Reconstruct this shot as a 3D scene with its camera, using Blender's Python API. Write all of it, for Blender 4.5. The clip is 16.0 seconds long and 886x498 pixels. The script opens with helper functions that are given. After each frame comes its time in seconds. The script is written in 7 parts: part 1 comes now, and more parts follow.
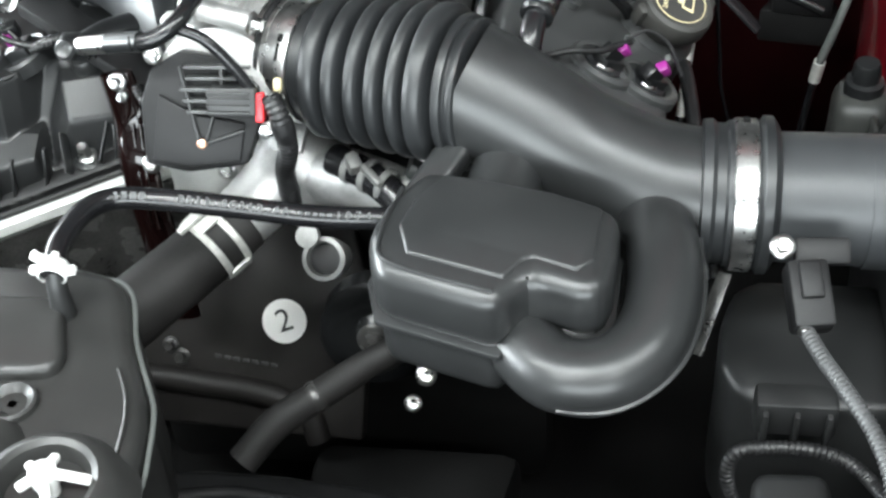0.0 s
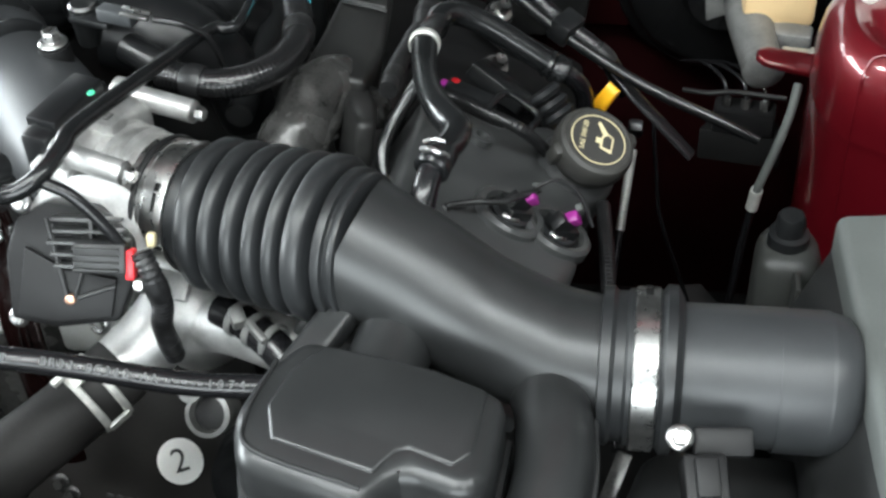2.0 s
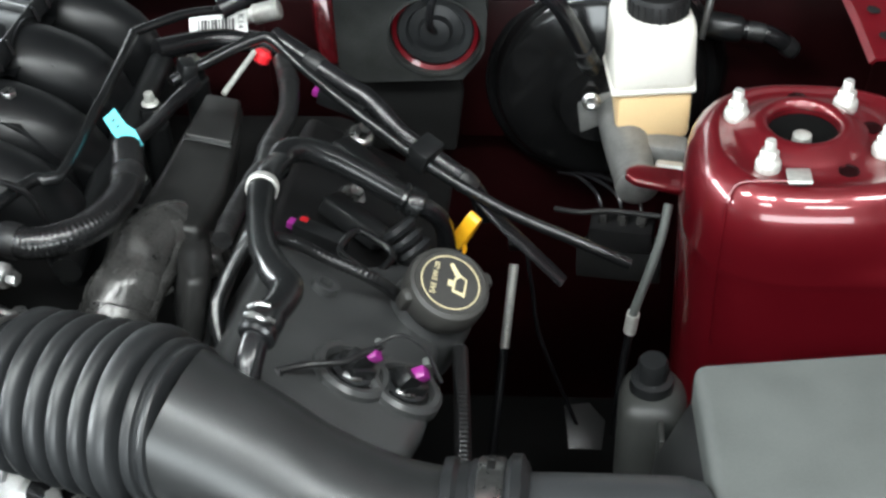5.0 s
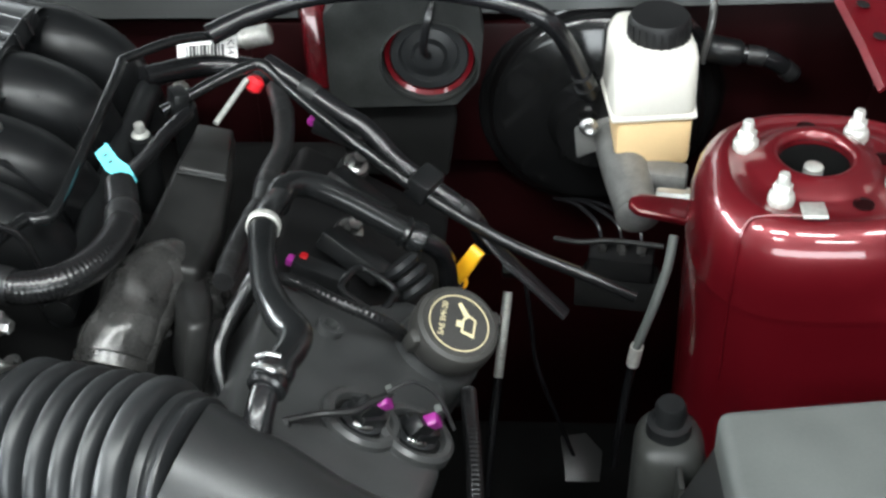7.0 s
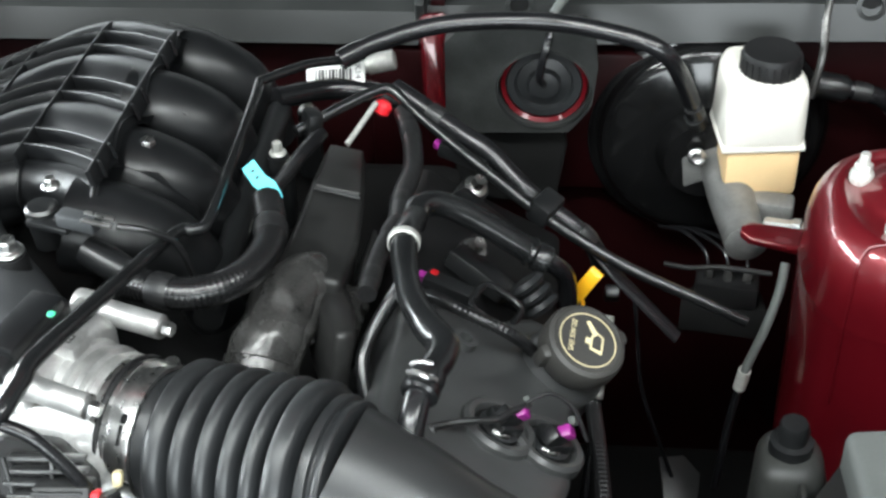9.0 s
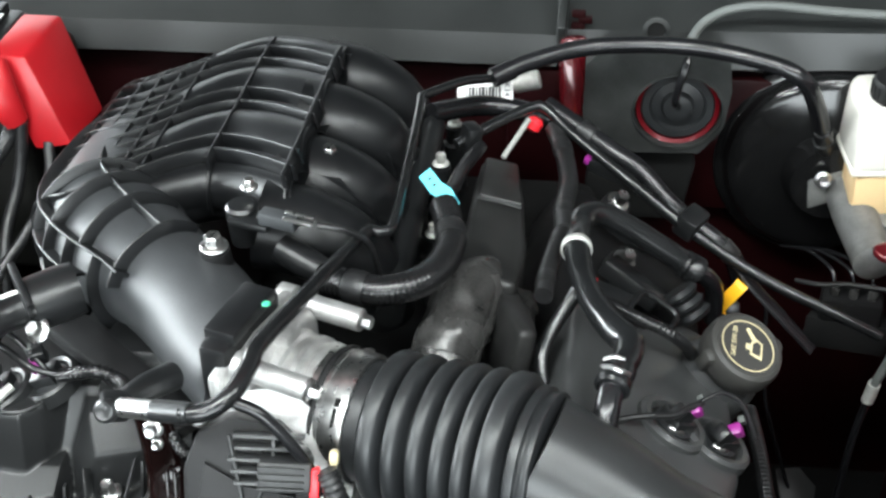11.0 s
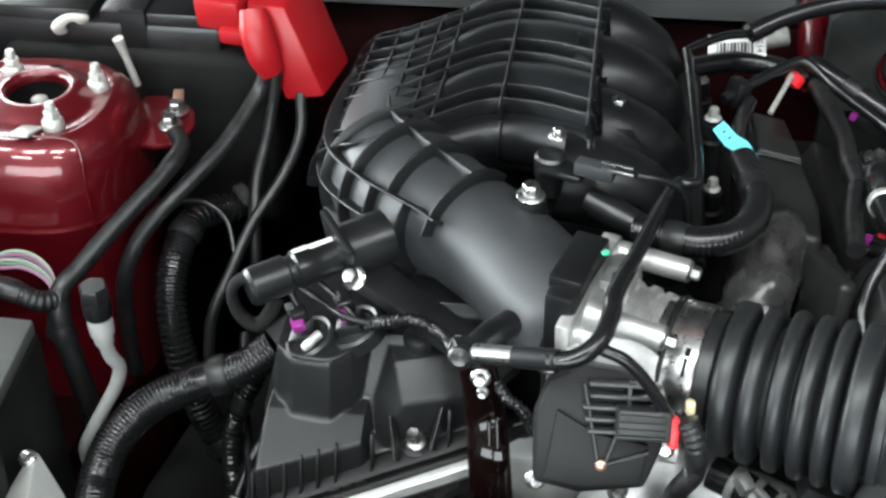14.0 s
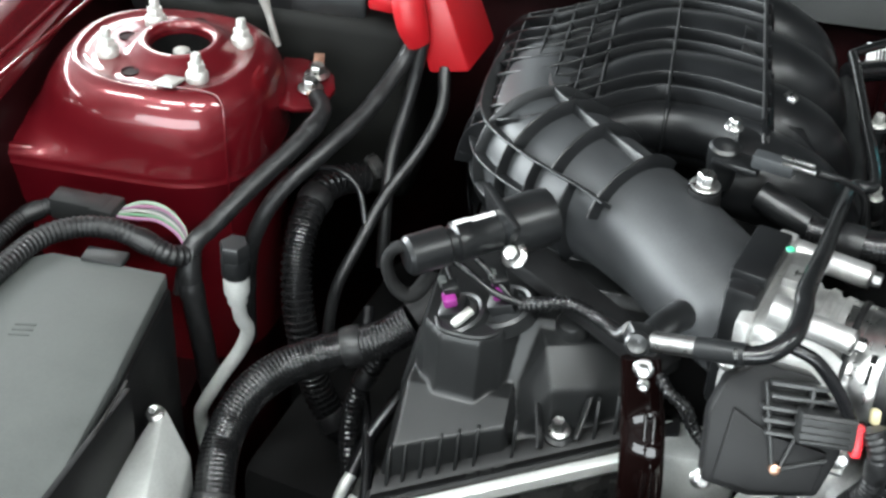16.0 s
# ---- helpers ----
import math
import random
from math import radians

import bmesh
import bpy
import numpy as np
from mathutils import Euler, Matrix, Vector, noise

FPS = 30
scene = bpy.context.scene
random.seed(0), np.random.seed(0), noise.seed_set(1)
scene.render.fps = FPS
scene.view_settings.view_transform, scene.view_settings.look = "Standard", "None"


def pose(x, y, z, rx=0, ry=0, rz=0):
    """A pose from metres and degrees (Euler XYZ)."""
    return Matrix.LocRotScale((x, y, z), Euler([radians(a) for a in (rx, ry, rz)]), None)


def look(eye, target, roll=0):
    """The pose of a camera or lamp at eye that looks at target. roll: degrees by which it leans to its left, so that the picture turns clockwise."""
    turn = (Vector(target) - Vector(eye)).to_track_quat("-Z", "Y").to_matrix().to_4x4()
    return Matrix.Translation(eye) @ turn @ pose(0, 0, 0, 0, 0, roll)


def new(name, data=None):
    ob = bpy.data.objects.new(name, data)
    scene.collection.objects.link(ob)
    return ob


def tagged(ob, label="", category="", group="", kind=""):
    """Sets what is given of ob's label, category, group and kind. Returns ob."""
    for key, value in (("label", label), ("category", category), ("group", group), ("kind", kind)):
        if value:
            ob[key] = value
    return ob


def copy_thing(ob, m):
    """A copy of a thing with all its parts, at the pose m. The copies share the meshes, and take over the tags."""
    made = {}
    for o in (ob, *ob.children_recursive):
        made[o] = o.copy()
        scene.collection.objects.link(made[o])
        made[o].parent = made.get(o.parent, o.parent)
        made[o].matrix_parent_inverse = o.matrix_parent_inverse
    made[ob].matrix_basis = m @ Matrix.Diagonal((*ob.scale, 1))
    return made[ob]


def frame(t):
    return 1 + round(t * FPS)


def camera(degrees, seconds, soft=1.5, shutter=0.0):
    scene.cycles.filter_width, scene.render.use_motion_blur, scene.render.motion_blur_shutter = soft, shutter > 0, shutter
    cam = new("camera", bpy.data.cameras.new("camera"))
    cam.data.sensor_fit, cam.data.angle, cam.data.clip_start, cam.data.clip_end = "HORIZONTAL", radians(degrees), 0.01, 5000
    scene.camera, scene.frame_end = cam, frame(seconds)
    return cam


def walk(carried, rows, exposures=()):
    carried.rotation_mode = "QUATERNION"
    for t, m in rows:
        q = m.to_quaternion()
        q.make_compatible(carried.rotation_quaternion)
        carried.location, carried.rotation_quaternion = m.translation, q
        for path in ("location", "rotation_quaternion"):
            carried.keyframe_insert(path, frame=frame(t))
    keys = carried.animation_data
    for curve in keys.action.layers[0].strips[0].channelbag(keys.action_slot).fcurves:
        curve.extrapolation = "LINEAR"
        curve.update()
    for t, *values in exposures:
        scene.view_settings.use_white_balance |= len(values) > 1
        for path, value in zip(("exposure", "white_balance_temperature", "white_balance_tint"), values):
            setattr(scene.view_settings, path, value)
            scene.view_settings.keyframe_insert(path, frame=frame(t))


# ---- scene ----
cam = camera(35.89, 16.0, soft=2.7)
PATH = [
    (0, (0.2490, -1.1358, 1.4672), (0.1281, -0.4094, 0.7907), -4.16),
    (0.5, (0.2653, -1.1074, 1.4727), (0.1512, -0.3761, 0.8003), -3.57),
    (1, (0.2837, -1.0725, 1.4793), (0.1626, -0.3392, 0.8103), -3.02),
    (1.5, (0.2987, -1.0418, 1.4840), (0.1771, -0.3046, 0.8195), -2.57),
    (2, (0.3093, -1.0205, 1.4885), (0.1902, -0.2786, 0.8286), -2.78),
    (2.5, (0.3216, -1.0031, 1.4947), (0.1995, -0.2567, 0.8404), -2.52),
    (3, (0.3346, -0.9862, 1.4993), (0.2141, -0.2353, 0.8501), -2.79),
    (3.5, (0.3477, -0.9725, 1.5016), (0.2318, -0.2141, 0.8602), -3.15),
    (4, (0.3619, -0.9560, 1.5010), (0.2536, -0.1931, 0.8637), -3.22),
    (4.5, (0.3691, -0.9388, 1.4984), (0.2756, -0.1690, 0.8670), -3.09),
    (5.1, (0.3727, -0.9200, 1.4967), (0.2935, -0.1467, 0.8676), -2.85),
    (5.75, (0.3647, -0.8987, 1.4952), (0.3035, -0.1246, 0.8651), -2.33),
    (6.4, (0.3497, -0.8839, 1.4954), (0.3006, -0.1099, 0.8641), -1.86),
    (7, (0.3341, -0.8830, 1.4981), (0.2838, -0.1075, 0.8687), -1.76),
    (7.5, (0.3176, -0.8878, 1.5022), (0.2559, -0.1082, 0.8790), -2.20),
    (8, (0.3030, -0.8980, 1.5069), (0.2327, -0.1169, 0.8865), -2.10),
    (8.6, (0.2860, -0.9123, 1.5138), (0.2074, -0.1279, 0.8985), -1.94),
    (9.25, (0.2623, -0.9380, 1.5245), (0.1770, -0.1491, 0.9159), -1.37),
    (9.9, (0.2325, -0.9653, 1.5347), (0.1419, -0.1719, 0.9327), -0.83),
    (10.5, (0.1988, -0.9839, 1.5401), (0.1037, -0.1874, 0.9431), -0.79),
    (11, (0.1643, -0.9971, 1.5432), (0.0656, -0.1985, 0.9496), -0.75),
    (11.5, (0.1219, -1.0106, 1.5453), (0.0173, -0.2092, 0.9565), -1.41),
    (12, (0.0828, -1.0183, 1.5475), (-0.0273, -0.2186, 0.9574), -1.18),
    (12.5, (0.0471, -1.0234, 1.5449), (-0.0681, -0.2276, 0.9505), -1.35),
    (13, (0.0167, -1.0259, 1.5394), (-0.0985, -0.2352, 0.9380), -1.57),
    (13.5, (-0.0136, -1.0270, 1.5283), (-0.1279, -0.2464, 0.9138), -0.88),
    (14, (-0.0472, -1.0272, 1.5283), (-0.1620, -0.2430, 0.9184), -0.77),
    (14.5, (-0.0750, -1.0267, 1.5248), (-0.1992, -0.2396, 0.9206), 0.17),
    (15, (-0.0980, -1.0267, 1.5190), (-0.2260, -0.2359, 0.9205), 1.11),
    (15.5, (-0.1238, -1.0251, 1.5025), (-0.2585, -0.2401, 0.8979), 2.51),
    (16, (-0.1426, -1.0276, 1.4893), (-0.2794, -0.2446, 0.8825), 3.06),
]
walk(cam, [(t, look(eye, target, roll)) for t, eye, target, roll in PATH], [(0, 0.36), (0.5, 0.28), (1.5, 0.0), (3, -0.05), (4.5, 0.14), (8, 0.12), (10.5, 0.25), (11, 0.20), (11.5, 0.05), (12.5, -0.2), (13, -0.32), (14, -0.34), (14.5, -0.26), (15, -0.18), (15.5, -0.12), (16, -0.08)])

from mathutils import noise as mnoise

# ---- light ----
world = bpy.data.worlds.new("showroom_air")
scene.world = world
world.use_nodes = True
world.node_tree.nodes["Background"].inputs["Color"].default_value = (0.95, 0.98, 1.0, 1)
world.node_tree.nodes["Background"].inputs["Strength"].default_value = 0.02
scene.view_settings.exposure = 0.0


def area_lamp(name, eye, target, sx, sy, watts, color=(0.925, 0.985, 0.985)):
    data = bpy.data.lights.new(name, "AREA")
    data.shape, data.size, data.size_y, data.energy, data.color = "RECTANGLE", sx, sy, watts, color
    ob = new(name, data)
    ob.matrix_world = look(eye, target)
    return ob


# The last four are unseen, added behind the car for the west tower's glare.
LAMPS = [(-2.4, -1.4), (-0.8, -1.9), (0.8, -1.9), (2.4, -1.4), (-1.6, -3.6), (1.6, -3.6), (-2.7, 4.3), (-4.0, 4.3), (-2.7, 5.3), (-4.0, 5.3)]
for lx, ly in LAMPS:
    area_lamp("ceiling_lamp", (lx, ly, 3.80), (lx, ly, 0), 1.15, 0.50, 90 if lx < 0 else 70)
area_lamp("window_daylight", (0.0, -6.9, 1.75), (0.0, 0.0, 1.55), 7.0, 2.5, 650, (0.90, 0.985, 1.015))
area_lamp("window_daylight", (-6.9, 1.05, 1.75), (0.0, 0.3, 1.3), 8.2, 2.5, 2350, (0.90, 0.985, 1.015))
# Added rear daylight, out of view, to whiten the west tower's top.
area_lamp("window_daylight", (-4.2, 5.9, 2.3), (-1.5, 0.0, 1.3), 4.2, 2.6, 170, (0.90, 0.985, 1.015))


# ---- materials ----
def material(name, base, rough=0.5, metal=0.0, vary=0.25, scale=25.0, fine=500.0, bump=0.0, bump_scale=900.0, coat=0.0, spec=0.5):
    m = bpy.data.materials.new(name)
    m.use_nodes = True
    nt = m.node_tree
    b = nt.nodes["Principled BSDF"]
    b.inputs["Roughness"].default_value = rough
    b.inputs["Metallic"].default_value = metal
    b.inputs["Specular IOR Level"].default_value = spec
    b.inputs["Coat Weight"].default_value = coat
    b.inputs["Coat Roughness"].default_value = 0.04
    geo = nt.nodes.new("ShaderNodeTexCoord")
    big = nt.nodes.new("ShaderNodeTexNoise")
    big.inputs["Scale"].default_value, big.inputs["Detail"].default_value = scale, 5
    small = nt.nodes.new("ShaderNodeTexNoise")
    small.inputs["Scale"].default_value, small.inputs["Detail"].default_value = fine, 3
    for n in (big, small):
        nt.links.new(geo.outputs["Object"], n.inputs["Vector"])
    mixf = nt.nodes.new("ShaderNodeMath")
    mixf.operation = "MULTIPLY_ADD"
    nt.links.new(big.outputs["Fac"], mixf.inputs[0])
    mixf.inputs[1].default_value = 0.7
    sm = nt.nodes.new("ShaderNodeMath")
    sm.operation = "MULTIPLY"
    nt.links.new(small.outputs["Fac"], sm.inputs[0])
    sm.inputs[1].default_value = 0.3
    nt.links.new(sm.outputs[0], mixf.inputs[2])
    ramp = nt.nodes.new("ShaderNodeValToRGB")
    lo = [c * (1 - vary) for c in base]
    hi = [min(1, c * (1 + vary)) for c in base]
    ramp.color_ramp.elements[0].position, ramp.color_ramp.elements[1].position = 0.32, 0.68
    ramp.color_ramp.elements[0].color, ramp.color_ramp.elements[1].color = (*lo, 1), (*hi, 1)
    nt.links.new(mixf.outputs[0], ramp.inputs["Fac"])
    nt.links.new(ramp.outputs["Color"], b.inputs["Base Color"])
    rr = nt.nodes.new("ShaderNodeMapRange")
    rr.inputs["To Min"].default_value, rr.inputs["To Max"].default_value = max(0.02, rough * 0.8), min(1, rough * 1.25)
    nt.links.new(big.outputs["Fac"], rr.inputs["Value"])
    nt.links.new(rr.outputs["Result"], b.inputs["Roughness"])
    if bump:
        bn = nt.nodes.new("ShaderNodeTexNoise")
        bn.inputs["Scale"].default_value, bn.inputs["Detail"].default_value = bump_scale, 2
        nt.links.new(geo.outputs["Object"], bn.inputs["Vector"])
        bp = nt.nodes.new("ShaderNodeBump")
        bp.inputs["Strength"].default_value, bp.inputs["Distance"].default_value = bump * 0.35, 0.0003
        nt.links.new(bn.outputs["Fac"], bp.inputs["Height"])
        nt.links.new(bp.outputs["Normal"], b.inputs["Normal"])
    return m


DUCT = material("duct_plastic", (0.0180, 0.0188, 0.0192), 0.34, vary=0.18, bump=0.3, bump_scale=1400)
RUBBER = material("bellows_rubber", (0.0135, 0.0145, 0.0155), 0.40, vary=0.25)
BLACK = material("black_plastic", (0.008, 0.0085, 0.009), 0.30, vary=0.3, bump=0.3, bump_scale=1200)
MATTE = material("matte_black", (0.007, 0.007, 0.0074), 0.5, spec=0.3, vary=0.4, bump=0.4, bump_scale=700)
# Same nylon as the manifold, lightened to hold the neck's sheen.
PLENUM = material("lit_plenum_nylon", (0.0265, 0.0280, 0.0298), 0.46, vary=0.2, bump=0.4, bump_scale=900)
BOOST = material("booster_enamel", (0.005, 0.005, 0.0052), 0.15, spec=0.5, vary=0.3)
MANIFOLD = material("manifold_nylon", (0.0058, 0.0062, 0.0068), 0.34, spec=0.38, vary=0.3, bump=0.4, bump_scale=900)
COVER = material("cover_plastic", (0.016, 0.0165, 0.0167), 0.40, vary=0.2, bump=0.4, bump_scale=1100)
GLOSSBLACK = material("gloss_black", (0.007, 0.0074, 0.0078), 0.22, vary=0.3, bump=0.3, bump_scale=1200)
# One valve cover plastic in two greys: battery side shaded, oil filler side lit.
VCOVER = material("shaded_cover_plastic", (0.0125, 0.013, 0.0133), 0.34, vary=0.15, bump=0.5, bump_scale=1100)
RCOVER = material("lit_cover_plastic", (0.041, 0.0422, 0.0425), 0.30, vary=0.2, bump=0.4, bump_scale=1100)
HOSE = material("hose_rubber", (0.007, 0.007, 0.0078), 0.24, vary=0.35, bump=0.2, bump_scale=600)
LOOM = material("loom_plastic", (0.008, 0.008, 0.0084), 0.22, vary=0.4, bump=0.2)
TANK = material("tank_plastic", (0.025, 0.025, 0.0242), 0.34, vary=0.15, bump=0.3)
LIFT = material("maroon_gloss_paint", (0.0045, 0.0018, 0.0017), 0.06, vary=0.2)
MASTER = material("grey_cast_alloy", (0.17, 0.17, 0.165), 0.45, metal=0.35, vary=0.3, scale=60, bump=0.8, bump_scale=700)
DUSTY = material("dusty_black_plastic", (0.030, 0.0292, 0.027), 0.52, vary=0.25, bump=0.4)
PANEL = material("brown_black_panel", (0.0095, 0.0085, 0.0080), 0.5, spec=0.25, vary=0.3, bump=0.4)
DULL = material("dull_rubber", (0.013, 0.0122, 0.0118), 0.62, spec=0.3, vary=0.4, bump=0.4)
TAPE = material("loom_tape", (0.0105, 0.0105, 0.011), 0.40, spec=0.5, vary=0.6, scale=180, bump=2.5, bump_scale=260)
ALU = material("cast_aluminium", (0.54, 0.54, 0.53), 0.42, metal=0.8, vary=0.2, scale=60, bump=0.9, bump_scale=1500)
ALUDARK = material("weathered_casting", (0.062, 0.061, 0.059), 0.26, metal=0.5, vary=0.8, scale=35, bump=3.5, bump_scale=150)
STEEL = material("zinc_steel", (0.50, 0.50, 0.49), 0.28, metal=1.0, vary=0.2, scale=150)
STUD = material("phosphate_nut", (0.50, 0.50, 0.47), 0.45, metal=0.55, vary=0.2, scale=200, bump=0.3)
RED = material("ruby_paint", (0.122, 0.0034, 0.0078), 0.33, metal=0.45, vary=0.10, coat=1.0, fine=2500)
# Darker copy of ruby_paint with the inner bay's shade in its colour.
REDIN = material("shaded_ruby_paint", (0.009, 0.0007, 0.0011), 0.5, spec=0.12, metal=0.0, vary=0.3, coat=0.0)
REDPL = material("red_plastic", (0.32, 0.006, 0.010), 0.38, vary=0.08)
GREYLID = material("grey_lid_plastic", (0.086, 0.092, 0.0885), 0.56, spec=0.32, vary=0.12, bump=0.4, bump_scale=1500)
YELLOW = material("yellow_plastic", (0.85, 0.42, 0.015), 0.35, vary=0.08)
CYAN = material("cyan_tape", (0.10, 0.58, 0.66), 0.5, vary=0.08)
MAGENTA = material("magenta_plastic", (0.24, 0.020, 0.19), 0.3, vary=0.15)
SIGNRED = material("red_clip", (0.80, 0.02, 0.03), 0.35, vary=0.05)
WHITE = material("white_label", (0.78, 0.78, 0.76), 0.5, vary=0.06)
INK = material("label_ink", (0.03, 0.03, 0.03), 0.6, vary=0.1)
CREAM = material("cream_print", (0.62, 0.54, 0.33), 0.5, vary=0.08)
FELT = material("firewall_felt", (0.021, 0.0222, 0.0216), 0.8, spec=0.15, vary=0.35, scale=40, bump=0.8, bump_scale=300)
COWL = material("cowl_paint", (0.0115, 0.0127, 0.0125), 0.42, vary=0.15)
SLEEVE = material("battery_sleeve", (0.0065, 0.0066, 0.006), 0.6, spec=0.15, vary=0.25, bump=0.5, bump_scale=800)
SEPARATOR = material("separator_plastic", (0.0135, 0.0135, 0.0132), 0.38, spec=0.4, vary=0.55, scale=40, bump=0.9, bump_scale=500)
# Near-black that paints the shade inside holes and deep in the bay.
DARK = material("shade_black", (0.005, 0.005, 0.005), 0.8, spec=0.2, vary=0.5)
MILK = material("milky_plastic", (0.66, 0.64, 0.585), 0.45, vary=0.05)
AMBER = material("fluid_plastic", (0.70, 0.50, 0.27), 0.42, vary=0.06)
OUTLET = material("outlet_plastic", (0.029, 0.031, 0.033), 0.42, vary=0.12, bump=0.4, bump_scale=1500)
GREYPOT = material("smoky_plastic", (0.026, 0.027, 0.0255), 0.4, spec=0.3, vary=0.2)
ALUGREY = material("sandblasted_alloy", (0.60, 0.61, 0.59), 0.36, metal=0.40, vary=0.15, bump=0.4, bump_scale=900)
CONCRETE = material("showroom_floor", (0.40, 0.40, 0.39), 0.30, vary=0.15, scale=3)
PAINTWALL = material("showroom_wall", (0.22, 0.22, 0.22), 0.7, vary=0.06, scale=2)
CEILING = material("showroom_ceiling", (0.12, 0.12, 0.12), 0.8, vary=0.06, scale=2)
COPPER = material("copper_terminal", (0.70, 0.42, 0.30), 0.35, metal=0.9, vary=0.2, scale=200)


# ---- mesh helpers ----
V3 = Vector


def thing(name, label, category, base=(0, 0, 0), group="", kind=""):
    ob = new(name)
    ob.empty_display_size = 0.02
    ob.location = base
    return tagged(ob, label, category, group, kind)


def part(name, bm, mat, parent, label="", angle=38):
    me = bpy.data.meshes.new(name)
    bmesh.ops.recalc_face_normals(bm, faces=bm.faces)
    bm.to_mesh(me)
    bm.free()
    me.materials.append(mat)
    for p in me.polygons:
        p.use_smooth = True
    me.set_sharp_from_angle(angle=radians(angle))
    ob = new(name, me)
    if parent is not None:
        ob.parent = parent
        if parent.parent is None:
            ob.matrix_parent_inverse = Matrix.Translation(-parent.location)
    if label:
        ob["label"] = label
    return ob


def solid(name, bm, mat, label, category, group="", kind="", angle=38):
    return tagged(part(name, bm, mat, None, "", angle), label, category, group, kind)


def spline(pts, res=6):
    pts = [V3(p) for p in pts]
    if len(pts) == 2:
        return [pts[0].lerp(pts[1], k / res) for k in range(res + 1)]
    ext = [pts[0] * 2 - pts[1]] + pts + [pts[-1] * 2 - pts[-2]]
    out = []
    for k in range(1, len(ext) - 2):
        a, b, c, d = ext[k - 1:k + 3]
        for s in range(res):
            t = s / res
            out.append(0.5 * (2 * b + (c - a) * t + (2 * a - 5 * b + 4 * c - d) * t * t + (3 * b - a - 3 * c + d) * t ** 3))
    out.append(pts[-1])
    return out


def frames_along(line):
    fr, up = [], None
    for k, p in enumerate(line):
        d = (line[min(k + 1, len(line) - 1)] - line[max(k - 1, 0)]).normalized()
        if up is None:
            up = V3((0, 0, 1)) if abs(d.z) < 0.9 else V3((0, 1, 0))
        side = d.cross(up).normalized()
        up = side.cross(d).normalized()
        fr.append((p, d, side, up))
    return fr


def sweep(line, radii, seg=14, bm=None, caps=True, flat=1.0):
    """A tube along a list of points with one radius a point; flat squeezes its height."""
    bm = bm or bmesh.new()
    rings = []
    for (p, d, s, u), r in zip(frames_along(line), radii):
        rings.append([bm.verts.new(p + s * (math.cos(a) * r) + u * (math.sin(a) * r * flat)) for a in [2 * math.pi * k / seg for k in range(seg)]])
    for a, b in zip(rings, rings[1:]):
        for k in range(seg):
            bm.faces.new((a[k], a[(k + 1) % seg], b[(k + 1) % seg], b[k]))
    if caps:
        bm.faces.new(rings[0][::-1])
        bm.faces.new(rings[-1])
    return bm


def tube(pts, r, seg=12, res=6, bm=None, flat=1.0):
    line = spline(pts, res)
    if not hasattr(r, "__len__"):
        radii = [r] * len(line)
    else:
        radii = [float(np.interp(k / (len(line) - 1) * (len(r) - 1), range(len(r)), r)) for k in range(len(line))]
    return sweep(line, radii, seg, bm, flat=flat)


def resample(line, step):
    out, left = [line[0]], step
    for a, b in zip(line, line[1:]):
        n = (b - a).length
        at = left
        while at <= n:
            out.append(a.lerp(b, at / n))
            at += step
        left = at - n
    return out


def corrugated(pts, r, pitch=0.006, depth=0.0016, seg=14, bm=None):
    line = resample(spline(pts, 10), pitch / 4)
    prof = (0, -depth, -depth, 0)
    return sweep(line, [r + prof[k % 4] for k in range(len(line))], seg, bm)


def axis_frame(origin, z, x=None):
    z = V3(z).normalized()
    x = V3(x) if x is not None else (V3((1, 0, 0)) if abs(z.x) < 0.9 else V3((0, 1, 0)))
    y = z.cross(x).normalized()
    x = y.cross(z).normalized()
    m = Matrix((x, y, z)).transposed().to_4x4()
    m.translation = V3(origin)
    return m


def lathe(profile, seg=24, m=None, bm=None, cap=True):
    """Profile of (radius, height) turned about the frame's z axis."""
    bm = bm or bmesh.new()
    m = m or Matrix()
    rings = [[bm.verts.new(m @ V3((r * math.cos(2 * math.pi * k / seg), r * math.sin(2 * math.pi * k / seg), h))) for k in range(seg)] for r, h in profile]
    for a, b in zip(rings, rings[1:]):
        for k in range(seg):
            bm.faces.new((a[k], a[(k + 1) % seg], b[(k + 1) % seg], b[k]))
    if cap:
        bm.faces.new(rings[0][::-1])
        bm.faces.new(rings[-1])
    return bm


def prism(poly, z0, z1, bevel=0.0, m=None, bm=None, seg=2, taper=0.0):
    """An outline in x, y raised from z0 to z1, with rounded edges; taper draws the top in."""
    one = bmesh.new()
    m = m or Matrix()
    cx, cy = sum(p[0] for p in poly) / len(poly), sum(p[1] for p in poly) / len(poly)
    lo = [one.verts.new((x, y, z0)) for x, y in poly]
    hi = [one.verts.new((cx + (x - cx) * (1 - taper), cy + (y - cy) * (1 - taper), z1)) for x, y in poly]
    n = len(poly)
    one.faces.new(lo[::-1])
    one.faces.new(hi)
    for k in range(n):
        one.faces.new((lo[k], lo[(k + 1) % n], hi[(k + 1) % n], hi[k]))
    bmesh.ops.recalc_face_normals(one, faces=one.faces)
    if bevel:
        bmesh.ops.bevel(one, geom=one.edges[:], offset=bevel, segments=seg, profile=0.5, affect="EDGES")
    one.transform(m)
    if bm is None:
        return one
    return merge(bm, one)


def merge(bm, other):
    me = bpy.data.meshes.new("tmp")
    other.to_mesh(me)
    other.free()
    bm.from_mesh(me)
    bpy.data.meshes.remove(me)
    return bm


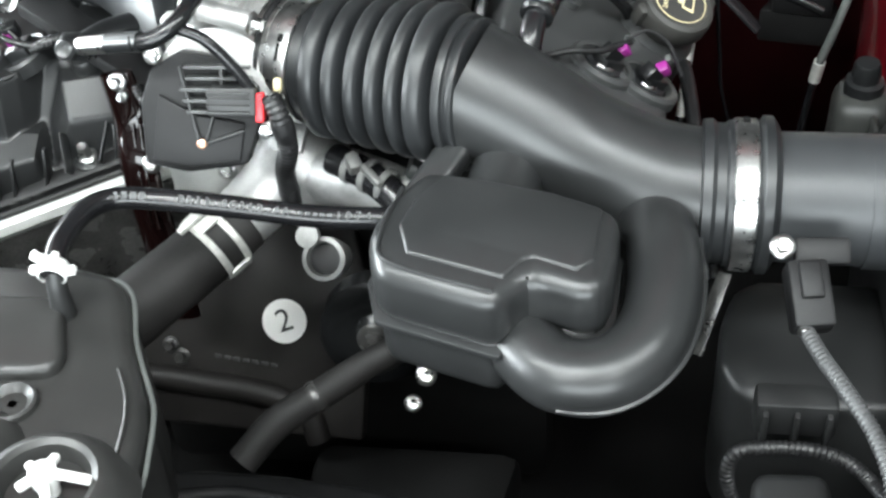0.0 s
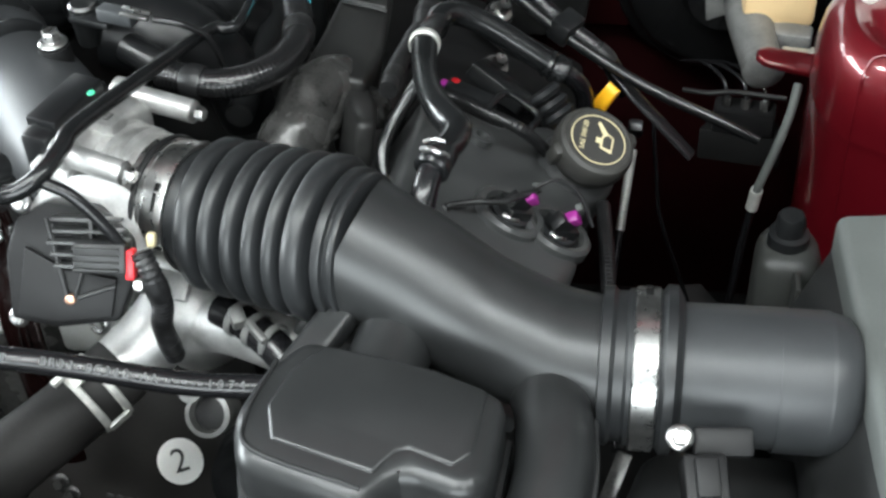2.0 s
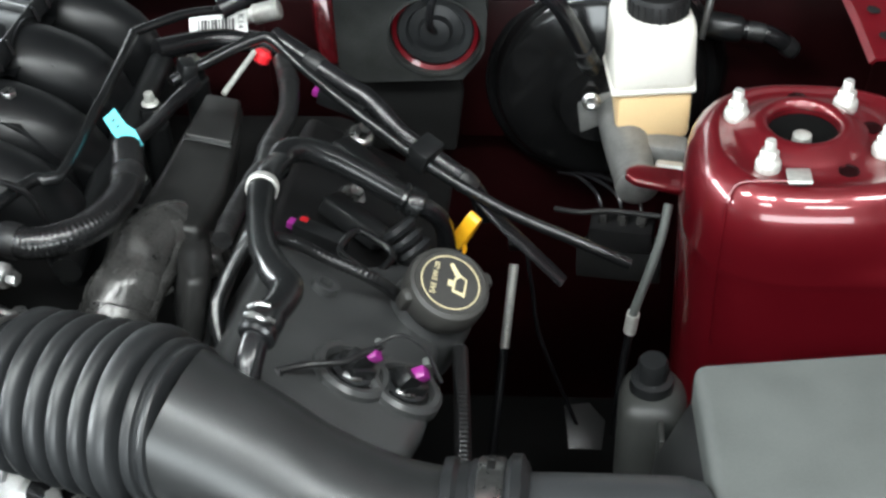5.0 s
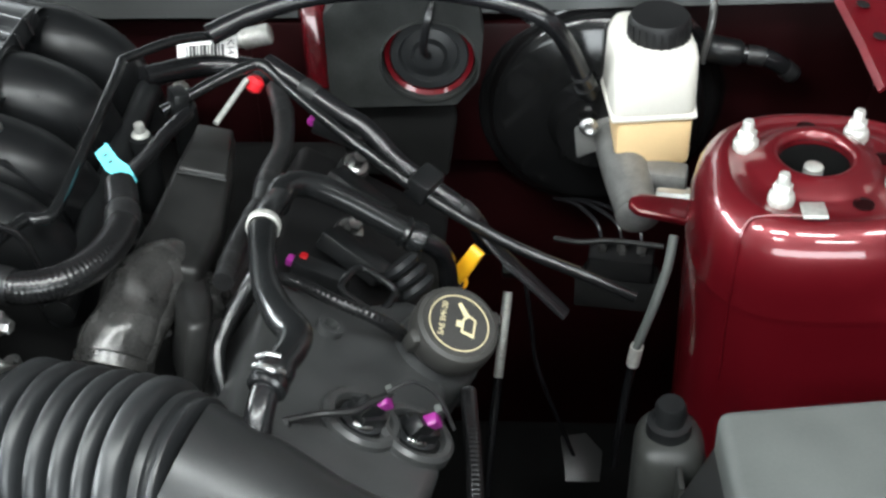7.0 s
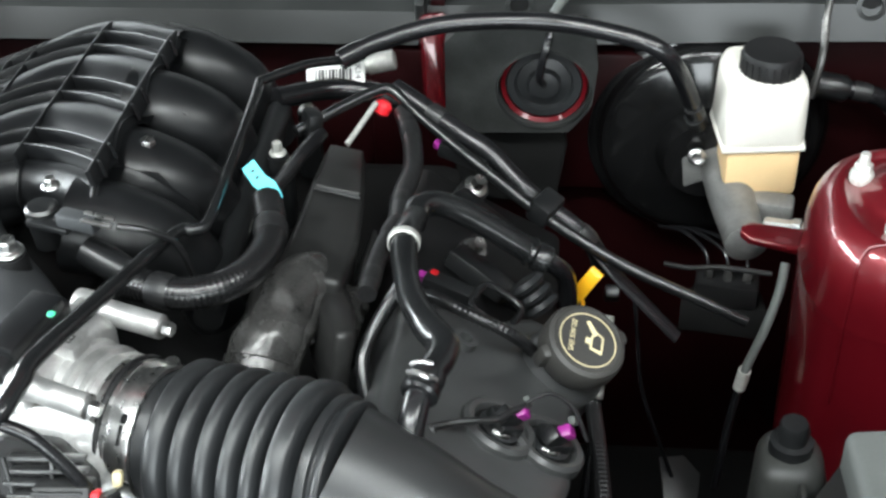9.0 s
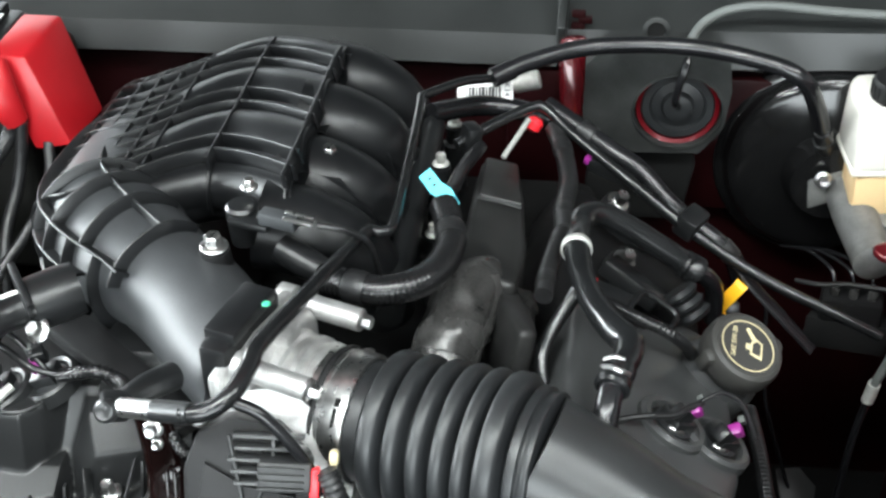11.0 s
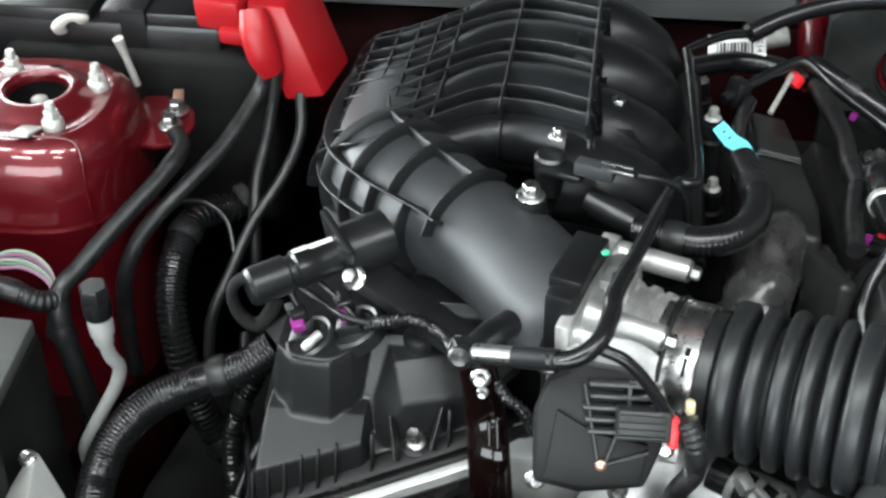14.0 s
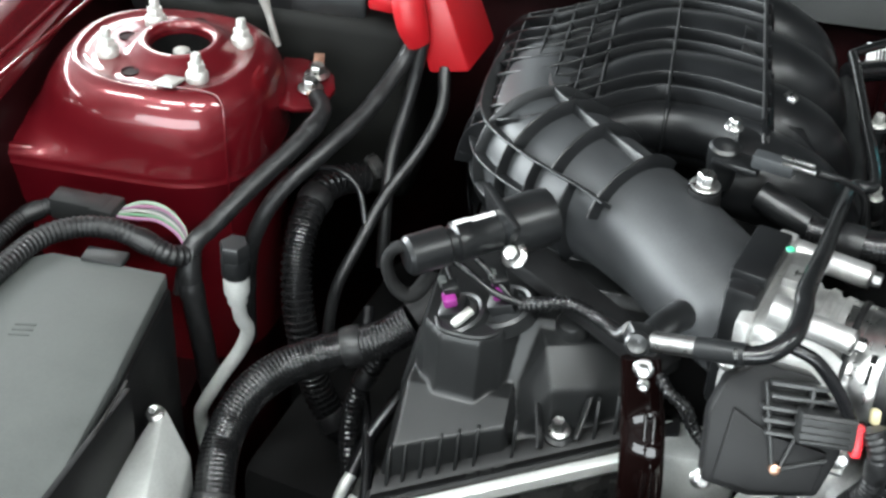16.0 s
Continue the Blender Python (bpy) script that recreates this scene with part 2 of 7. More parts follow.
def block(sx, sy, sz, m=None, bevel=0.002, bm=None, seg=2, taper=0.0):
    return prism([(-sx / 2, -sy / 2), (sx / 2, -sy / 2), (sx / 2, sy / 2), (-sx / 2, sy / 2)], -sz / 2, sz / 2, bevel, m, bm, seg, taper)


def at(x, y, z, rx=0, ry=0, rz=0):
    return pose(x, y, z, rx, ry, rz)


def patch(rows, thick, bm=None):
    """A sheet through rows of points, thickened below."""
    bm = bm or bmesh.new()
    grid = [[bm.verts.new(p) for p in row] for row in rows]
    fs = []
    for a, b in zip(grid, grid[1:]):
        for k in range(len(a) - 1):
            fs.append(bm.faces.new((a[k], a[k + 1], b[k + 1], b[k])))
    bmesh.ops.recalc_face_normals(bm, faces=fs)
    bmesh.ops.solidify(bm, geom=fs, thickness=thick)
    return bm


def lump(center, size, seed, rough=0.18, m=None):
    """A weathered, lumpy piece of casting."""
    bm = bmesh.new()
    bmesh.ops.create_icosphere(bm, subdivisions=4, radius=1.0)
    for v in bm.verts:
        d = v.co.normalized()
        box = d / max(abs(d.x), abs(d.y), abs(d.z)) ** 0.55
        k = 1 + rough * mnoise.noise(d * 2.2 + V3((seed, 0, 0))) + rough * 0.4 * mnoise.noise(d * 6 + V3((0, seed, 0)))
        v.co = V3((box.x * size[0], box.y * size[1], box.z * size[2])) * k
    bm.transform(at(*center) if m is None else m)
    return bm


def bolt_mesh(r=0.006, h=0.006):
    bm = lathe([(r * 1.55, 0), (r * 1.6, 0.0012), (r * 1.45, 0.0022), (r * 1.05, 0.003)], 20)
    lathe([(r, 0.002), (r, 0.003 + h * 0.8), (r * 0.85, 0.003 + h), (r * 0.2, 0.003 + h * 0.92)], 6, bm=bm)
    return bm


BOLT = {}


def bolt(origin, axis, r=0.006, h=0.006, label="small zinc-plated hex flange bolt", group="engine bolts", mat=None):
    key = (round(r, 4), round(h, 4), (mat or STEEL).name)
    if key not in BOLT:
        ob = solid("bolt", bolt_mesh(r, h), mat or STEEL, label, "bolt", group)
        BOLT[key] = ob
        ob.matrix_basis = axis_frame(origin, axis)
        return ob
    ob = copy_thing(BOLT[key], axis_frame(origin, axis))
    return tagged(ob, label, "bolt", group)


def lettering(name, text, size, m, mat, parent, label=""):
    data = bpy.data.curves.new(name, "FONT")
    data.body, data.size, data.extrude, data.align_x, data.align_y = text, size, 0.0002, "CENTER", "CENTER"
    tmp = bpy.data.objects.new("tmp", data)
    me = bpy.data.meshes.new_from_object(tmp)
    bpy.data.objects.remove(tmp)
    bm = bmesh.new()
    bm.from_mesh(me)
    bpy.data.meshes.remove(me)
    bm.transform(m)
    return part(name, bm, mat, parent, label)


def wire(pts, r, mat, label, category="cable", name="cable", group="cables and hoses", res=8):
    if r < 0.0075:
        return solid(name, tube(pts, r, 10, res), mat, label, category, group)
    return wrapped(name, tube(pts, r, 12, res), pts, r, mat, label, category, group)


def wrapped(name, bm, pts, r, mat, label, category, group):
    """A hose or loom with bands of tape wound round it near its ends."""
    root = thing(name, label, category, pts[0], group)
    part("tube", bm, mat, root)
    line = resample(spline(pts, 10), 0.004)
    for k in (int(len(line) * 0.16), int(len(line) * 0.80)):
        part("tape_band", sweep(line[k:k + 5], [r * 1.02, r * 1.09, r * 1.09, r * 1.08, r * 1.02], 14), TAPE, root, "wound black tape band")
    return root


def loom(pts, r, mat, label, pitch=0.005, depth=0.0012, name="corrugated_loom", category="wiring loom"):
    bm = corrugated(pts, r, pitch, depth, 14)
    if r < 0.0075:
        return solid(name, bm, mat, label, category, "cables and hoses")
    return wrapped(name, bm, pts, r, mat, label, category, "cables and hoses")


def rib(points, normals, h, w=0.0022):
    """A thin raised fin along points, standing h proud of a surface."""
    bm = bmesh.new()
    rows = []
    for k, (p, n) in enumerate(zip(points, normals)):
        d = (points[min(k + 1, len(points) - 1)] - points[max(0, k - 1)]).normalized()
        s = d.cross(n).normalized() * (w / 2)
        c = w * 0.35
        rows.append([bm.verts.new(p - n * 0.004 - s * 1.3), bm.verts.new(p + n * (h - c) - s), bm.verts.new(p + n * (h - c * 0.3) - s * 0.65), bm.verts.new(p + n * h),
                     bm.verts.new(p + n * (h - c * 0.3) + s * 0.65), bm.verts.new(p + n * (h - c) + s), bm.verts.new(p - n * 0.004 + s * 1.3)])
    for a, b in zip(rows, rows[1:]):
        for k in range(7):
            bm.faces.new((a[k], a[(k + 1) % 7], b[(k + 1) % 7], b[k]))
    bm.faces.new(rows[0])
    bm.faces.new(rows[-1][::-1])
    return bm


# ---- showroom shell ----
solid("floor", block(14, 13.2, 0.1, at(0, -0.5, -0.05), 0.0), CONCRETE, "polished grey showroom floor", "floor", kind="structure")
solid("ceiling", block(14, 13.2, 0.1, at(0, -0.5, 4.05), 0.0), CEILING, "plain grey showroom ceiling", "ceiling", kind="structure")
solid("wall_east", block(0.1, 13.2, 4.0, at(7.05, -0.5, 2.0), 0.0), PAINTWALL, "plain painted showroom wall", "wall", kind="structure")
for sx, sz, x, z in ((14, 1.0, 0, 0.5), (14, 0.4, 0, 3.8), (0.7, 2.6, -6.65, 2.3), (9.1, 2.6, 2.45, 2.3)):
    solid("wall_north", block(sx, 0.1, sz, at(x, 6.05, z), 0.0), PAINTWALL, "plain painted wall round the rear window", "wall", kind="structure")
# Unseen window, added to carry the rear glare lamp.
win3 = thing("window_3", "unseen rear window added for glare on the west strut tower", "window", (-4.2, 6.05, 1.0), kind="structure")
for x in (-6.27, -4.2, -2.13):
    part("window_frame", block(0.06, 0.10, 2.6, at(x, 6.05, 2.3), 0.005), MATTE, win3)
for sx, sz, x, z in ((14, 0.5, 0, 0.25), (14, 1.0, 0, 3.5), (3.4, 2.5, -5.3, 1.75), (3.4, 2.5, 5.3, 1.75)):
    solid("wall_south", block(sx, 0.1, sz, at(x, -7.05, z), 0.0), PAINTWALL, "plain painted wall round the showroom window", "wall", kind="structure")
for sy, sz, y, z in ((13.2, 0.5, -0.5, 0.25), (13.2, 1.0, -0.5, 3.5), (4.0, 2.5, -5.1, 1.75), (0.9, 2.5, 5.65, 1.75)):
    solid("wall_west", block(0.1, sy, sz, at(-7.05, y, z), 0.0), PAINTWALL, "plain painted wall round the side window", "wall", kind="structure")
win2 = thing("window_2", "wide side window with a dark metal frame", "window", (-7.05, -0.6, 0.5), kind="structure")
for y in (-3.07, -0.4, 2.3, 5.17):
    part("window_frame", block(0.10, 0.06, 2.5, at(-7.05, y, 1.75), 0.005), MATTE, win2)
win = thing("window_1", "wide showroom window with a dark metal frame", "window", (0, -7.05, 0.5), kind="structure")
for x in (-3.57, -1.2, 1.2, 3.57):
    part("window_frame", block(0.06, 0.10, 2.5, at(x, -7.05, 1.75), 0.005), MATTE, win)
for lx, ly in LAMPS:
    fx = thing("ceiling_light", "unseen white rectangular ceiling light fitting", "ceiling light", (lx, ly, 3.9), "ceiling lights")
    part("housing", block(1.2, 0.6, 0.18, at(lx, ly, 3.91), 0.01), WHITE, fx)

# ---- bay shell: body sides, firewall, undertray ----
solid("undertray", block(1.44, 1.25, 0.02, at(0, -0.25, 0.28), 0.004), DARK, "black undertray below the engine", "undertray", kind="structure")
solid("firewall", block(1.5, 0.05, 0.62, at(0, 0.30, 0.58), 0.004), REDIN, "red painted firewall panel behind the engine, shade in its colour", "firewall", kind="structure")
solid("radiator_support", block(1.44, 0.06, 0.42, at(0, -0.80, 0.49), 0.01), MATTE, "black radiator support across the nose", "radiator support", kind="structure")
# Unseen; added so low window light misses the lower bay.
solid("nose_light_block", prism([(-0.76, -0.80), (0.76, -0.80), (0.70, -1.00), (0.45, -1.06), (-0.45, -1.06), (-0.70, -1.00)], 0.30, 0.86, 0.03, None, None, 3), MATTE, "unseen black nose panel added to block low window light", "nose panel", kind="structure")


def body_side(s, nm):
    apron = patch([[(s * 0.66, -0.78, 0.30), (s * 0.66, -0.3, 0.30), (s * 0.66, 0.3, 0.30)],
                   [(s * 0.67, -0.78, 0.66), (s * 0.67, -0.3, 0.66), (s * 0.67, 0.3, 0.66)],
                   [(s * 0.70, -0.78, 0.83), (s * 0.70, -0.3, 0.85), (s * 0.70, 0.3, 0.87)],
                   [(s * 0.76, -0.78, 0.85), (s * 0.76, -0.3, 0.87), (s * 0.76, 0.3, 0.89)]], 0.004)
    solid("apron_" + nm, apron, REDIN, "red painted inner wing panel of the car, shade in its colour", "inner wing", kind="structure")
    wing = patch([[(s * 0.762, -0.8, 0.855), (s * 0.762, -0.3, 0.875), (s * 0.762, 0.4, 0.895)],
                  [(s * 0.77, -0.8, 0.885), (s * 0.77, -0.3, 0.905), (s * 0.77, 0.4, 0.93)],
                  [(s * 0.80, -0.8, 0.89), (s * 0.82, -0.3, 0.915), (s * 0.83, 0.4, 0.945)],
                  [(s * 0.88, -0.8, 0.84), (s * 0.92, -0.3, 0.87), (s * 0.93, 0.4, 0.90)],
                  [(s * 0.90, -0.8, 0.55), (s * 0.94, -0.3, 0.55), (s * 0.95, 0.4, 0.55)]], 0.003)
    solid("wing_" + nm, wing, RED, "glossy ruby red front wing of the car", "wing", kind="structure")


body_side(-1, "west")
body_side(1, "east")


# ---- strut towers ----
def strut_tower(s):
    cx, cy = s * 0.564, -0.019
    root = thing("strut_tower", "glossy ruby red strut tower with four zinc studs", "strut tower", (cx, cy, 0.30), "strut towers")
    seg = 56

    wide = 1.4 if s < 0 else 1.0

    def outline(grow, flare):
        out = []
        for k in range(seg):
            a = 2 * math.pi * k / seg
            c, sn = math.cos(a), math.sin(a)
            ex = 0.084 + grow if c * s < 0 else 0.110 + grow + flare * wide
            ey = 0.092 + grow if sn < 0 else 0.084 + grow
            p = 2.5 + (60 * max(0.0, flare - 0.01) if c * s > 0 else 0.0)
            rr = (abs(c / ex) ** p + abs(sn / ey) ** p) ** (-1 / p)
            out.append((rr * c, rr * sn))
        return out

    bm = bmesh.new()
    ridge = 0.0013 if s < 0 else 0.0
    levels = [(0.002, 0.600, 0.062), (0.004, 0.715, 0.066), (0.0055, 0.770, 0.068), (0.006, 0.799, 0.068), (0.006 + ridge, 0.8015, 0.0695), (0.006 + ridge, 0.8035, 0.0695), (0.006, 0.8055, 0.069), (0.0068, 0.8095, 0.067), (0.0066, 0.8125, 0.061), (0.0064, 0.8145, 0.048), (0.0062, 0.817, 0.034), (0.006, 0.822, 0.020), (0.0055, 0.830, 0.012), (0.005, 0.845, 0.0075), (0.002, 0.862, 0.003), (-0.003, 0.873, 0.001), (-0.008, 0.8795, 0), (-0.014, 0.8838, 0), (-0.018, 0.8852, 0), (-0.0205, 0.8848, 0), (-0.0225, 0.8834, 0), (-0.030, 0.8832, 0)]
    rings = [[bm.verts.new((cx + x, cy + y, z)) for x, y in outline(g, fl)] for g, z, fl in levels]
    inner = [(0.052, 0.8834), (0.048, 0.8860), (0.038, 0.8935), (0.032, 0.8950), (0.0290, 0.8940), (0.0275, 0.890), (0.0272, 0.884)]
    for r, z in inner:
        rings.append([bm.verts.new((cx + r * math.cos(2 * math.pi * k / seg), cy + r * math.sin(2 * math.pi * k / seg), z)) for k in range(seg)])
    for a, b in zip(rings, rings[1:]):
        for k in range(seg):
            bm.faces.new((a[k], a[(k + 1) % seg], b[(k + 1) % seg], b[k]))
    part("tower_shell", bm, RED, root, angle=60)
    # The lower tower has the same paint; its shade is painted in.
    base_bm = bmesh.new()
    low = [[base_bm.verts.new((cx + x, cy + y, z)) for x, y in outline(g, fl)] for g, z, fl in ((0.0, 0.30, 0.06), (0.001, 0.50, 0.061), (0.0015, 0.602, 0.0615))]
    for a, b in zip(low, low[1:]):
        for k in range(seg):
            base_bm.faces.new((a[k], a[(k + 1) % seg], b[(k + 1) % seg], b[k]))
    part("tower_base", base_bm, REDIN, root, "lower part of the tower in a shade-darkened red", 60)
    part("hole_sleeve", lathe([(0.0273, 0.888), (0.0280, 0.884), (0.036, 0.80), (0.030, 0.78), (0.002, 0.78)], 36, at(cx, cy, 0), cap=False), DARK, root, "dark inside of the strut hole")
    part("strut_top", lathe([(0.026, 0.82), (0.026, 0.824), (0.014, 0.828), (0.013, 0.862), (0.008, 0.865), (0.0075, 0.882), (0.004, 0.884)], 24, at(cx, cy, 0)), STUD, root, "dark strut piston nut inside the hole")
    studs = [(s * 0.515, 0.003), (s * 0.532, -0.066), (s * 0.602, 0.018), (s * 0.622, -0.045)]
    for x, y in studs:
        st = part("stud_nut", lathe([(0.0098, 0.8825), (0.0100, 0.888), (0.0092, 0.891), (0.0075, 0.893)], 24, at(x, y, 0)), STUD, root, "zinc flange nut on a stud")
        b2 = lathe([(0.0074, 0.891), (0.0074, 0.899), (0.0066, 0.900)], 6, at(x, y, 0))
        lathe([(0.0044, 0.899), (0.0044, 0.907), (0.0036, 0.909)], 14, at(x, y, 0), b2)
        part("stud", b2, STUD, st)
    for dx, dy in ((s * 0.028, -0.050), (s * 0.002, 0.050), (s * 0.054, 0.008)):
        part("locating_hole", lathe([(0.0078, 0.8830), (0.0078, 0.8845), (0.0066, 0.8843), (0.0062, 0.8836), (0.001, 0.8836)], 20, at(cx + dx, cy + dy, 0)), REDIN, root, "small dark locating hole")
    tab = prism([(-0.009, -0.014), (0.009, -0.014), (0.011, 0.012), (-0.007, 0.012)], -0.001, 0.002, 0.0008, at(cx - s * 0.012, cy - 0.063, 0.8875, -14, 0, 0))
    part("bright_tab", tab, STUD, root, "bright bent sheet tab")
    seam = tube([(cx - s * 0.012, cy - 0.066, 0.8856), (cx - s * 0.050, cy - 0.066, 0.8846), (cx - s * 0.060, cy - 0.068, 0.878), (cx - s * 0.0640, cy - 0.0730, 0.866), (cx - s * 0.0650, cy - 0.0765, 0.845), (cx - s * 0.0660, cy - 0.0780, 0.81), (cx - s * 0.0660, cy - 0.0770, 0.73)], 0.0010, 8)
    part("seam", seam, RED, root, "folded sheet seam down the face")
    if s < 0:
        part("pressed_bead", tube([(-0.735, -0.106, 0.8120), (-0.700, -0.109, 0.8140), (-0.668, -0.107, 0.8150), (-0.645, -0.098, 0.8165), (-0.632, -0.086, 0.8190)], 0.0042, 12, 6), RED, root, "pressed bead along the tower's shelf")
    return root


strut_tower(-1)
strut_tower(1)


# Ruby paint darkened part way for shade on the rails and pillar.
RAIL = material("half_shaded_ruby_paint", (0.075, 0.0022, 0.0050), 0.24, metal=0.2, vary=0.15, coat=1.0)


def inner_rail(s, nm):
    """Painted sheet rail along the top of the inner wing."""
    rows = [[(s * (x + 0.02 * (y < -0.2)), y, z + 0.02 * (y - 0.1)) for y in (-0.78, -0.5, -0.2, 0.0, 0.14, 0.26)] for x, z in ((0.702, 0.80), (0.700, 0.862), (0.704, 0.872), (0.722, 0.876), (0.727, 0.884), (0.735, 0.889), (0.758, 0.890))]
    solid("inner_rail_" + nm, patch(rows, 0.003), RAIL, "shade-darkened ruby red folded rail along the inner wing", "wing rail", kind="structure", angle=50)


inner_rail(-1, "west")
inner_rail(1, "east")
for slope, off in ((0.080, -0.7190), (0.127, -0.7030)):
    solid("rail_bead_west", tube([(off + slope * (y + 0.05), y, 0.8765 + 0.02 * (y - 0.1) - (0.004 if off > -0.71 else 0.0)) for y in (-0.30, -0.20, -0.10, 0.0, 0.10, 0.20)], 0.0022, 8, 3), RED, "rolled ruby red edge along the inner wing", "wing rail", kind="structure")
hf = thing("hinge_flange", "ruby red hinge flange with two punched holes", "flange", (0.66, 0.13, 0.86))
part("sheet", patch([[(0.628, 0.070, 0.893), (0.624, 0.13, 0.896), (0.617, 0.20, 0.899), (0.612, 0.26, 0.902)], [(0.632, 0.068, 0.899), (0.628, 0.13, 0.902), (0.621, 0.20, 0.905), (0.616, 0.26, 0.908)], [(0.668, 0.060, 0.904), (0.664, 0.13, 0.907), (0.660, 0.20, 0.910), (0.655, 0.26, 0.913)], [(0.674, 0.060, 0.93), (0.670, 0.13, 0.933), (0.666, 0.20, 0.936), (0.66, 0.26, 0.94)], [(0.76, 0.060, 0.93), (0.76, 0.13, 0.933), (0.76, 0.20, 0.936), (0.76, 0.26, 0.94)]], 0.003), RED, hf)
for y in (0.095, 0.135, 0.185):
    part("punched_hole", lathe([(0.0062, 0), (0.0058, 0.0006), (0.001, 0.0007)], 16, at(0.645 - 0.1 * (y - 0.09), y, 0.9045 + 0.05 * (y - 0.095), 0, 8, 0)), DARK, hf, "dark punched hole")

# ---- open bonnet above the engine ----
hood = thing("bonnet", "open ruby red bonnet with a dark insulation pad below", "bonnet", (0, 0.44, 1.0), kind="structure")
hd = V3((0, -0.50, 0.866))
hn = V3((0, -0.866, -0.50))
outer_rows, inner_rows = [], []
for k in range(7):
    w = 0.74 - 0.06 * (k / 6) ** 2
    c = V3((0, 0.44, 1.02)) + hd * (1.15 * k / 6)
    bow = [c + V3((x * w, 0, 0)) - hn * (0.05 * (1 - x * x)) for x in (-1, -0.6, -0.2, 0.2, 0.6, 1)]
    outer_rows.append(bow)
    inner_rows.append([c + V3((x * w * 0.88, 0, 0)) - hn * (0.05 * (1 - x * x) - 0.02) for x in (-1, -0.6, -0.2, 0.2, 0.6, 1)])
part("skin", patch(outer_rows, 0.004), RED, hood)
part("insulation", patch(inner_rows[:-1], 0.010), FELT, hood, "dark felt insulation")
for s_ in (-1, 1):
    part("hinge", block(0.02, 0.10, 0.12, at(s_ * 0.70, 0.42, 0.99, 30, 0, 0), 0.004), RED, hood)

# ---- cowl and firewall fittings ----
cowl = patch([[(-0.85, 0.25, 0.845), (-0.3, 0.25, 0.855), (0.13, 0.25, 0.858)],
              [(-0.85, 0.262, 0.875), (-0.3, 0.262, 0.885), (0.13, 0.262, 0.888)],
              [(-0.85, 0.30, 0.895), (-0.3, 0.30, 0.905), (0.13, 0.30, 0.908)],
              [(-0.85, 0.42, 0.93), (-0.3, 0.42, 0.94), (0.13, 0.42, 0.943)]], 0.004)
solid("cowl_panel", cowl, COWL, "grey painted cowl panel behind the engine", "cowl", kind="structure")
cowl2 = patch([[(0.135, 0.25, 0.856), (0.45, 0.25, 0.870), (0.85, 0.25, 0.882)],
               [(0.135, 0.262, 0.895), (0.45, 0.262, 0.905), (0.85, 0.262, 0.91)],
               [(0.135, 0.30, 0.915), (0.45, 0.30, 0.925), (0.85, 0.30, 0.93)],
               [(0.135, 0.42, 0.945), (0.45, 0.42, 0.955), (0.85, 0.42, 0.96)]], 0.004)
solid("cowl_panel", cowl2, COWL, "grey painted cowl panel with holes above the brake booster", "cowl", kind="structure")
pad = bmesh.new()
seg = 40
GX, GZ, GR = 0.255, 0.834, 0.044
outer = [(0.160, 0.79), (0.160, 0.885), (0.185, 0.905), (0.300, 0.905), (0.306, 0.86), (0.302, 0.815), (0.28, 0.786), (0.170, 0.782)]
ro, ri = [], []
for k in range(seg):
    a = 2 * math.pi * k / seg
    c, sn = math.cos(a), math.sin(a)
    best = 9
    for p, q in zip(outer, outer[1:] + outer[:1]):
        ax, az, bx, bz = p[0] - GX, p[1] - GZ, q[0] - GX, q[1] - GZ
        den = c * (bz - az) - sn * (bx - ax)
        if abs(den) > 1e-9:
            t = (ax * (bz - az) - az * (bx - ax)) / den
            w = (ax * sn - az * c) / den
            if t > 0 and -1e-6 <= w <= 1 + 1e-6:
                best = min(best, t)
    ro.append((GX + c * best, GZ + sn * best))
    ri.append((GX + c * GR, GZ + sn * GR * 0.94))
quad = []
for y in (0.212, 0.232):
    quad.append([[pad.verts.new((x, y, z)) for x, z in ro], [pad.verts.new((x, y, z)) for x, z in ri]])
for k in range(seg):
    n = (k + 1) % seg
    (fo, fi), (bo, bi) = quad
    pad.faces.new((fo[k], fo[n], fi[n], fi[k]))
    pad.faces.new((bo[k], bi[k], bi[n], bo[n]))
    pad.faces.new((fo[k], bo[k], bo[n], fo[n]))
    pad.faces.new((fi[k], fi[n], bi[n], bi[k]))
ip = thing("insulation_pad", "dark grey felt insulation pad with a round hole", "insulation pad", (0.255, 0.222, 0.80))
part("pad", pad, FELT, ip, angle=30)
part("hole_lip", lathe([(0.0445, 0.0), (0.0465, 0.002), (0.0445, 0.004)], 40, Matrix.Diagonal((1, 1, 0.94, 1)) @ axis_frame((GX, 0.213, GZ / 0.94), (0, -1, 0)), cap=False), FELT, ip, "stitched edge of the hole")
bulk = block(0.40, 0.02, 0.16, at(0.28, 0.264, 0.770), 0.003)
solid("bulkhead", bulk, REDIN, "shade-darkened ruby red bulkhead seen through the pad's hole", "bulkhead", kind="structure")
pr = lathe([(0.0430, -0.018), (0.0430, 0.001), (0.0415, 0.003), (0.0375, 0.001), (0.0365, -0.012), (0.020, -0.014)], 40, axis_frame((0.255, 0.222, 0.834), (0, -1, 0.0)), cap=False)
solid("hole_ring", pr, RED, "ruby red pressed ring behind the insulation pad", "ring", kind="structure")
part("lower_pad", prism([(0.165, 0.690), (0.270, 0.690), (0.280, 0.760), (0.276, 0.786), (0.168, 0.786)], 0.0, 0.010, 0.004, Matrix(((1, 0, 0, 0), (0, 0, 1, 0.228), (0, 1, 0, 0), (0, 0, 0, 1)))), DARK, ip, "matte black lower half")
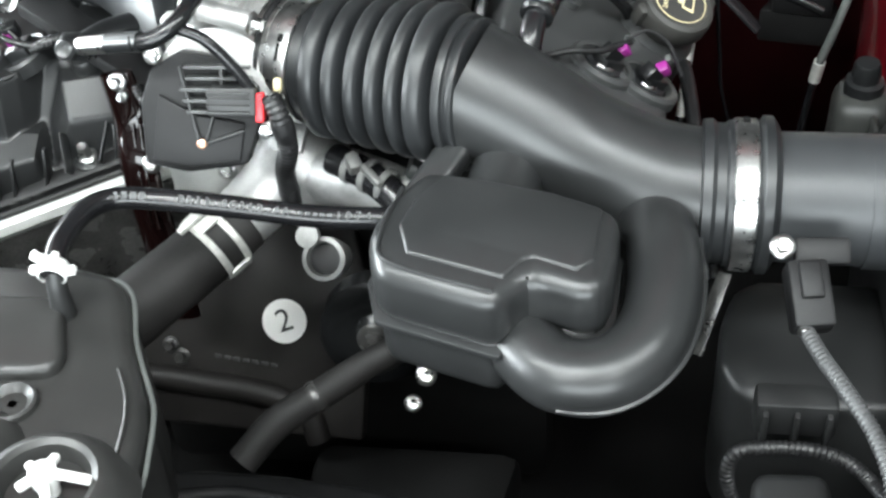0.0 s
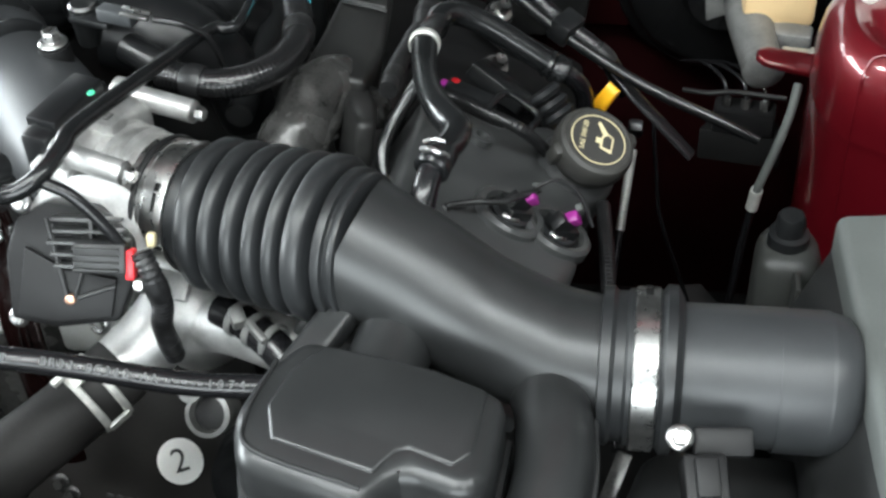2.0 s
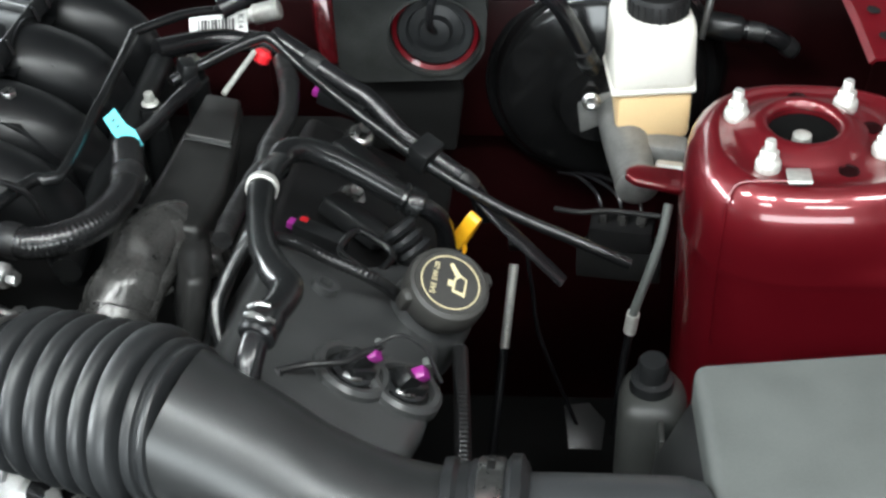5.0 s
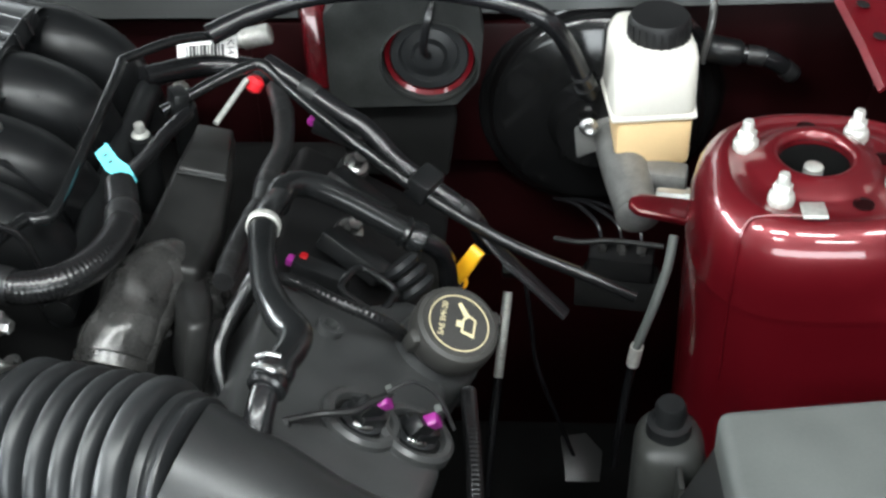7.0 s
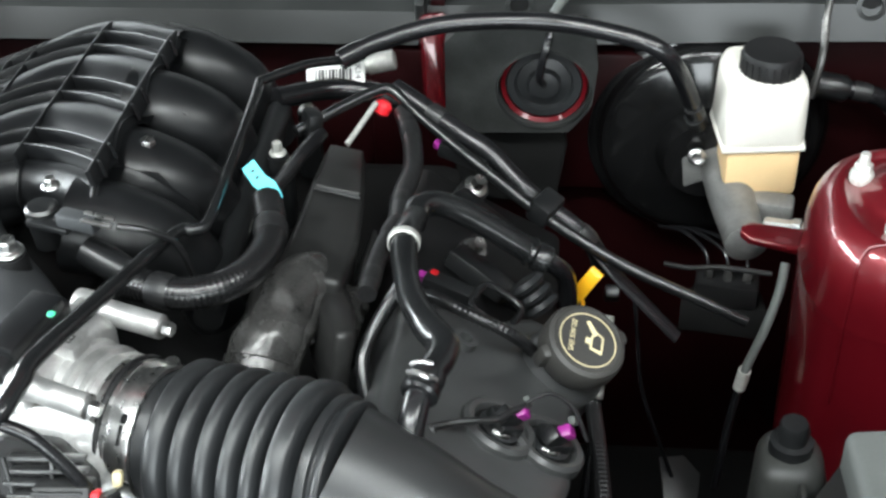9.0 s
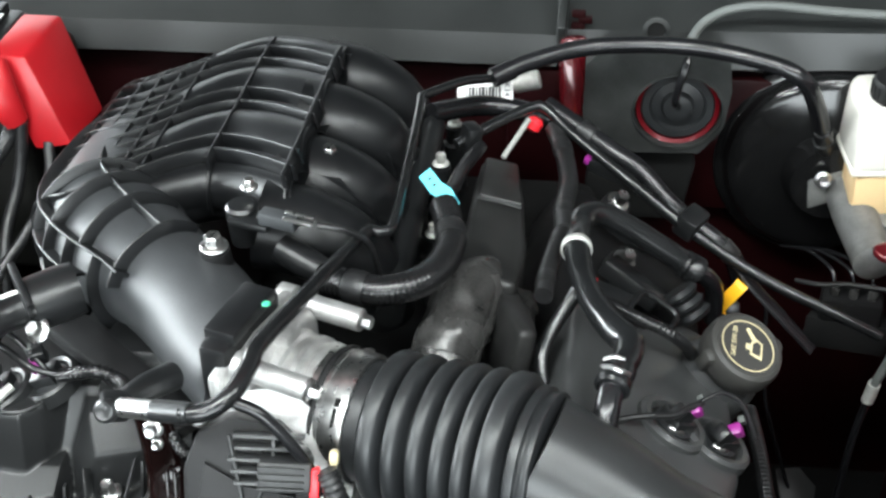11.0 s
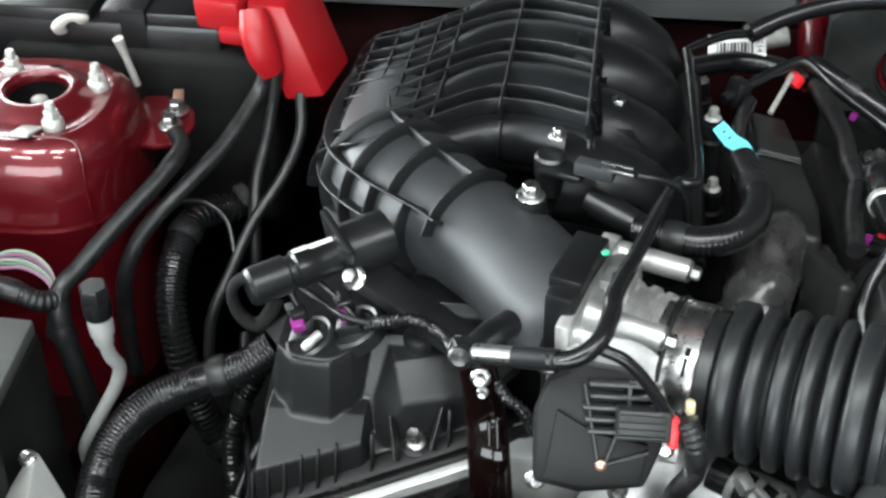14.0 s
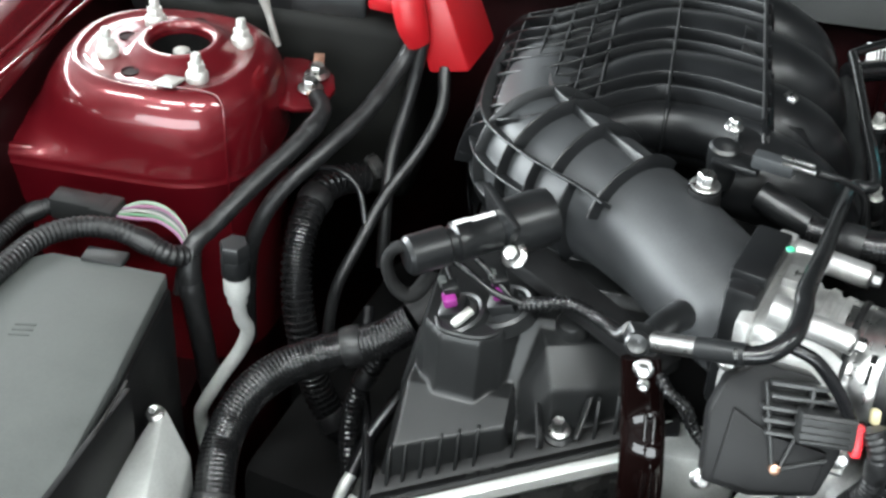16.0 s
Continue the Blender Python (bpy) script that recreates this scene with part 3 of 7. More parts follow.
gr = thing("grommet", "black round rubber grommet with a cable through it", "grommet", (0.255, 0.24, 0.836))
part("ring", lathe([(0.031, 0), (0.033, 0.004), (0.030, 0.010), (0.024, 0.010), (0.022, 0.005), (0.014, 0.007), (0.012, 0.014), (0.004, 0.016)], 32, axis_frame((0.255, 0.231, 0.834), (0, -1, 0.06)) @ Matrix.Diagonal((1.20, 1.15, 1, 1))), RUBBER, gr)
part("cable", tube([(0.255, 0.218, 0.836), (0.251, 0.208, 0.848), (0.253, 0.204, 0.868), (0.258, 0.208, 0.888), (0.262, 0.232, 0.905)], 0.004, 8), HOSE, gr)

# ---- air intake duct ----
duct = thing("intake_duct", "satin black moulded air intake duct with a ribbed bellows", "intake duct", (0.25, -0.40, 0.80))
axis_pts = [(0.352, -0.404, 0.847), (0.315, -0.403, 0.848), (0.272, -0.396, 0.853), (0.225, -0.384, 0.867), (0.182, -0.371, 0.887), (0.142, -0.361, 0.903)]
part("duct_body", tube(axis_pts, [0.0455, 0.0445, 0.043, 0.043, 0.0450, 0.0478], 36, 8), DUCT, duct)
a0, a1 = V3((0.146, -0.362, 0.902)), V3((0.004, -0.319, 0.894))
along = (a1 - a0).normalized()
L = (a1 - a0).length
prof = [(0.0470, -0.009), (0.0492, -0.008), (0.0496, -0.005), (0.0484, -0.0035), (0.0484, -0.001), (0.0512, 0.000), (0.0518, 0.003), (0.0512, 0.006), (0.0470, 0.0075)]
for c_, w_, rr in ((0.0187, 0.0078, 0.0572), (0.0355, 0.0054, 0.0562), (0.0508, 0.0056, 0.0556), (0.0670, 0.0056, 0.0550), (0.0845, 0.0058, 0.0543), (0.1020, 0.0072, 0.0534)):
    prof += [(rr - 0.0130, c_ - w_ - 0.0018), (rr - 0.0060, c_ - w_), (rr - 0.0016, c_ - w_ + 0.0014), (rr - 0.0003, c_ - w_ + 0.0034), (rr, c_), (rr - 0.0003, c_ + w_ - 0.0034), (rr - 0.0016, c_ + w_ - 0.0014), (rr - 0.0060, c_ + w_), (rr - 0.0130, c_ + w_ + 0.0018)]
prof += [(0.0425, 0.1125), (0.043, L)]
part("bellows", lathe(prof, 48, axis_frame(a0, along)), RUBBER, duct, "black rubber bellows with six deep folds", 50)
band = part("end_band", lathe([(0.0432, 0.1215), (0.0452, 0.1222), (0.0458, 0.1250), (0.0458, 0.1370), (0.0452, 0.1398), (0.0432, 0.1405)], 56, axis_frame(a0, along), cap=False), STEEL, duct, "bright steel band at the throttle end")
across = V3((-0.29, -0.957, 0.0)).normalized()
for deg, tall, wide_ in ((36, 0.0060, 0.0040), (49, 0.0130, 0.0024)):
    out = V3((0, 0, 1)) * math.cos(math.radians(deg)) + across * math.sin(math.radians(deg))
    part("slot", block(wide_, tall, 0.0012, axis_frame(a0 + along * 0.1305 + out * 0.0458, out, along), 0.0004), DARK, band, "dark keyhole slot in the band")
part("cast_ring", lathe([(0.0430, 0.1425), (0.0472, 0.1430), (0.0480, 0.1450), (0.0472, 0.1475), (0.0440, 0.1482)], 56, axis_frame(a0, along), cap=False), MATTE, duct, "black rubber lip beside the band")


def hose_clamp(parent, origin, axis, r, width, screw_at=0.0):
    m = axis_frame(origin, axis)
    band = part("clamp_band", lathe([(r, -width / 2), (r + 0.0016, -width / 2 + 0.001), (r + 0.0016, width / 2 - 0.001), (r, width / 2)], 48, m, cap=False), STEEL, parent, "bright steel band clamp")
    d = (m.to_3x3() @ V3((math.cos(screw_at), math.sin(screw_at), 0)))
    t = V3(axis).normalized().cross(d)
    c = V3(origin) + d * (r + 0.006)
    part("clamp_screw", lathe([(0.0055, -0.013), (0.0058, -0.004), (0.0045, -0.003), (0.0045, 0.010), (0.003, 0.012)], 12, axis_frame(c, t)), STEEL, band, "hex clamp screw")
    for a in (-0.55, -0.05, 0.55):
        q = m @ pose((r + 0.0016) * math.cos(screw_at + 0.9 + a * 0.5), (r + 0.0016) * math.sin(screw_at + 0.9 + a * 0.5), 0, 0, 0, math.degrees(screw_at + 0.9 + a * 0.5))
        part("slot", block(0.0012, 0.010, width * 0.32, q, 0.0002), DARK, band, "dark punched slot")
    return band


part("rubber_cuff", lathe([(0.0455, -0.004), (0.0505, -0.003), (0.0515, 0.003), (0.0485, 0.006), (0.0485, 0.012), (0.0505, 0.014), (0.0505, 0.034), (0.0545, 0.037), (0.0545, 0.043), (0.0500, 0.046), (0.046, 0.048)], 44, axis_frame((0.312, -0.403, 0.848), (1, -0.02, 0))), RUBBER, duct)
hose_clamp(duct, (0.337, -0.404, 0.8475), (1, -0.02, 0), 0.0512, 0.016, 0.0)
hose_clamp(duct, (0.006, -0.3195, 0.894), along, 0.0445, 0.016, 0.0)

# ---- resonator below the duct ----
reso = thing("resonator", "satin black plastic resonator box hanging on the intake duct", "resonator", (0.18, -0.48, 0.82))
rpoly = [(0.104, -0.462), (0.094, -0.500), (0.104, -0.535), (0.183, -0.560), (0.196, -0.538), (0.205, -0.534), (0.238, -0.548), (0.252, -0.535), (0.256, -0.470), (0.215, -0.452), (0.165, -0.440), (0.125, -0.432)]
part("box", prism(rpoly, 0.842, 0.888, 0.012, seg=4), DUCT, reso)
part("lower_shell", prism([(x * 0.96 + 0.007, y * 0.98 - 0.009) for x, y in rpoly], 0.800, 0.848, 0.010, seg=3), DUCT, reso)
pcx, pcy = 0.176, -0.497
part("raised_panel", prism([(pcx + (x - pcx) * 0.80 + 0.004, pcy + (y - pcy) * 0.76 + 0.006) for x, y in rpoly], 0.880, 0.8900, 0.0030, seg=3), DUCT, reso, "raised panel of the lid")
part("shoulder_ridge", tube([(0.112, -0.455, 0.887), (0.104, -0.500, 0.8875), (0.113, -0.527, 0.8872), (0.180, -0.549, 0.8865)], 0.0016, 8, 5), DUCT, reso, "fine moulded line")
part("lower_flange", prism([(pcx + (x - pcx) * 1.035, pcy + (y - pcy) * 1.04) for x, y in rpoly], 0.839, 0.8435, 0.0015), DUCT, reso, "thin joint flange")
part("j_pipe", tube([(0.276, -0.424, 0.842), (0.283, -0.455, 0.850), (0.285, -0.502, 0.846), (0.275, -0.541, 0.839), (0.251, -0.564, 0.834), (0.222, -0.563, 0.831), (0.200, -0.543, 0.831), (0.190, -0.52, 0.832)], 0.0245, 20, 6), DUCT, reso, "hook-shaped hollow arm of the resonator")
jl = frames_along(spline([(0.283, -0.455, 0.850), (0.285, -0.502, 0.846), (0.275, -0.541, 0.839), (0.251, -0.564, 0.834), (0.222, -0.563, 0.831)], 6))
part("arm_seam", rib([p - s_ * 0.0242 for p, d_, s_, u_ in jl], [-s_ for p, d_, s_, u_ in jl], 0.0028, 0.0022), DUCT, reso, "moulding seam along the arm")
part("neck", tube([(0.182, -0.385, 0.868), (0.176, -0.420, 0.862), (0.172, -0.450, 0.860)], 0.026, 20, 4), DUCT, reso)
part("neck_strap", prism([(-0.012, -0.046), (0.012, -0.046), (0.012, 0.046), (-0.012, 0.046)], -0.012, 0.006, 0.005, axis_frame((0.128, -0.425, 0.872), (-0.12, -0.30, 0.95), (0.86, -0.5, 0)), seg=3), DUCT, reso, "flat strap up to the duct")

# ---- airbox ----
abox = thing("airbox", "dark grey plastic air filter box with a sloped lid", "airbox", (0.58, -0.42, 0.45))
lid = prism([(0.462, -0.280), (0.60, -0.262), (0.70, -0.265), (0.70, -0.62), (0.485, -0.62), (0.472, -0.50)], 0.83, 0.884, 0.008, seg=3)
part("lid", lid, GREYLID, abox, "smooth grey plastic lid")
case = bmesh.new()
top = [(0.464, -0.282, 0.86), (0.70, -0.264, 0.86), (0.70, -0.62, 0.86), (0.484, -0.62, 0.86), (0.474, -0.50, 0.86)]
mid = [(0.440, -0.286, 0.80), (0.70, -0.264, 0.80), (0.70, -0.62, 0.80), (0.458, -0.62, 0.80), (0.446, -0.50, 0.80)]
low = [(0.452, -0.290, 0.50), (0.70, -0.268, 0.50), (0.70, -0.62, 0.50), (0.47, -0.62, 0.50), (0.462, -0.50, 0.50)]
rings = [[case.verts.new(p) for p in ring] for ring in (low, mid, top)]
for a, b in zip(rings, rings[1:]):
    for k in range(5):
        case.faces.new((a[k], a[(k + 1) % 5], b[(k + 1) % 5], b[k]))
case.faces.new(rings[0][::-1])
case.faces.new(rings[-1])
bmesh.ops.recalc_face_normals(case, faces=case.faces)
bmesh.ops.bevel(case, geom=case.edges[:], offset=0.006, segments=2, profile=0.5, affect="EDGES")
part("lower_case", case, COVER, abox)
part("outlet", tube([(0.345, -0.404, 0.847), (0.40, -0.404, 0.847), (0.45, -0.4045, 0.8455)], [0.0445, 0.0450, 0.0462], 32, 5), OUTLET, abox, "round grey outlet stub")
part("outlet_end", lathe([(0.0462, -0.03), (0.0462, 0.0), (0.043, 0.014), (0.034, 0.022), (0.012, 0.026)], 32, axis_frame((0.448, -0.4045, 0.8455), (1, 0, -0.01))), OUTLET, abox)


# ---- throttle body ----
tb = thing("throttle_body", "bare cast aluminium throttle body with a black ribbed actuator", "throttle body", (-0.03, -0.32, 0.84))
tdir = V3((-0.142, 0.043, -0.002)).normalized()
t0 = V3((0.004, -0.319, 0.894))
tm = axis_frame(t0, tdir, (0, 0, 1))
part("bore", lathe([(0.0425, -0.006), (0.0425, 0.0), (0.0440, 0.002), (0.0440, 0.005), (0.0465, 0.0065), (0.0470, 0.011), (0.0450, 0.013), (0.0450, 0.016), (0.0485, 0.018), (0.0490, 0.022), (0.0470, 0.024), (0.0465, 0.029), (0.0495, 0.031), (0.0505, 0.036), (0.0485, 0.038), (0.0485, 0.050), (0.0505, 0.060), (0.046, 0.066)], 56, tm), ALU, tb)
for a, b, r in (((-0.004, -0.3575, 0.949), (-0.046, -0.346, 0.953), 0.0080), ((0.014, -0.262, 0.930), (-0.040, -0.246, 0.932), 0.0085), ((0.004, -0.262, 0.855), (-0.055, -0.245, 0.855), 0.0075)):
    bb = part("boss", tube([a, b], r, 18, 2), ALU, tb)
    ax = (V3(a) - V3(b)).normalized()
    part("boss_bolt", bolt_mesh(0.0052, 0.006), STEEL, bb).data.transform(axis_frame(a, ax))
    part("boss_end", lathe([(r * 1.25, 0), (r * 1.3, 0.003), (r * 1.3, 0.012), (r, 0.013)], 18, axis_frame(V3(b) - ax * 0.008, ax)), ALU, bb, "bright machined boss end")
part("cast_body", prism([(-0.046, -0.052), (0.050, -0.050), (0.054, 0.040), (0.034, 0.054), (-0.046, 0.050)], 0.036, 0.058, 0.008, tm, seg=3, taper=0.02), ALU, tb)
part("flange", prism([(-0.050, -0.050), (0.050, -0.050), (0.056, 0.0), (0.050, 0.054), (-0.050, 0.054), (-0.054, 0)], 0.056, 0.066, 0.003, tm), ALU, tb)
part("pad", block(0.022, 0.020, 0.010, axis_frame((-0.034, -0.300, 0.946), (0, 0.05, 1), tdir), 0.002), ALU, tb, "small square cast pad")
lettering("cast_mark", "E4", 0.011, axis_frame((-0.034, -0.300, 0.9514), (0, 0.05, 1), tdir), ALUDARK, tb)
for k in range(3):
    part("cast_web", rib([t0 + tdir * (0.020 + 0.012 * k) + (V3((0, 0, 1)) * math.cos(a) + V3((0.29, 0.957, 0)) * math.sin(a)) * 0.045 for a in np.linspace(-1.0, 1.3, 14)],
                         [(V3((0, 0, 1)) * math.cos(a) + V3((0.29, 0.957, 0)) * math.sin(a)) for a in np.linspace(-1.0, 1.3, 14)], 0.0022, 0.003), ALU, tb)
gd = V3((0.10, -0.86, 0.46)).normalized()
gm = axis_frame((-0.034, -0.362, 0.898), gd, (1, 0, 0))
part("gear_housing", lathe([(0.036, -0.045), (0.038, -0.040), (0.043, -0.012), (0.044, 0.004), (0.042, 0.008), (0.030, 0.010)], 40, gm), ALU, tb, "round cast rim behind the actuator")
cm_ = axis_frame((-0.040, -0.374, 0.890), gd, (1, 0, 0))
cover = part("actuator_cover", prism([(-0.042, -0.040), (-0.012, -0.046), (0.030, -0.040), (0.040, -0.012), (0.038, 0.014), (0.016, 0.036), (-0.016, 0.040), (-0.036, 0.028), (-0.044, 0.004)], 0.0, 0.020, 0.003, cm_), MATTE, tb, "black plastic actuator cover with cooling ribs")
part("cover_plate", prism([(-0.036, -0.036), (-0.010, -0.041), (0.026, -0.036), (0.030, -0.010), (-0.004, -0.004), (-0.030, 0.010)], 0.020, 0.024, 0.001, cm_), MATTE, cover)
for k, (w_, c_) in enumerate(((0.046, 0.012), (0.046, 0.013), (0.030, 0.001), (0.026, 0.001), (0.022, 0.001))):
    part("cooling_rib", block(w_, 0.0024, 0.010, cm_ @ pose(c_, 0.030 - 0.0078 * k, 0.024), 0.0006), RCOVER, cover)
part("cooling_rib", block(0.0024, 0.018, 0.009, cm_ @ pose(0.015, 0.023, 0.0238), 0.0006), RCOVER, cover)
for p0, p1 in (((-0.014, 0.030), (-0.002, -0.022)), ((0.015, 0.016), (0.003, -0.022)), ((0.004, -0.023), (0.030, -0.014))):
    part("wire_clip", tube([cm_ @ V3((*p0, 0.026)), cm_ @ V3((*p1, 0.026))], 0.0013, 8, 2), COVER, cover)
part("brass_pin", lathe([(0.0035, 0.02), (0.0035, 0.028), (0.002, 0.029)], 12, cm_ @ pose(0.000, -0.024, 0)), COPPER, cover, "small brass rivet")
for x, y in ((-0.036, 0.036), (0.042, -0.016), (-0.040, -0.042), (0.014, -0.046)):
    part("cover_bolt", bolt_mesh(0.0045, 0.005), STEEL, tb).data.transform(axis_frame(cm_ @ V3((x, y, 0.008)), gd))
con = part("plug", block(0.034, 0.020, 0.022, cm_ @ pose(0.024, 0.008, 0.032), 0.002), COVER, tb, "ribbed dark grey connector plug")
for k in range(4):
    part("plug_rib", block(0.030, 0.0016, 0.002, cm_ @ pose(0.022, 0.001 + 0.0045 * k, 0.044), 0.0004), COVER, con)
part("lock_tab", block(0.006, 0.020, 0.010, cm_ @ pose(0.043, 0.004, 0.036), 0.0015), SIGNRED, con, "bright red locking tab")
part("yellow_mark", block(0.006, 0.010, 0.008, cm_ @ pose(0.054, 0.018, 0.026), 0.002), CREAM, con, "pale yellow seal")
loom([(0.014, -0.398, 0.918), (0.021, -0.405, 0.902), (0.022, -0.402, 0.875), (0.014, -0.392, 0.845), (0.010, -0.375, 0.80)], 0.0075, TAPE, "black taped loom below the throttle plug", 0.004, 0.0008)

# ---- intake manifold ----
man = thing("intake_manifold", "black ribbed nylon intake manifold curving over the engine", "intake manifold", (-0.12, -0.05, 0.80))
neck_pts = [(-0.054, -0.297, 0.899), (-0.089, -0.262, 0.902), (-0.118, -0.228, 0.904), (-0.152, -0.194, 0.903), (-0.195, -0.150, 0.894), (-0.222, -0.10, 0.884), (-0.226, 0.0, 0.868), (-0.215, 0.10, 0.85)]
NR = [0.044, 0.0445, 0.0445, 0.0455, 0.055, 0.057, 0.058, 0.055]
part("plenum", tube(neck_pts, NR, 44, 8), PLENUM, man, angle=60)
mb = axis_frame((-0.062, -0.300, 0.908), (0, 0, 1), tdir)
part("mount_box", block(0.022, 0.076, 0.100, mb, 0.005), MANIFOLD, man)
part("mount_frame", prism([(-0.012, -0.030), (0.012, -0.030), (0.012, 0.026), (-0.012, 0.026)], 0.046, 0.056, 0.002, mb), MANIFOLD, man)
part("green_dot", lathe([(0.003, 0.055), (0.0025, 0.056)], 10, at(-0.0440, -0.2925, 0.9090)), material("green_paint_dot", (0.05, 0.45, 0.25), 0.5), man, "small green paint dot")
KEY = spline([(x, 0, z) for x, z in [(-0.283, 0.82), (-0.288, 0.865), (-0.275, 0.902), (-0.240, 0.927), (-0.187, 0.939), (-0.135, 0.942), (-0.10, 0.9495), (-0.058, 0.958)]], 6)
FRONT = [(-0.084 - 0.025 * math.cos(a), -0.024 + 0.024 * math.sin(a)) for a in np.radians([-85, -60, -40, -20, 0, 20, 40, 60, 78])]


_fan = spline([(-0.31, -0.012, 0), (-0.285, -0.022, 0), (-0.265, -0.042, 0), (-0.24, -0.056, 0), (-0.21, -0.047, 0), (-0.187, -0.032, 0), (-0.16, -0.012, 0), (-0.135, -0.003, 0), (-0.10, -0.018, 0), (-0.058, -0.047, 0), (-0.03, -0.068, 0)], 8)
FAN = [p.x for p in _fan], [p.y for p in _fan]


def dome_pt(y, v, lift=0.0, drop=0.0):
    """A point of the ribbed shell; v runs from its low outer edge to its inner edge."""
    k = v * (len(KEY) - 1)
    i = min(int(k), len(KEY) - 2)
    p = KEY[i].lerp(KEY[i + 1], k - i)
    d = (KEY[i + 1] - KEY[i]).normalized()
    n = V3((-d.z, 0, d.x))
    back = max(0.0, (y - 0.12) / 0.09)
    z = p.z - 0.075 * (y + 0.07) - 0.032 * back ** 2
    fan = float(np.interp(p.x, FAN[0], FAN[1]))
    return V3((p.x + 0.012 * back ** 2 * (1 - v), y + fan, z + drop)) + n * lift


RUN = [(-0.0545, 0.008), (0.035, 0.097), (0.125, 0.19)]


def swell(y, v):
    amp = min(1.0, max(0.0, (v - 0.38) * 4))
    for a, b in RUN:
        if a <= y <= b:
            return amp * 0.0100 * math.sin(math.pi * (y - a) / (b - a)) ** 0.8
    return -0.0035 * amp


VS = np.linspace(0, 1, 49)
bm = bmesh.new()
# the rolled front stops where the elbow comes in from the side
FADE = [min(1.0, max(0.0, (v - 0.42) / 0.16)) for v in VS]
grid = [[bm.verts.new(dome_pt(-0.076 + (y + 0.076) * f, v, 0, dr * (0.35 + 0.65 * f))) for v, f in zip(VS, FADE)] for y, dr in FRONT]
grid += [[bm.verts.new(dome_pt(y, v, swell(y, v))) for v in VS] for y in np.linspace(-0.082, 0.215, 71)]
fs = [bm.faces.new((a[k], a[k + 1], b[k + 1], b[k])) for a, b in zip(grid, grid[1:]) for k in range(len(VS) - 1)]
under = [[bm.verts.new(p.co + V3((0.004, 0.004, -0.010))) for p in row] for row in grid]
for a, b in zip(under, under[1:]):
    for k in range(len(VS) - 1):
        bm.faces.new((a[k], b[k], b[k + 1], a[k + 1]))
part("shell", bm, MANIFOLD, man, angle=60)


def dome_normal(y, v):
    a, b = dome_pt(y, max(0, v - 0.02)), dome_pt(y, min(1, v + 0.02))
    d = (b - a).normalized()
    return V3((-d.z, 0, d.x)).normalized()


def v_at(x):
    return min(np.linspace(0.2, 1, 200), key=lambda v: abs(dome_pt(0, v).x - x))


for y in (-0.0805, -0.0545, 0.008, 0.035, 0.097, 0.125):
    vs = np.linspace(0.14, 1.0, 44)
    part("rib", rib([dome_pt(y, v) for v in vs], [dome_normal(y, v) for v in vs], 0.0105, 0.0023), MANIFOLD, man)
for y in (-0.034, -0.012, 0.058, 0.078, 0.145):
    vs = np.linspace(0.14, v_at(-0.19), 24)
    part("rib", rib([dome_pt(y, v) for v in vs], [dome_normal(y, v) for v in vs], 0.0090, 0.0022), MANIFOLD, man)
for v in [0.17, 0.25, 0.33, 0.42, v_at(-0.225), v_at(-0.206), v_at(-0.187), v_at(-0.135), 0.985]:
    low = -0.100 if v > 0.62 else -0.082
    ys = np.linspace(low, 0.150, 40)
    h = 0.0090 if v < 0.62 else 0.0112
    part("cross_rib", rib([dome_pt(y, v) for y in ys], [dome_normal(y, v) for y in ys], h, 0.0023 if v < 0.9 else 0.0034), MANIFOLD, man)
for v in (v_at(-0.135), 0.985):
    part("cross_rib", rib([dome_pt(y, v, 0, dr) for y, dr in FRONT[2:]][::-1], [V3((0, -math.cos(a), math.sin(a))) for a in np.radians([78, 60, 40, 20, 0, -20, -40])], 0.004, 0.0026), MANIFOLD, man)
for y0, ex in ((-0.142, 0.004), (-0.068, 0.003), (0.018, -0.002)):
    part("runner", tube([(-0.085, y0, 0.922), (-0.052, y0, 0.917), (-0.022, y0 + 0.004, 0.902), (ex - 0.004, y0 + 0.010, 0.874), (0.006 + ex, y0 + 0.014, 0.83)], [0.038, 0.038, 0.034, 0.028, 0.026], 26, 6, flat=0.9), MANIFOLD, man, "rounded runner turning down into the head", 60)
part("runner", tube([(-0.085, 0.125, 0.905), (-0.052, 0.125, 0.898), (-0.022, 0.128, 0.88), (-0.006, 0.130, 0.85), (0.004, 0.132, 0.82)], [0.036, 0.035, 0.031, 0.027, 0.025], 24, 5), MANIFOLD, man)
for y0 in (-0.092, -0.003):
    part("web", prism([(-0.062, 0.945), (-0.030, 0.935), (-0.004, 0.905), (0.010, 0.86), (-0.06, 0.86)], -0.004, 0.004, 0.001, Matrix(((1, 0, 0, 0), (0, 0, -1, y0), (0, 1, 0, 0), (0, 0, 0, 1)))), MANIFOLD, man)
nl = spline(neck_pts, 8)
fr = frames_along(nl)
rad = [float(np.interp(k / (len(nl) - 1) * 7, range(8), NR)) for k in range(len(nl))]


def neck_dir(k, a):
    return -fr[k][2] * math.cos(a) + fr[k][3] * math.sin(a)


BEND = [(22, 0.40, 2.2, 0.011), (28, 0.66, 2.4, 0.011), (33, 0.66, 2.6, 0.011), (38, 0.66, 2.4, 0.009)]
for k, lo_a, hi_a, h in BEND:
    angs = np.linspace(lo_a, hi_a, 26)
    part("bend_rib", rib([fr[k][0] + neck_dir(k, a) * (rad[k] - 0.010 * max(0.0, (a - 1.7))) for a in angs], [neck_dir(k, a) for a in angs], h, 0.0025), MANIFOLD, man)
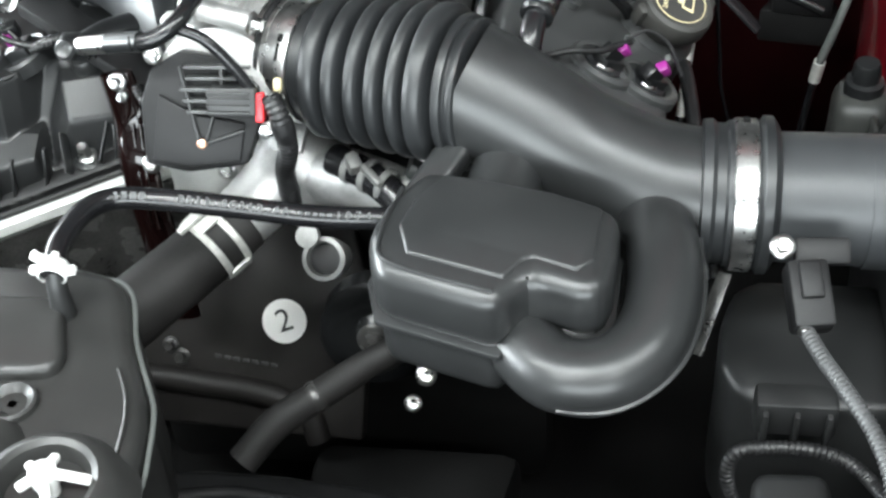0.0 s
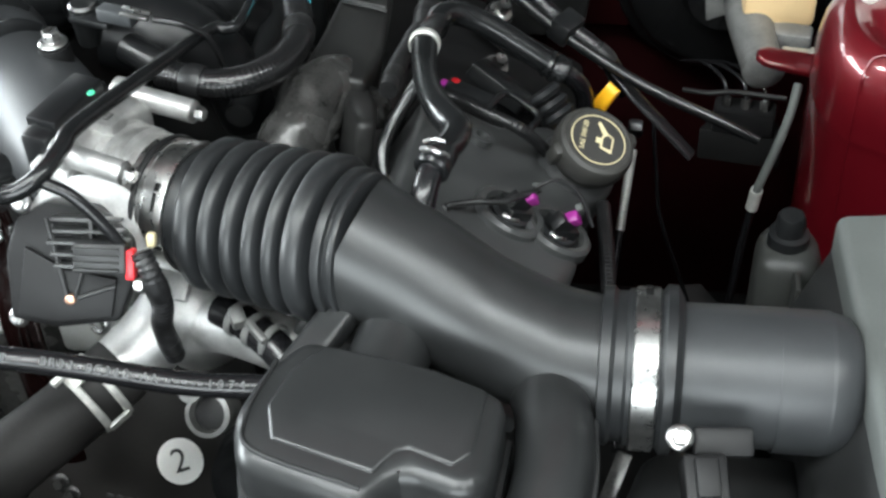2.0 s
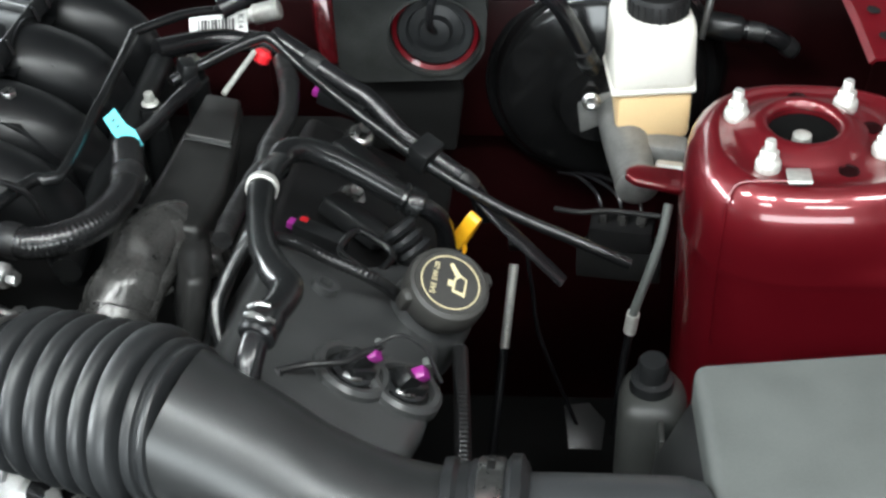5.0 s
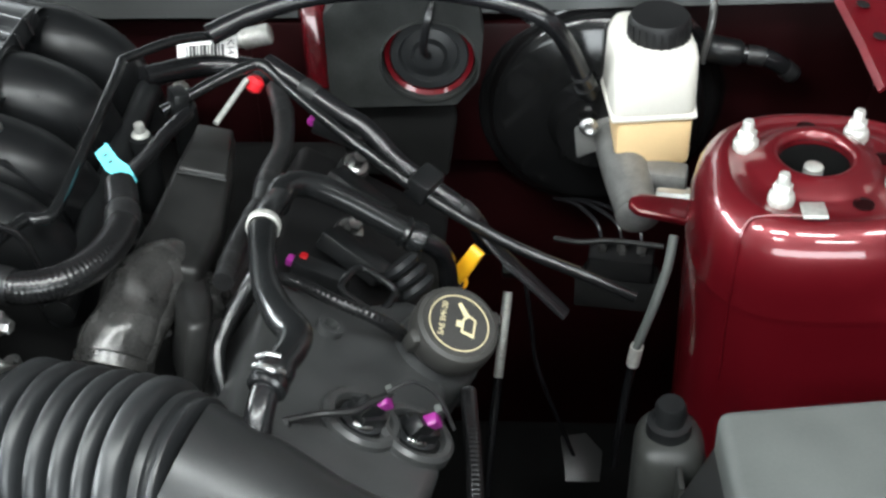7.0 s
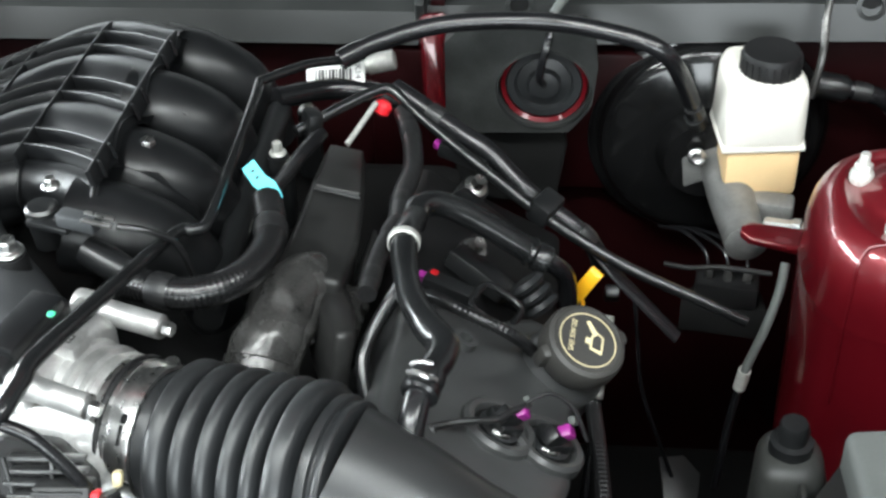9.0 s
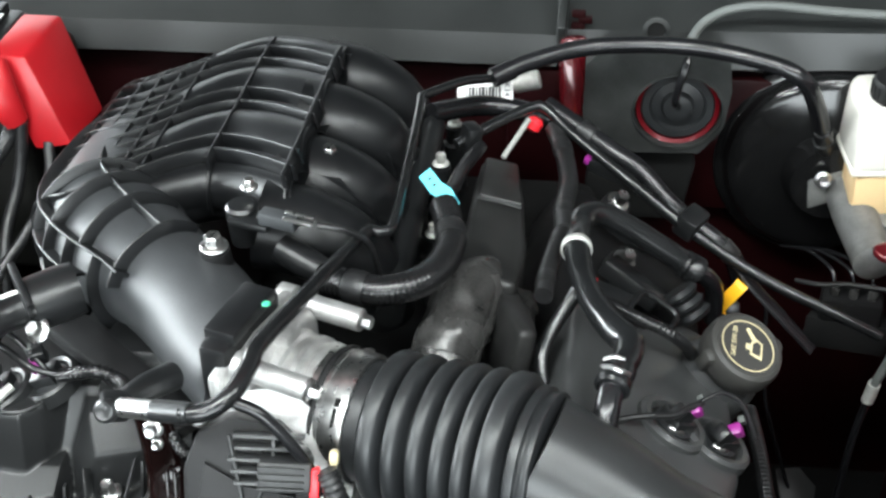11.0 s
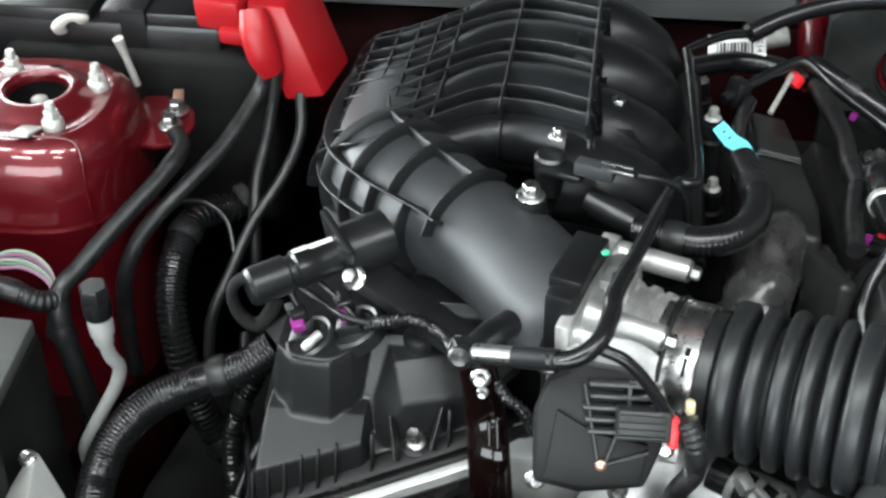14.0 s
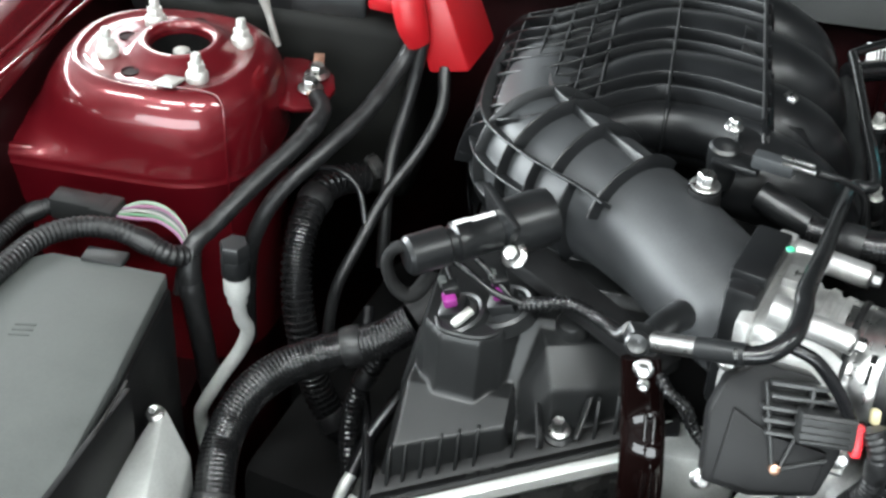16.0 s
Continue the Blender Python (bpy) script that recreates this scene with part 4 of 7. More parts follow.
for k in (26, 30, 34, 38, 42, 46, 50):
    angs = np.linspace(-0.6, 0.70, 16)
    part("bend_rib", rib([fr[k][0] + neck_dir(k, a) * rad[k] for a in angs], [neck_dir(k, a) for a in angs], 0.009, 0.0023), MANIFOLD, man)
for a, k0, k1, h in ((-0.15, 30, 54, 0.009), (0.25, 28, 54, 0.009), (0.68, 21, 54, 0.012), (1.62, 22, 42, 0.008)):
    ks = range(k0, k1)
    part("long_rib", rib([fr[k][0] + neck_dir(k, a) * rad[k] for k in ks], [neck_dir(k, a) for k in ks], h, 0.0025), MANIFOLD, man)
bolt((-0.0436, -0.0715, 0.942), (0.2, 0, 1), 0.0062, 0.007, "zinc bolt holding the intake manifold")
bolt((-0.101, -0.216, 0.952), (0, 0, 1), 0.0068, 0.008, "large zinc bolt beside the intake neck")
solid("mounting_lug", lathe([(0.015, -0.06), (0.0125, -0.01), (0.0115, 0.0), (0.008, 0.001)], 20, at(-0.101, -0.216, 0.9505)), MATTE, "black plastic lug under the large bolt", "lug")

# purge valve with its plug on the manifold's front
pv = thing("purge_valve", "black purge valve with a grey electrical plug", "valve", (-0.08, -0.18, 0.93))
part("valve_body", lathe([(0.010, -0.03), (0.012, -0.006), (0.012, 0.002), (0.010, 0.004), (0.004, 0.0045)], 24, at(-0.090, -0.174, 0.958)), BLACK, pv)
part("bracket", block(0.034, 0.020, 0.006, at(-0.080, -0.182, 0.954, 0, 0, -15), 0.002), BLACK, pv)
plug = part("plug", block(0.030, 0.012, 0.011, at(-0.056, -0.195, 0.965, 0, 0, -16), 0.0018), OUTLET, pv, "grey plastic plug")
for dy in (-0.004, 0.004):
    part("plug_latch", block(0.024, 0.003, 0.003, at(-0.040, -0.200 + dy, 0.970, 0, 0, -16), 0.0006), STEEL, plug)
part("screw", bolt_mesh(0.0042, 0.005), STEEL, pv).data.transform(axis_frame((-0.086, -0.160, 0.968), (0, 0, 1)))
wire([(-0.026, -0.204, 0.968), (-0.006, -0.200, 0.962), (0.010, -0.192, 0.945), (0.016, -0.185, 0.91)], 0.0026, LOOM, "thin black wire from the purge valve plug")
part("nipple", tube([(-0.060, -0.183, 0.93), (-0.040, -0.192, 0.925), (-0.020, -0.202, 0.922)], [0.011, 0.012, 0.010], 16, 3), BLACK, pv)

# camshaft sensor housing poking out beside the plenum
sv = thing("solenoid", "black cylindrical solenoid with painted highlight strips", "solenoid", (-0.25, -0.26, 0.89))
s0, s1 = V3((-0.297, -0.293, 0.908)), V3((-0.205, -0.228, 0.916))
sm_ = axis_frame(s0, s1 - s0)
part("barrel", lathe([(0.012, 0), (0.0145, 0.003), (0.0145, 0.030), (0.0125, 0.032), (0.0125, 0.036), (0.0150, 0.038), (0.0150, 0.050), (0.0135, 0.052), (0.0135, 0.070), (0.0205, 0.073), (0.0215, 0.100), (0.020, 0.112)], 28, sm_), BLACK, sv)
# White strips paint the short highlights along the barrel.
part("highlight_strip", block(0.004, 0.0012, 0.020, sm_ @ pose(0.0, 0.0, 0.060) @ pose(-0.004, -0.0135, 0, 0, 0, 0), 0.0004), WHITE, sv, "bright white strip painted as a highlight")
part("highlight_strip", block(0.004, 0.0012, 0.012, sm_ @ pose(-0.004, -0.0145, 0.044), 0.0004), WHITE, sv)
part("ear", prism([(-0.026, -0.010), (0.026, -0.010), (0.018, 0.014), (-0.018, 0.014)], 0.070, 0.076, 0.0015, sm_ @ pose(0, -0.014, 0)), BLACK, sv)
part("ear_bolt", bolt_mesh(0.0062, 0.006), STEEL, sv, "zinc bolt in the solenoid's ear").data.transform(axis_frame((-0.224, -0.268, 0.905), (-0.3, -0.6, 0.7)))
solid("elbow_hose", tube([(-0.292, -0.2865, 0.914), (-0.306, -0.285, 0.908), (-0.3115, -0.287, 0.896), (-0.306, -0.290, 0.880), (-0.294, -0.291, 0.872), (-0.285, -0.287, 0.880), (-0.280, -0.28, 0.89)], [0.0056, 0.0054, 0.0054, 0.0058, 0.0066, 0.0070, 0.0070], 12, 6, flat=0.8), DARK, "black rubber elbow boot looping under the solenoid", "boot", "cables and hoses")

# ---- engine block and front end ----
# Its near-black holds the shade of the gap below the manifold.
solid("engine_block", prism([(-0.20, -0.27), (0.20, -0.27), (0.18, 0.20), (-0.18, 0.20)], 0.34, 0.76, 0.02), DARK, "engine block below the manifold, painted as dark as its shade", "engine block", kind="structure")

# ---- valve cover on the oil filler side ----
def bank_frame(s):
    x = V3((s * 0.86, 0, -0.51)).normalized()
    y = V3((0, 0.985, -0.17)).normalized()
    z = x.cross(y) if s > 0 else y.cross(x)
    m = Matrix((x, y, z.normalized())).transposed().to_4x4()
    m.translation = V3((s * 0.236, -0.10, 0.846)) - z.normalized() * (0.015 if s > 0 else 0.006)
    return m


RB = bank_frame(1)
vc = thing("valve_cover", "black plastic valve cover with two coil wells and an oil filler", "valve cover", (0.236, -0.10, 0.75), "valve covers")
part("body", prism([(-0.078, -0.238), (0.040, -0.244), (0.066, -0.230), (0.076, -0.19), (0.077, 0.004), (0.030, 0.006), (-0.015, -0.040), (-0.078, -0.046)], -0.10, 0.0, 0.012, RB, seg=3, taper=0.03), RCOVER, vc)
part("rear_deck", prism([(-0.076, -0.04), (0.076, -0.04), (0.077, 0.23), (-0.078, 0.23)], -0.10, -0.030, 0.008, RB, seg=3, taper=0.02), MATTE, vc, "matte black lower rear deck")
part("flange", prism([(-0.088, -0.258), (0.088, -0.258), (0.088, 0.245), (-0.088, 0.245)], -0.112, -0.098, 0.003, RB), RCOVER, vc)
part("filler_neck", lathe([(0.036, -0.06), (0.033, -0.010), (0.030, -0.002), (0.024, 0.006)], 32, axis_frame((0.285, -0.166, 0.828), (0.38, -0.27, 0.885))), RCOVER, vc)
inv = RB.inverted()
for c, lk in (((0.239, -0.270, 0.86), (0.006, -0.001)), ((0.270, -0.264, 0.835), (0.003, -0.006))):
    lc = inv @ V3(c)
    m = RB @ pose(lc.x, lc.y, 0)
    part("coil_well", lathe([(0.0290, -0.004), (0.0285, 0.004), (0.0255, 0.0065), (0.0215, 0.006), (0.0195, 0.002), (0.0190, -0.012)], 36, m, cap=False), RCOVER, vc, "raised rim of a coil well")
    part("well_floor", lathe([(0.0192, 0.0012), (0.001, 0.0014)], 28, m), DARK, vc)
    coil = thing("ignition_coil", "black ignition coil with a bright clip and magenta lock", "ignition coil", m.translation, "ignition coils")
    part("coil_head", prism([(-0.010, -0.012), (0.010, -0.012), (0.012, 0.010), (-0.008, 0.012)], 0.0, 0.013, 0.002, m @ pose(0, 0, 0, 0, 0, 35)), BLACK, coil)
    part("seal", lathe([(0.0155, 0.001), (0.016, 0.004), (0.012, 0.006), (0.011, 0.004)], 28, m), RUBBER, coil)
    part("spring_clip", tube([m @ V3(q) for q in ((-0.006, -0.011, 0.005), (0.0, -0.013, 0.006), (0.006, -0.010, 0.005))], 0.0022, 10), STEEL, coil, "bright spring clip")
    part("lock", block(0.011, 0.009, 0.010, m @ pose(lk[0], lk[1], 0.021, 20, 30, 35), 0.0016), MAGENTA, coil, "magenta connector lock")
    part("lock_top", block(0.007, 0.006, 0.005, m @ pose(lk[0] + 0.001, lk[1] + 0.006, 0.028, 20, 30, 35), 0.001), GREYLID, coil)
    part("plug", block(0.016, 0.012, 0.012, m @ pose(lk[0] - 0.006, lk[1] - 0.002, 0.015, 0, 20, 35), 0.0015), BLACK, coil)
part("boss", lathe([(0.010, -0.004), (0.010, 0.006), (0.006, 0.006), (0.005, 0.0)], 20, RB @ pose((inv @ V3((0.207, -0.188, 0.86))).x, (inv @ V3((0.207, -0.188, 0.86))).y, 0)), RCOVER, vc)
for dx, dy in ((0.080, -0.20), (0.082, -0.05), (0.0, -0.232)):
    bolt(RB @ V3((dx, dy, -0.098)), RB.to_3x3() @ V3((0, 0, 1)), 0.005, 0.006, "zinc bolt in the valve cover flange")
wire([(0.190, -0.300, 0.885), (0.215, -0.296, 0.889), (0.236, -0.288, 0.884), (0.246, -0.276, 0.880), (0.258, -0.264, 0.876)], 0.0024, TAPE, "black taped wire across the coil wells")
wire([(0.256, -0.272, 0.885), (0.272, -0.262, 0.885), (0.288, -0.262, 0.872), (0.298, -0.270, 0.85)], 0.0015, TAPE, "thin twisted wire looping to the coil")

# ---- oil cap ----
cap = thing("oil_filler_cap", "black oil filler cap with a cream oil-can print", "oil cap", (0.298, -0.18, 0.82))
cm = axis_frame((0.2888, -0.1687, 0.836), (0.38, -0.27, 0.885), (-0.45, 0.85, 0.3))
part("cap_body", lathe([(0.0245, -0.03), (0.0255, -0.002), (0.0300, 0.001), (0.0318, 0.006), (0.0318, 0.018), (0.0300, 0.0225), (0.0268, 0.024), (0.0262, 0.0232), (0.004, 0.0236)], 48, cm), DUSTY, cap)
part("grip", block(0.012, 0.014, 0.020, cm @ pose(0.0, -0.030, 0.010), 0.004), DUSTY, cap)
part("grip", block(0.012, 0.014, 0.020, cm @ pose(0.0, 0.030, 0.010), 0.004), DUSTY, cap)
part("print_ring", lathe([(0.0224, 0.0238), (0.0224, 0.0243), (0.0216, 0.0243), (0.0216, 0.0238)], 48, cm, cap=False), CREAM, cap, "thin cream ring")
cp_ = cm @ pose(0, 0, 0, 0, 0, 58)
lettering("print_text", "SAE 5W-20", 0.0058, cp_ @ pose(0.012, 0.0, 0.0242, 0, 0, -90), CREAM, cap, "cream oil grade lettering")
oc = bmesh.new()
prism([(-0.009, -0.005), (0.006, -0.005), (0.009, 0.001), (0.004, 0.005), (-0.007, 0.005)], 0.0240, 0.0244, 0, cp_ @ pose(-0.007, 0.0, 0, 0, 0, -90), oc)
prism([(-0.003, 0.005), (0.002, 0.005), (0.002, 0.009), (-0.003, 0.009)], 0.0240, 0.0244, 0, cp_ @ pose(-0.007, 0.0, 0, 0, 0, -90), oc)
prism([(0.008, 0.0), (0.017, 0.008), (0.015, 0.010), (0.006, 0.004)], 0.0240, 0.0244, 0, cp_ @ pose(-0.007, 0.0, 0, 0, 0, -90), oc)
part("print_can", oc, CREAM, cap, "cream oil-can symbol")
ic = bmesh.new()
prism([(-0.006, -0.0035), (0.005, -0.0035), (0.0065, 0.0005), (0.003, 0.0035), (-0.0055, 0.0035)], 0.0243, 0.0247, 0, cp_ @ pose(-0.007, 0.0, 0, 0, 0, -90), ic)
part("print_can_inside", ic, DUSTY, cap)

# ---- dipstick ----
dip = thing("dipstick", "yellow plastic dipstick handle loop", "dipstick", (0.293, -0.03, 0.72))
dm = axis_frame((0.2885, -0.0270, 0.771), (0.0215, -0.010, 0.045), (0.5, 0.85, 0.0))
strap = bmesh.new()
srows = []
for a in np.linspace(0, 2 * math.pi, 33):
    c_ = V3((0.0075 * math.sin(a) * (1.0 + 0.2 * math.cos(a)), 0.0, 0.022 - 0.0215 * math.cos(a)))
    n_ = V3((math.sin(a), 0, -math.cos(a) * 0.5)).normalized() * 0.0013
    srows.append([strap.verts.new(dm @ (c_ + n_ * sg + V3((0, wd, 0)))) for sg, wd in ((1, -0.0058), (1, 0.0058), (-1, 0.0058), (-1, -0.0058))])
for a, b in zip(srows, srows[1:]):
    for k in range(4):
        strap.faces.new((a[k], a[(k + 1) % 4], b[(k + 1) % 4], b[k]))
part("loop", strap, YELLOW, dip)
part("grip_web", prism([(-0.006, 0.002), (0.006, 0.002), (0.008, 0.014), (-0.008, 0.014)], -0.0018, 0.0018, 0.001, dm @ pose(0, 0, 0, 90, 0, 0)), YELLOW, dip)
part("collar", lathe([(0.008, -0.006), (0.0105, -0.004), (0.0105, 0.001), (0.006, 0.005)], 20, dm), YELLOW, dip)
part("tube", tube([(0.291, -0.037, 0.776), (0.287, -0.03, 0.74), (0.285, -0.02, 0.62)], 0.0045, 10), MATTE, dip)
loom([(0.304, -0.190, 0.804), (0.308, -0.235, 0.806), (0.312, -0.285, 0.800), (0.316, -0.345, 0.788), (0.326, -0.40, 0.76)], 0.0062, LOOM, "black ribbed hose down the side of the valve cover", 0.0038, 0.0007, "corrugated_hose", "hose")
solid("gas_rod", tube([(0.3305, 0.170, 0.588), (0.3255, 0.142, 0.549), (0.3213, 0.117, 0.516)], 0.0050, 10, 3), STUD, "thin bright steel rod beside the oil cap", "rod")
wire([(0.3215, 0.118, 0.518), (0.3110, 0.055, 0.430), (0.305, 0.02, 0.36), (0.302, 0.0, 0.285)], 0.0050, HOSE, "black hose below the bright rod", "hose", "hose")
solid("rod_socket", block(0.016, 0.014, 0.030, at(0.3320, 0.185, 0.606, 40, 0, 0), 0.003), BLACK, "black plastic socket at the rod's end", "socket")

# ---- separator box, casting and hoses beside the manifold ----
sep = thing("oil_separator", "black plastic oil separator box with a step", "oil separator", (0.10, -0.06, 0.84))
su = V3((0.012, -0.155, 0.022)).normalized()
sx_ = V3((0.97, 0.06, -0.20)).normalized()
sn_ = sx_.cross(-su).normalized()
SM = Matrix((sx_, -su, sn_)).transposed().to_4x4()
SM.translation = V3((0.094, -0.062, 0.880))
part("box", prism([(-0.034, -0.104), (0.016, -0.112), (0.025, -0.050), (0.024, 0.050), (0.020, 0.104), (-0.014, 0.108), (-0.021, 0.040), (-0.027, -0.040)], -0.05, 0.006, 0.006, SM, seg=3), SEPARATOR, sep)
part("lid_step", prism([(-0.018, 0.024), (0.021, 0.020), (0.018, 0.100), (-0.012, 0.103)], 0.004, 0.0115, 0.003, SM, seg=3), SEPARATOR, sep)
part("mould_line", tube([SM @ V3(q) for q in ((-0.018, 0.023, 0.0075), (0.002, 0.020, 0.0085), (0.020, 0.019, 0.0075))], 0.0012, 8, 4), RCOVER, sep, "pale moulded step line")
part("leg", prism([(-0.010, 0.030), (0.012, 0.034), (0.016, -0.020), (0.012, -0.066), (-0.002, -0.070), (-0.008, -0.020)], -0.055, 0.0, 0.006, SM @ pose(0.010, -0.112, -0.004, -10, 0, 8), seg=3), SEPARATOR, sep, "black leg running down to the engine")
cast = thing("crossover_casting", "dark weathered cast crossover pipe below the separator", "casting", (0.09, -0.19, 0.84))
def worn_pipe(pts, radii, seed, rough=0.10):
    """A bent pipe with an uneven, worn skin."""
    bm = tube(pts, radii, 30, 9)
    for v in bm.verts:
        v.co += V3((mnoise.noise(v.co * 38 + V3((seed, 0, 0))), mnoise.noise(v.co * 38 + V3((0, seed, 0))), mnoise.noise(v.co * 38 + V3((0, 0, seed))))) * (rough * 0.045)
    return bm


part("body", worn_pipe([(0.098, -0.138, 0.868), (0.088, -0.155, 0.882), (0.078, -0.180, 0.884), (0.071, -0.208, 0.876), (0.066, -0.235, 0.858), (0.062, -0.255, 0.83)], [0.022, 0.025, 0.026, 0.025, 0.024, 0.024], 3.1), ALUDARK, cast, "", 90)
part("ridge", worn_pipe([(0.098, -0.150, 0.886), (0.096, -0.176, 0.884), (0.090, -0.206, 0.874), (0.082, -0.236, 0.858)], [0.010, 0.012, 0.011, 0.010], 7.7, 0.05), ALUDARK, cast, "", 90)
part("web", lump((0.112, -0.158, 0.864), (0.022, 0.016, 0.014), 9.4, 0.16), ALUDARK, cast, "", 90)
part("collar", lathe([(0.024, -0.006), (0.0275, -0.004), (0.0275, 0.004), (0.024, 0.006)], 28, axis_frame((0.0675, -0.228, 0.864), (-0.15, -0.75, -0.55)), cap=False), ALUDARK, cast)
solid("casting_lug", prism([(-0.024, -0.004), (0.022, -0.005), (0.024, 0.003), (-0.020, 0.005)], -0.004, 0.004, 0.002, at(0.084, -0.212, 0.866, -40, 0, 50)), STEEL, "bright machined lug peeping over the bellows", "lug")
loom([(0.056, -0.112, 0.928), (0.064, -0.140, 0.926), (0.067, -0.165, 0.926), (0.060, -0.197, 0.928), (0.044, -0.219, 0.930), (0.020, -0.226, 0.929), (-0.006, -0.219, 0.928), (-0.024, -0.212, 0.926)], 0.0118, LOOM, "thick black corrugated breather hose", 0.0034, 0.0004, "breather_hose", "hose")
wire([(0.056, -0.115, 0.925), (0.055, -0.085, 0.918), (0.058, -0.05, 0.908), (0.062, -0.01, 0.900), (0.072, 0.03, 0.895)], 0.0062, HOSE, "black hose running up to the clip", "hose", "hose")
tag = thing("tape_flag", "bright cyan paper tape flag on a hose", "tape flag", (0.056, -0.10, 0.92))
tag_b = bmesh.new()
prism([(-0.024, -0.0065), (-0.006, -0.0075), (0.002, -0.005), (0.016, -0.0075), (0.018, 0.006), (0.003, 0.008), (-0.007, 0.005), (-0.024, 0.005)], -0.0006, 0.0006, 0, axis_frame((0.053, -0.101, 0.933), (-0.25, -0.55, 0.80), (0.62, -0.74, -0.28)), tag_b)
part("flag", tag_b, CYAN, tag)
pm = axis_frame((0.053, -0.101, 0.9335), (-0.25, -0.55, 0.80), (0.62, -0.74, -0.28))
for k in range(2):
    part("ink_bar", block(0.002, 0.003, 0.0004, pm @ pose(-0.016 + 0.007 * k, -0.001, 0.0006), 0), INK, tag)

pipe = thing("fuel_line", "glossy black bent fuel line over the throttle body", "fuel line", (-0.04, -0.38, 0.94))
line_pts = [(0.015, 0.066, 0.922), (0.017, 0.03, 0.924), (0.020, -0.06, 0.930), (0.022, -0.150, 0.936), (0.014, -0.166, 0.938), (0.002, -0.176, 0.941), (-0.022, -0.286, 0.964), (-0.036, -0.345, 0.974), (-0.038, -0.366, 0.973), (-0.044, -0.388, 0.969), (-0.058, -0.398, 0.962), (-0.075, -0.398, 0.958)]
part("line", tube(line_pts, [0.0045, 0.0045, 0.0045, 0.0045, 0.0045, 0.0048, 0.0058, 0.0062, 0.0062, 0.0062, 0.0062, 0.0062], 14, 6), GLOSSBLACK, pipe)
part("sleeve", tube([(-0.068, -0.3985, 0.9595), (-0.096, -0.388, 0.950)], 0.0072, 16, 2), BLACK, pipe)
part("quick_connector", tube([(-0.094, -0.389, 0.951), (-0.122, -0.377, 0.940)], 0.0066, 16, 2), STEEL, pipe, "bright metal quick connector")
part("latch", block(0.018, 0.020, 0.014, at(-0.129, -0.372, 0.936, 0, 15, 25), 0.003), BLACK, pipe)
part("latch_button", lathe([(0.0075, 0), (0.008, 0.002), (0.008, 0.006), (0.006, 0.008), (0.003, 0.007)], 20, axis_frame((-0.131, -0.378, 0.937), (-0.1, -0.75, 0.6))), BLACK, pipe)
part("stem", tube([(-0.125, -0.365, 0.934), (-0.116, -0.346, 0.930), (-0.106, -0.325, 0.922)], [0.008, 0.0095, 0.0105], 16, 4), BLACK, pipe)
part("thin_line", tube([(0.015, 0.066, 0.922), (0.022, 0.076, 0.921), (0.05, 0.105, 0.918), (0.076, 0.131, 0.908)], 0.0042, 12, 5), GLOSSBLACK, pipe)

# ---- vacuum hose to the brake booster ----
vh = thing("vacuum_hose", "black rubber vacuum hose arching to the brake booster", "hose", (0.07, 0.13, 0.90), "cables and hoses")
part("hose", tube([(0.074, 0.129, 0.909), (0.11, 0.150, 0.918), (0.17, 0.172, 0.925), (0.255, 0.185, 0.922), (0.325, 0.170, 0.918), (0.361, 0.160, 0.908), (0.383, 0.175, 0.870), (0.403, 0.208, 0.808)], 0.0085, 14, 8), HOSE, vh)
part("end_cuff", tube([(0.074, 0.129, 0.909), (0.092, 0.140, 0.914)], 0.0096, 14, 3), HOSE, vh, "thicker moulded cuff")
part("end_cuff", tube([(0.396, 0.194, 0.832), (0.403, 0.208, 0.808)], 0.0096, 14, 3), HOSE, vh)
solid("hose_elbow", tube([(0.400, 0.203, 0.815), (0.408, 0.216, 0.795), (0.412, 0.235, 0.785)], 0.0105, 12, 3), BLACK, "black plastic hose elbow on the booster", "elbow", "cables and hoses")
lab = thing("barcode_label", "white barcode label wrapped round a black hose", "label", (0.07, 0.145, 0.88))
lm = axis_frame((0.066, 0.146, 0.884), (-0.05, -0.78, 0.62), (0.99, 0.02, 0.06))
part("paper", block(0.054, 0.024, 0.0012, lm, 0.0003), WHITE, lab)
for k in range(11):
    part("bar", block(0.0012 + 0.0008 * (k % 3), 0.012, 0.0006, lm @ pose(-0.018 + 0.0032 * k, -0.001, 0.0009), 0), INK, lab)
lettering("print", "K14", 0.0082, lm @ pose(0.021, 0.002, 0.0008, 0, 0, -90), INK, lab)
solid("drain_hose", tube([(0.02, 0.10, 0.885), (0.06, 0.135, 0.875), (0.10, 0.14, 0.870), (0.135, 0.115, 0.872)], 0.010, 12, 5), HOSE, "black hose under the barcode label", "hose", "cables and hoses")
solid("white_fitting", lathe([(0.006, 0), (0.007, 0.008), (0.0095, 0.010), (0.0095, 0.034), (0.007, 0.036)], 18, axis_frame((0.082, 0.178, 0.874), (1, 0.1, 0.2))), STUD, "pale grey plastic hose fitting by the cowl", "fitting")

# ---- coolant hoses over the valve cover ----
wire([(0.127, 0.100, 0.900), (0.150, 0.085, 0.893), (0.190, 0.058, 0.880), (0.215, 0.045, 0.870), (0.240, 0.028, 0.850), (0.264, 0.022, 0.832), (0.287, 0.014, 0.818), (0.304, 0.012, 0.800), (0.314, 0.016, 0.77)], 0.0086, HOSE, "black rubber heater hose running to the wing", "hose", "heater_hose")
bl = thing("brake_line", "glossy black pipe clipped along the hose", "pipe", (0.10, 0.08, 0.90), "cables and hoses")
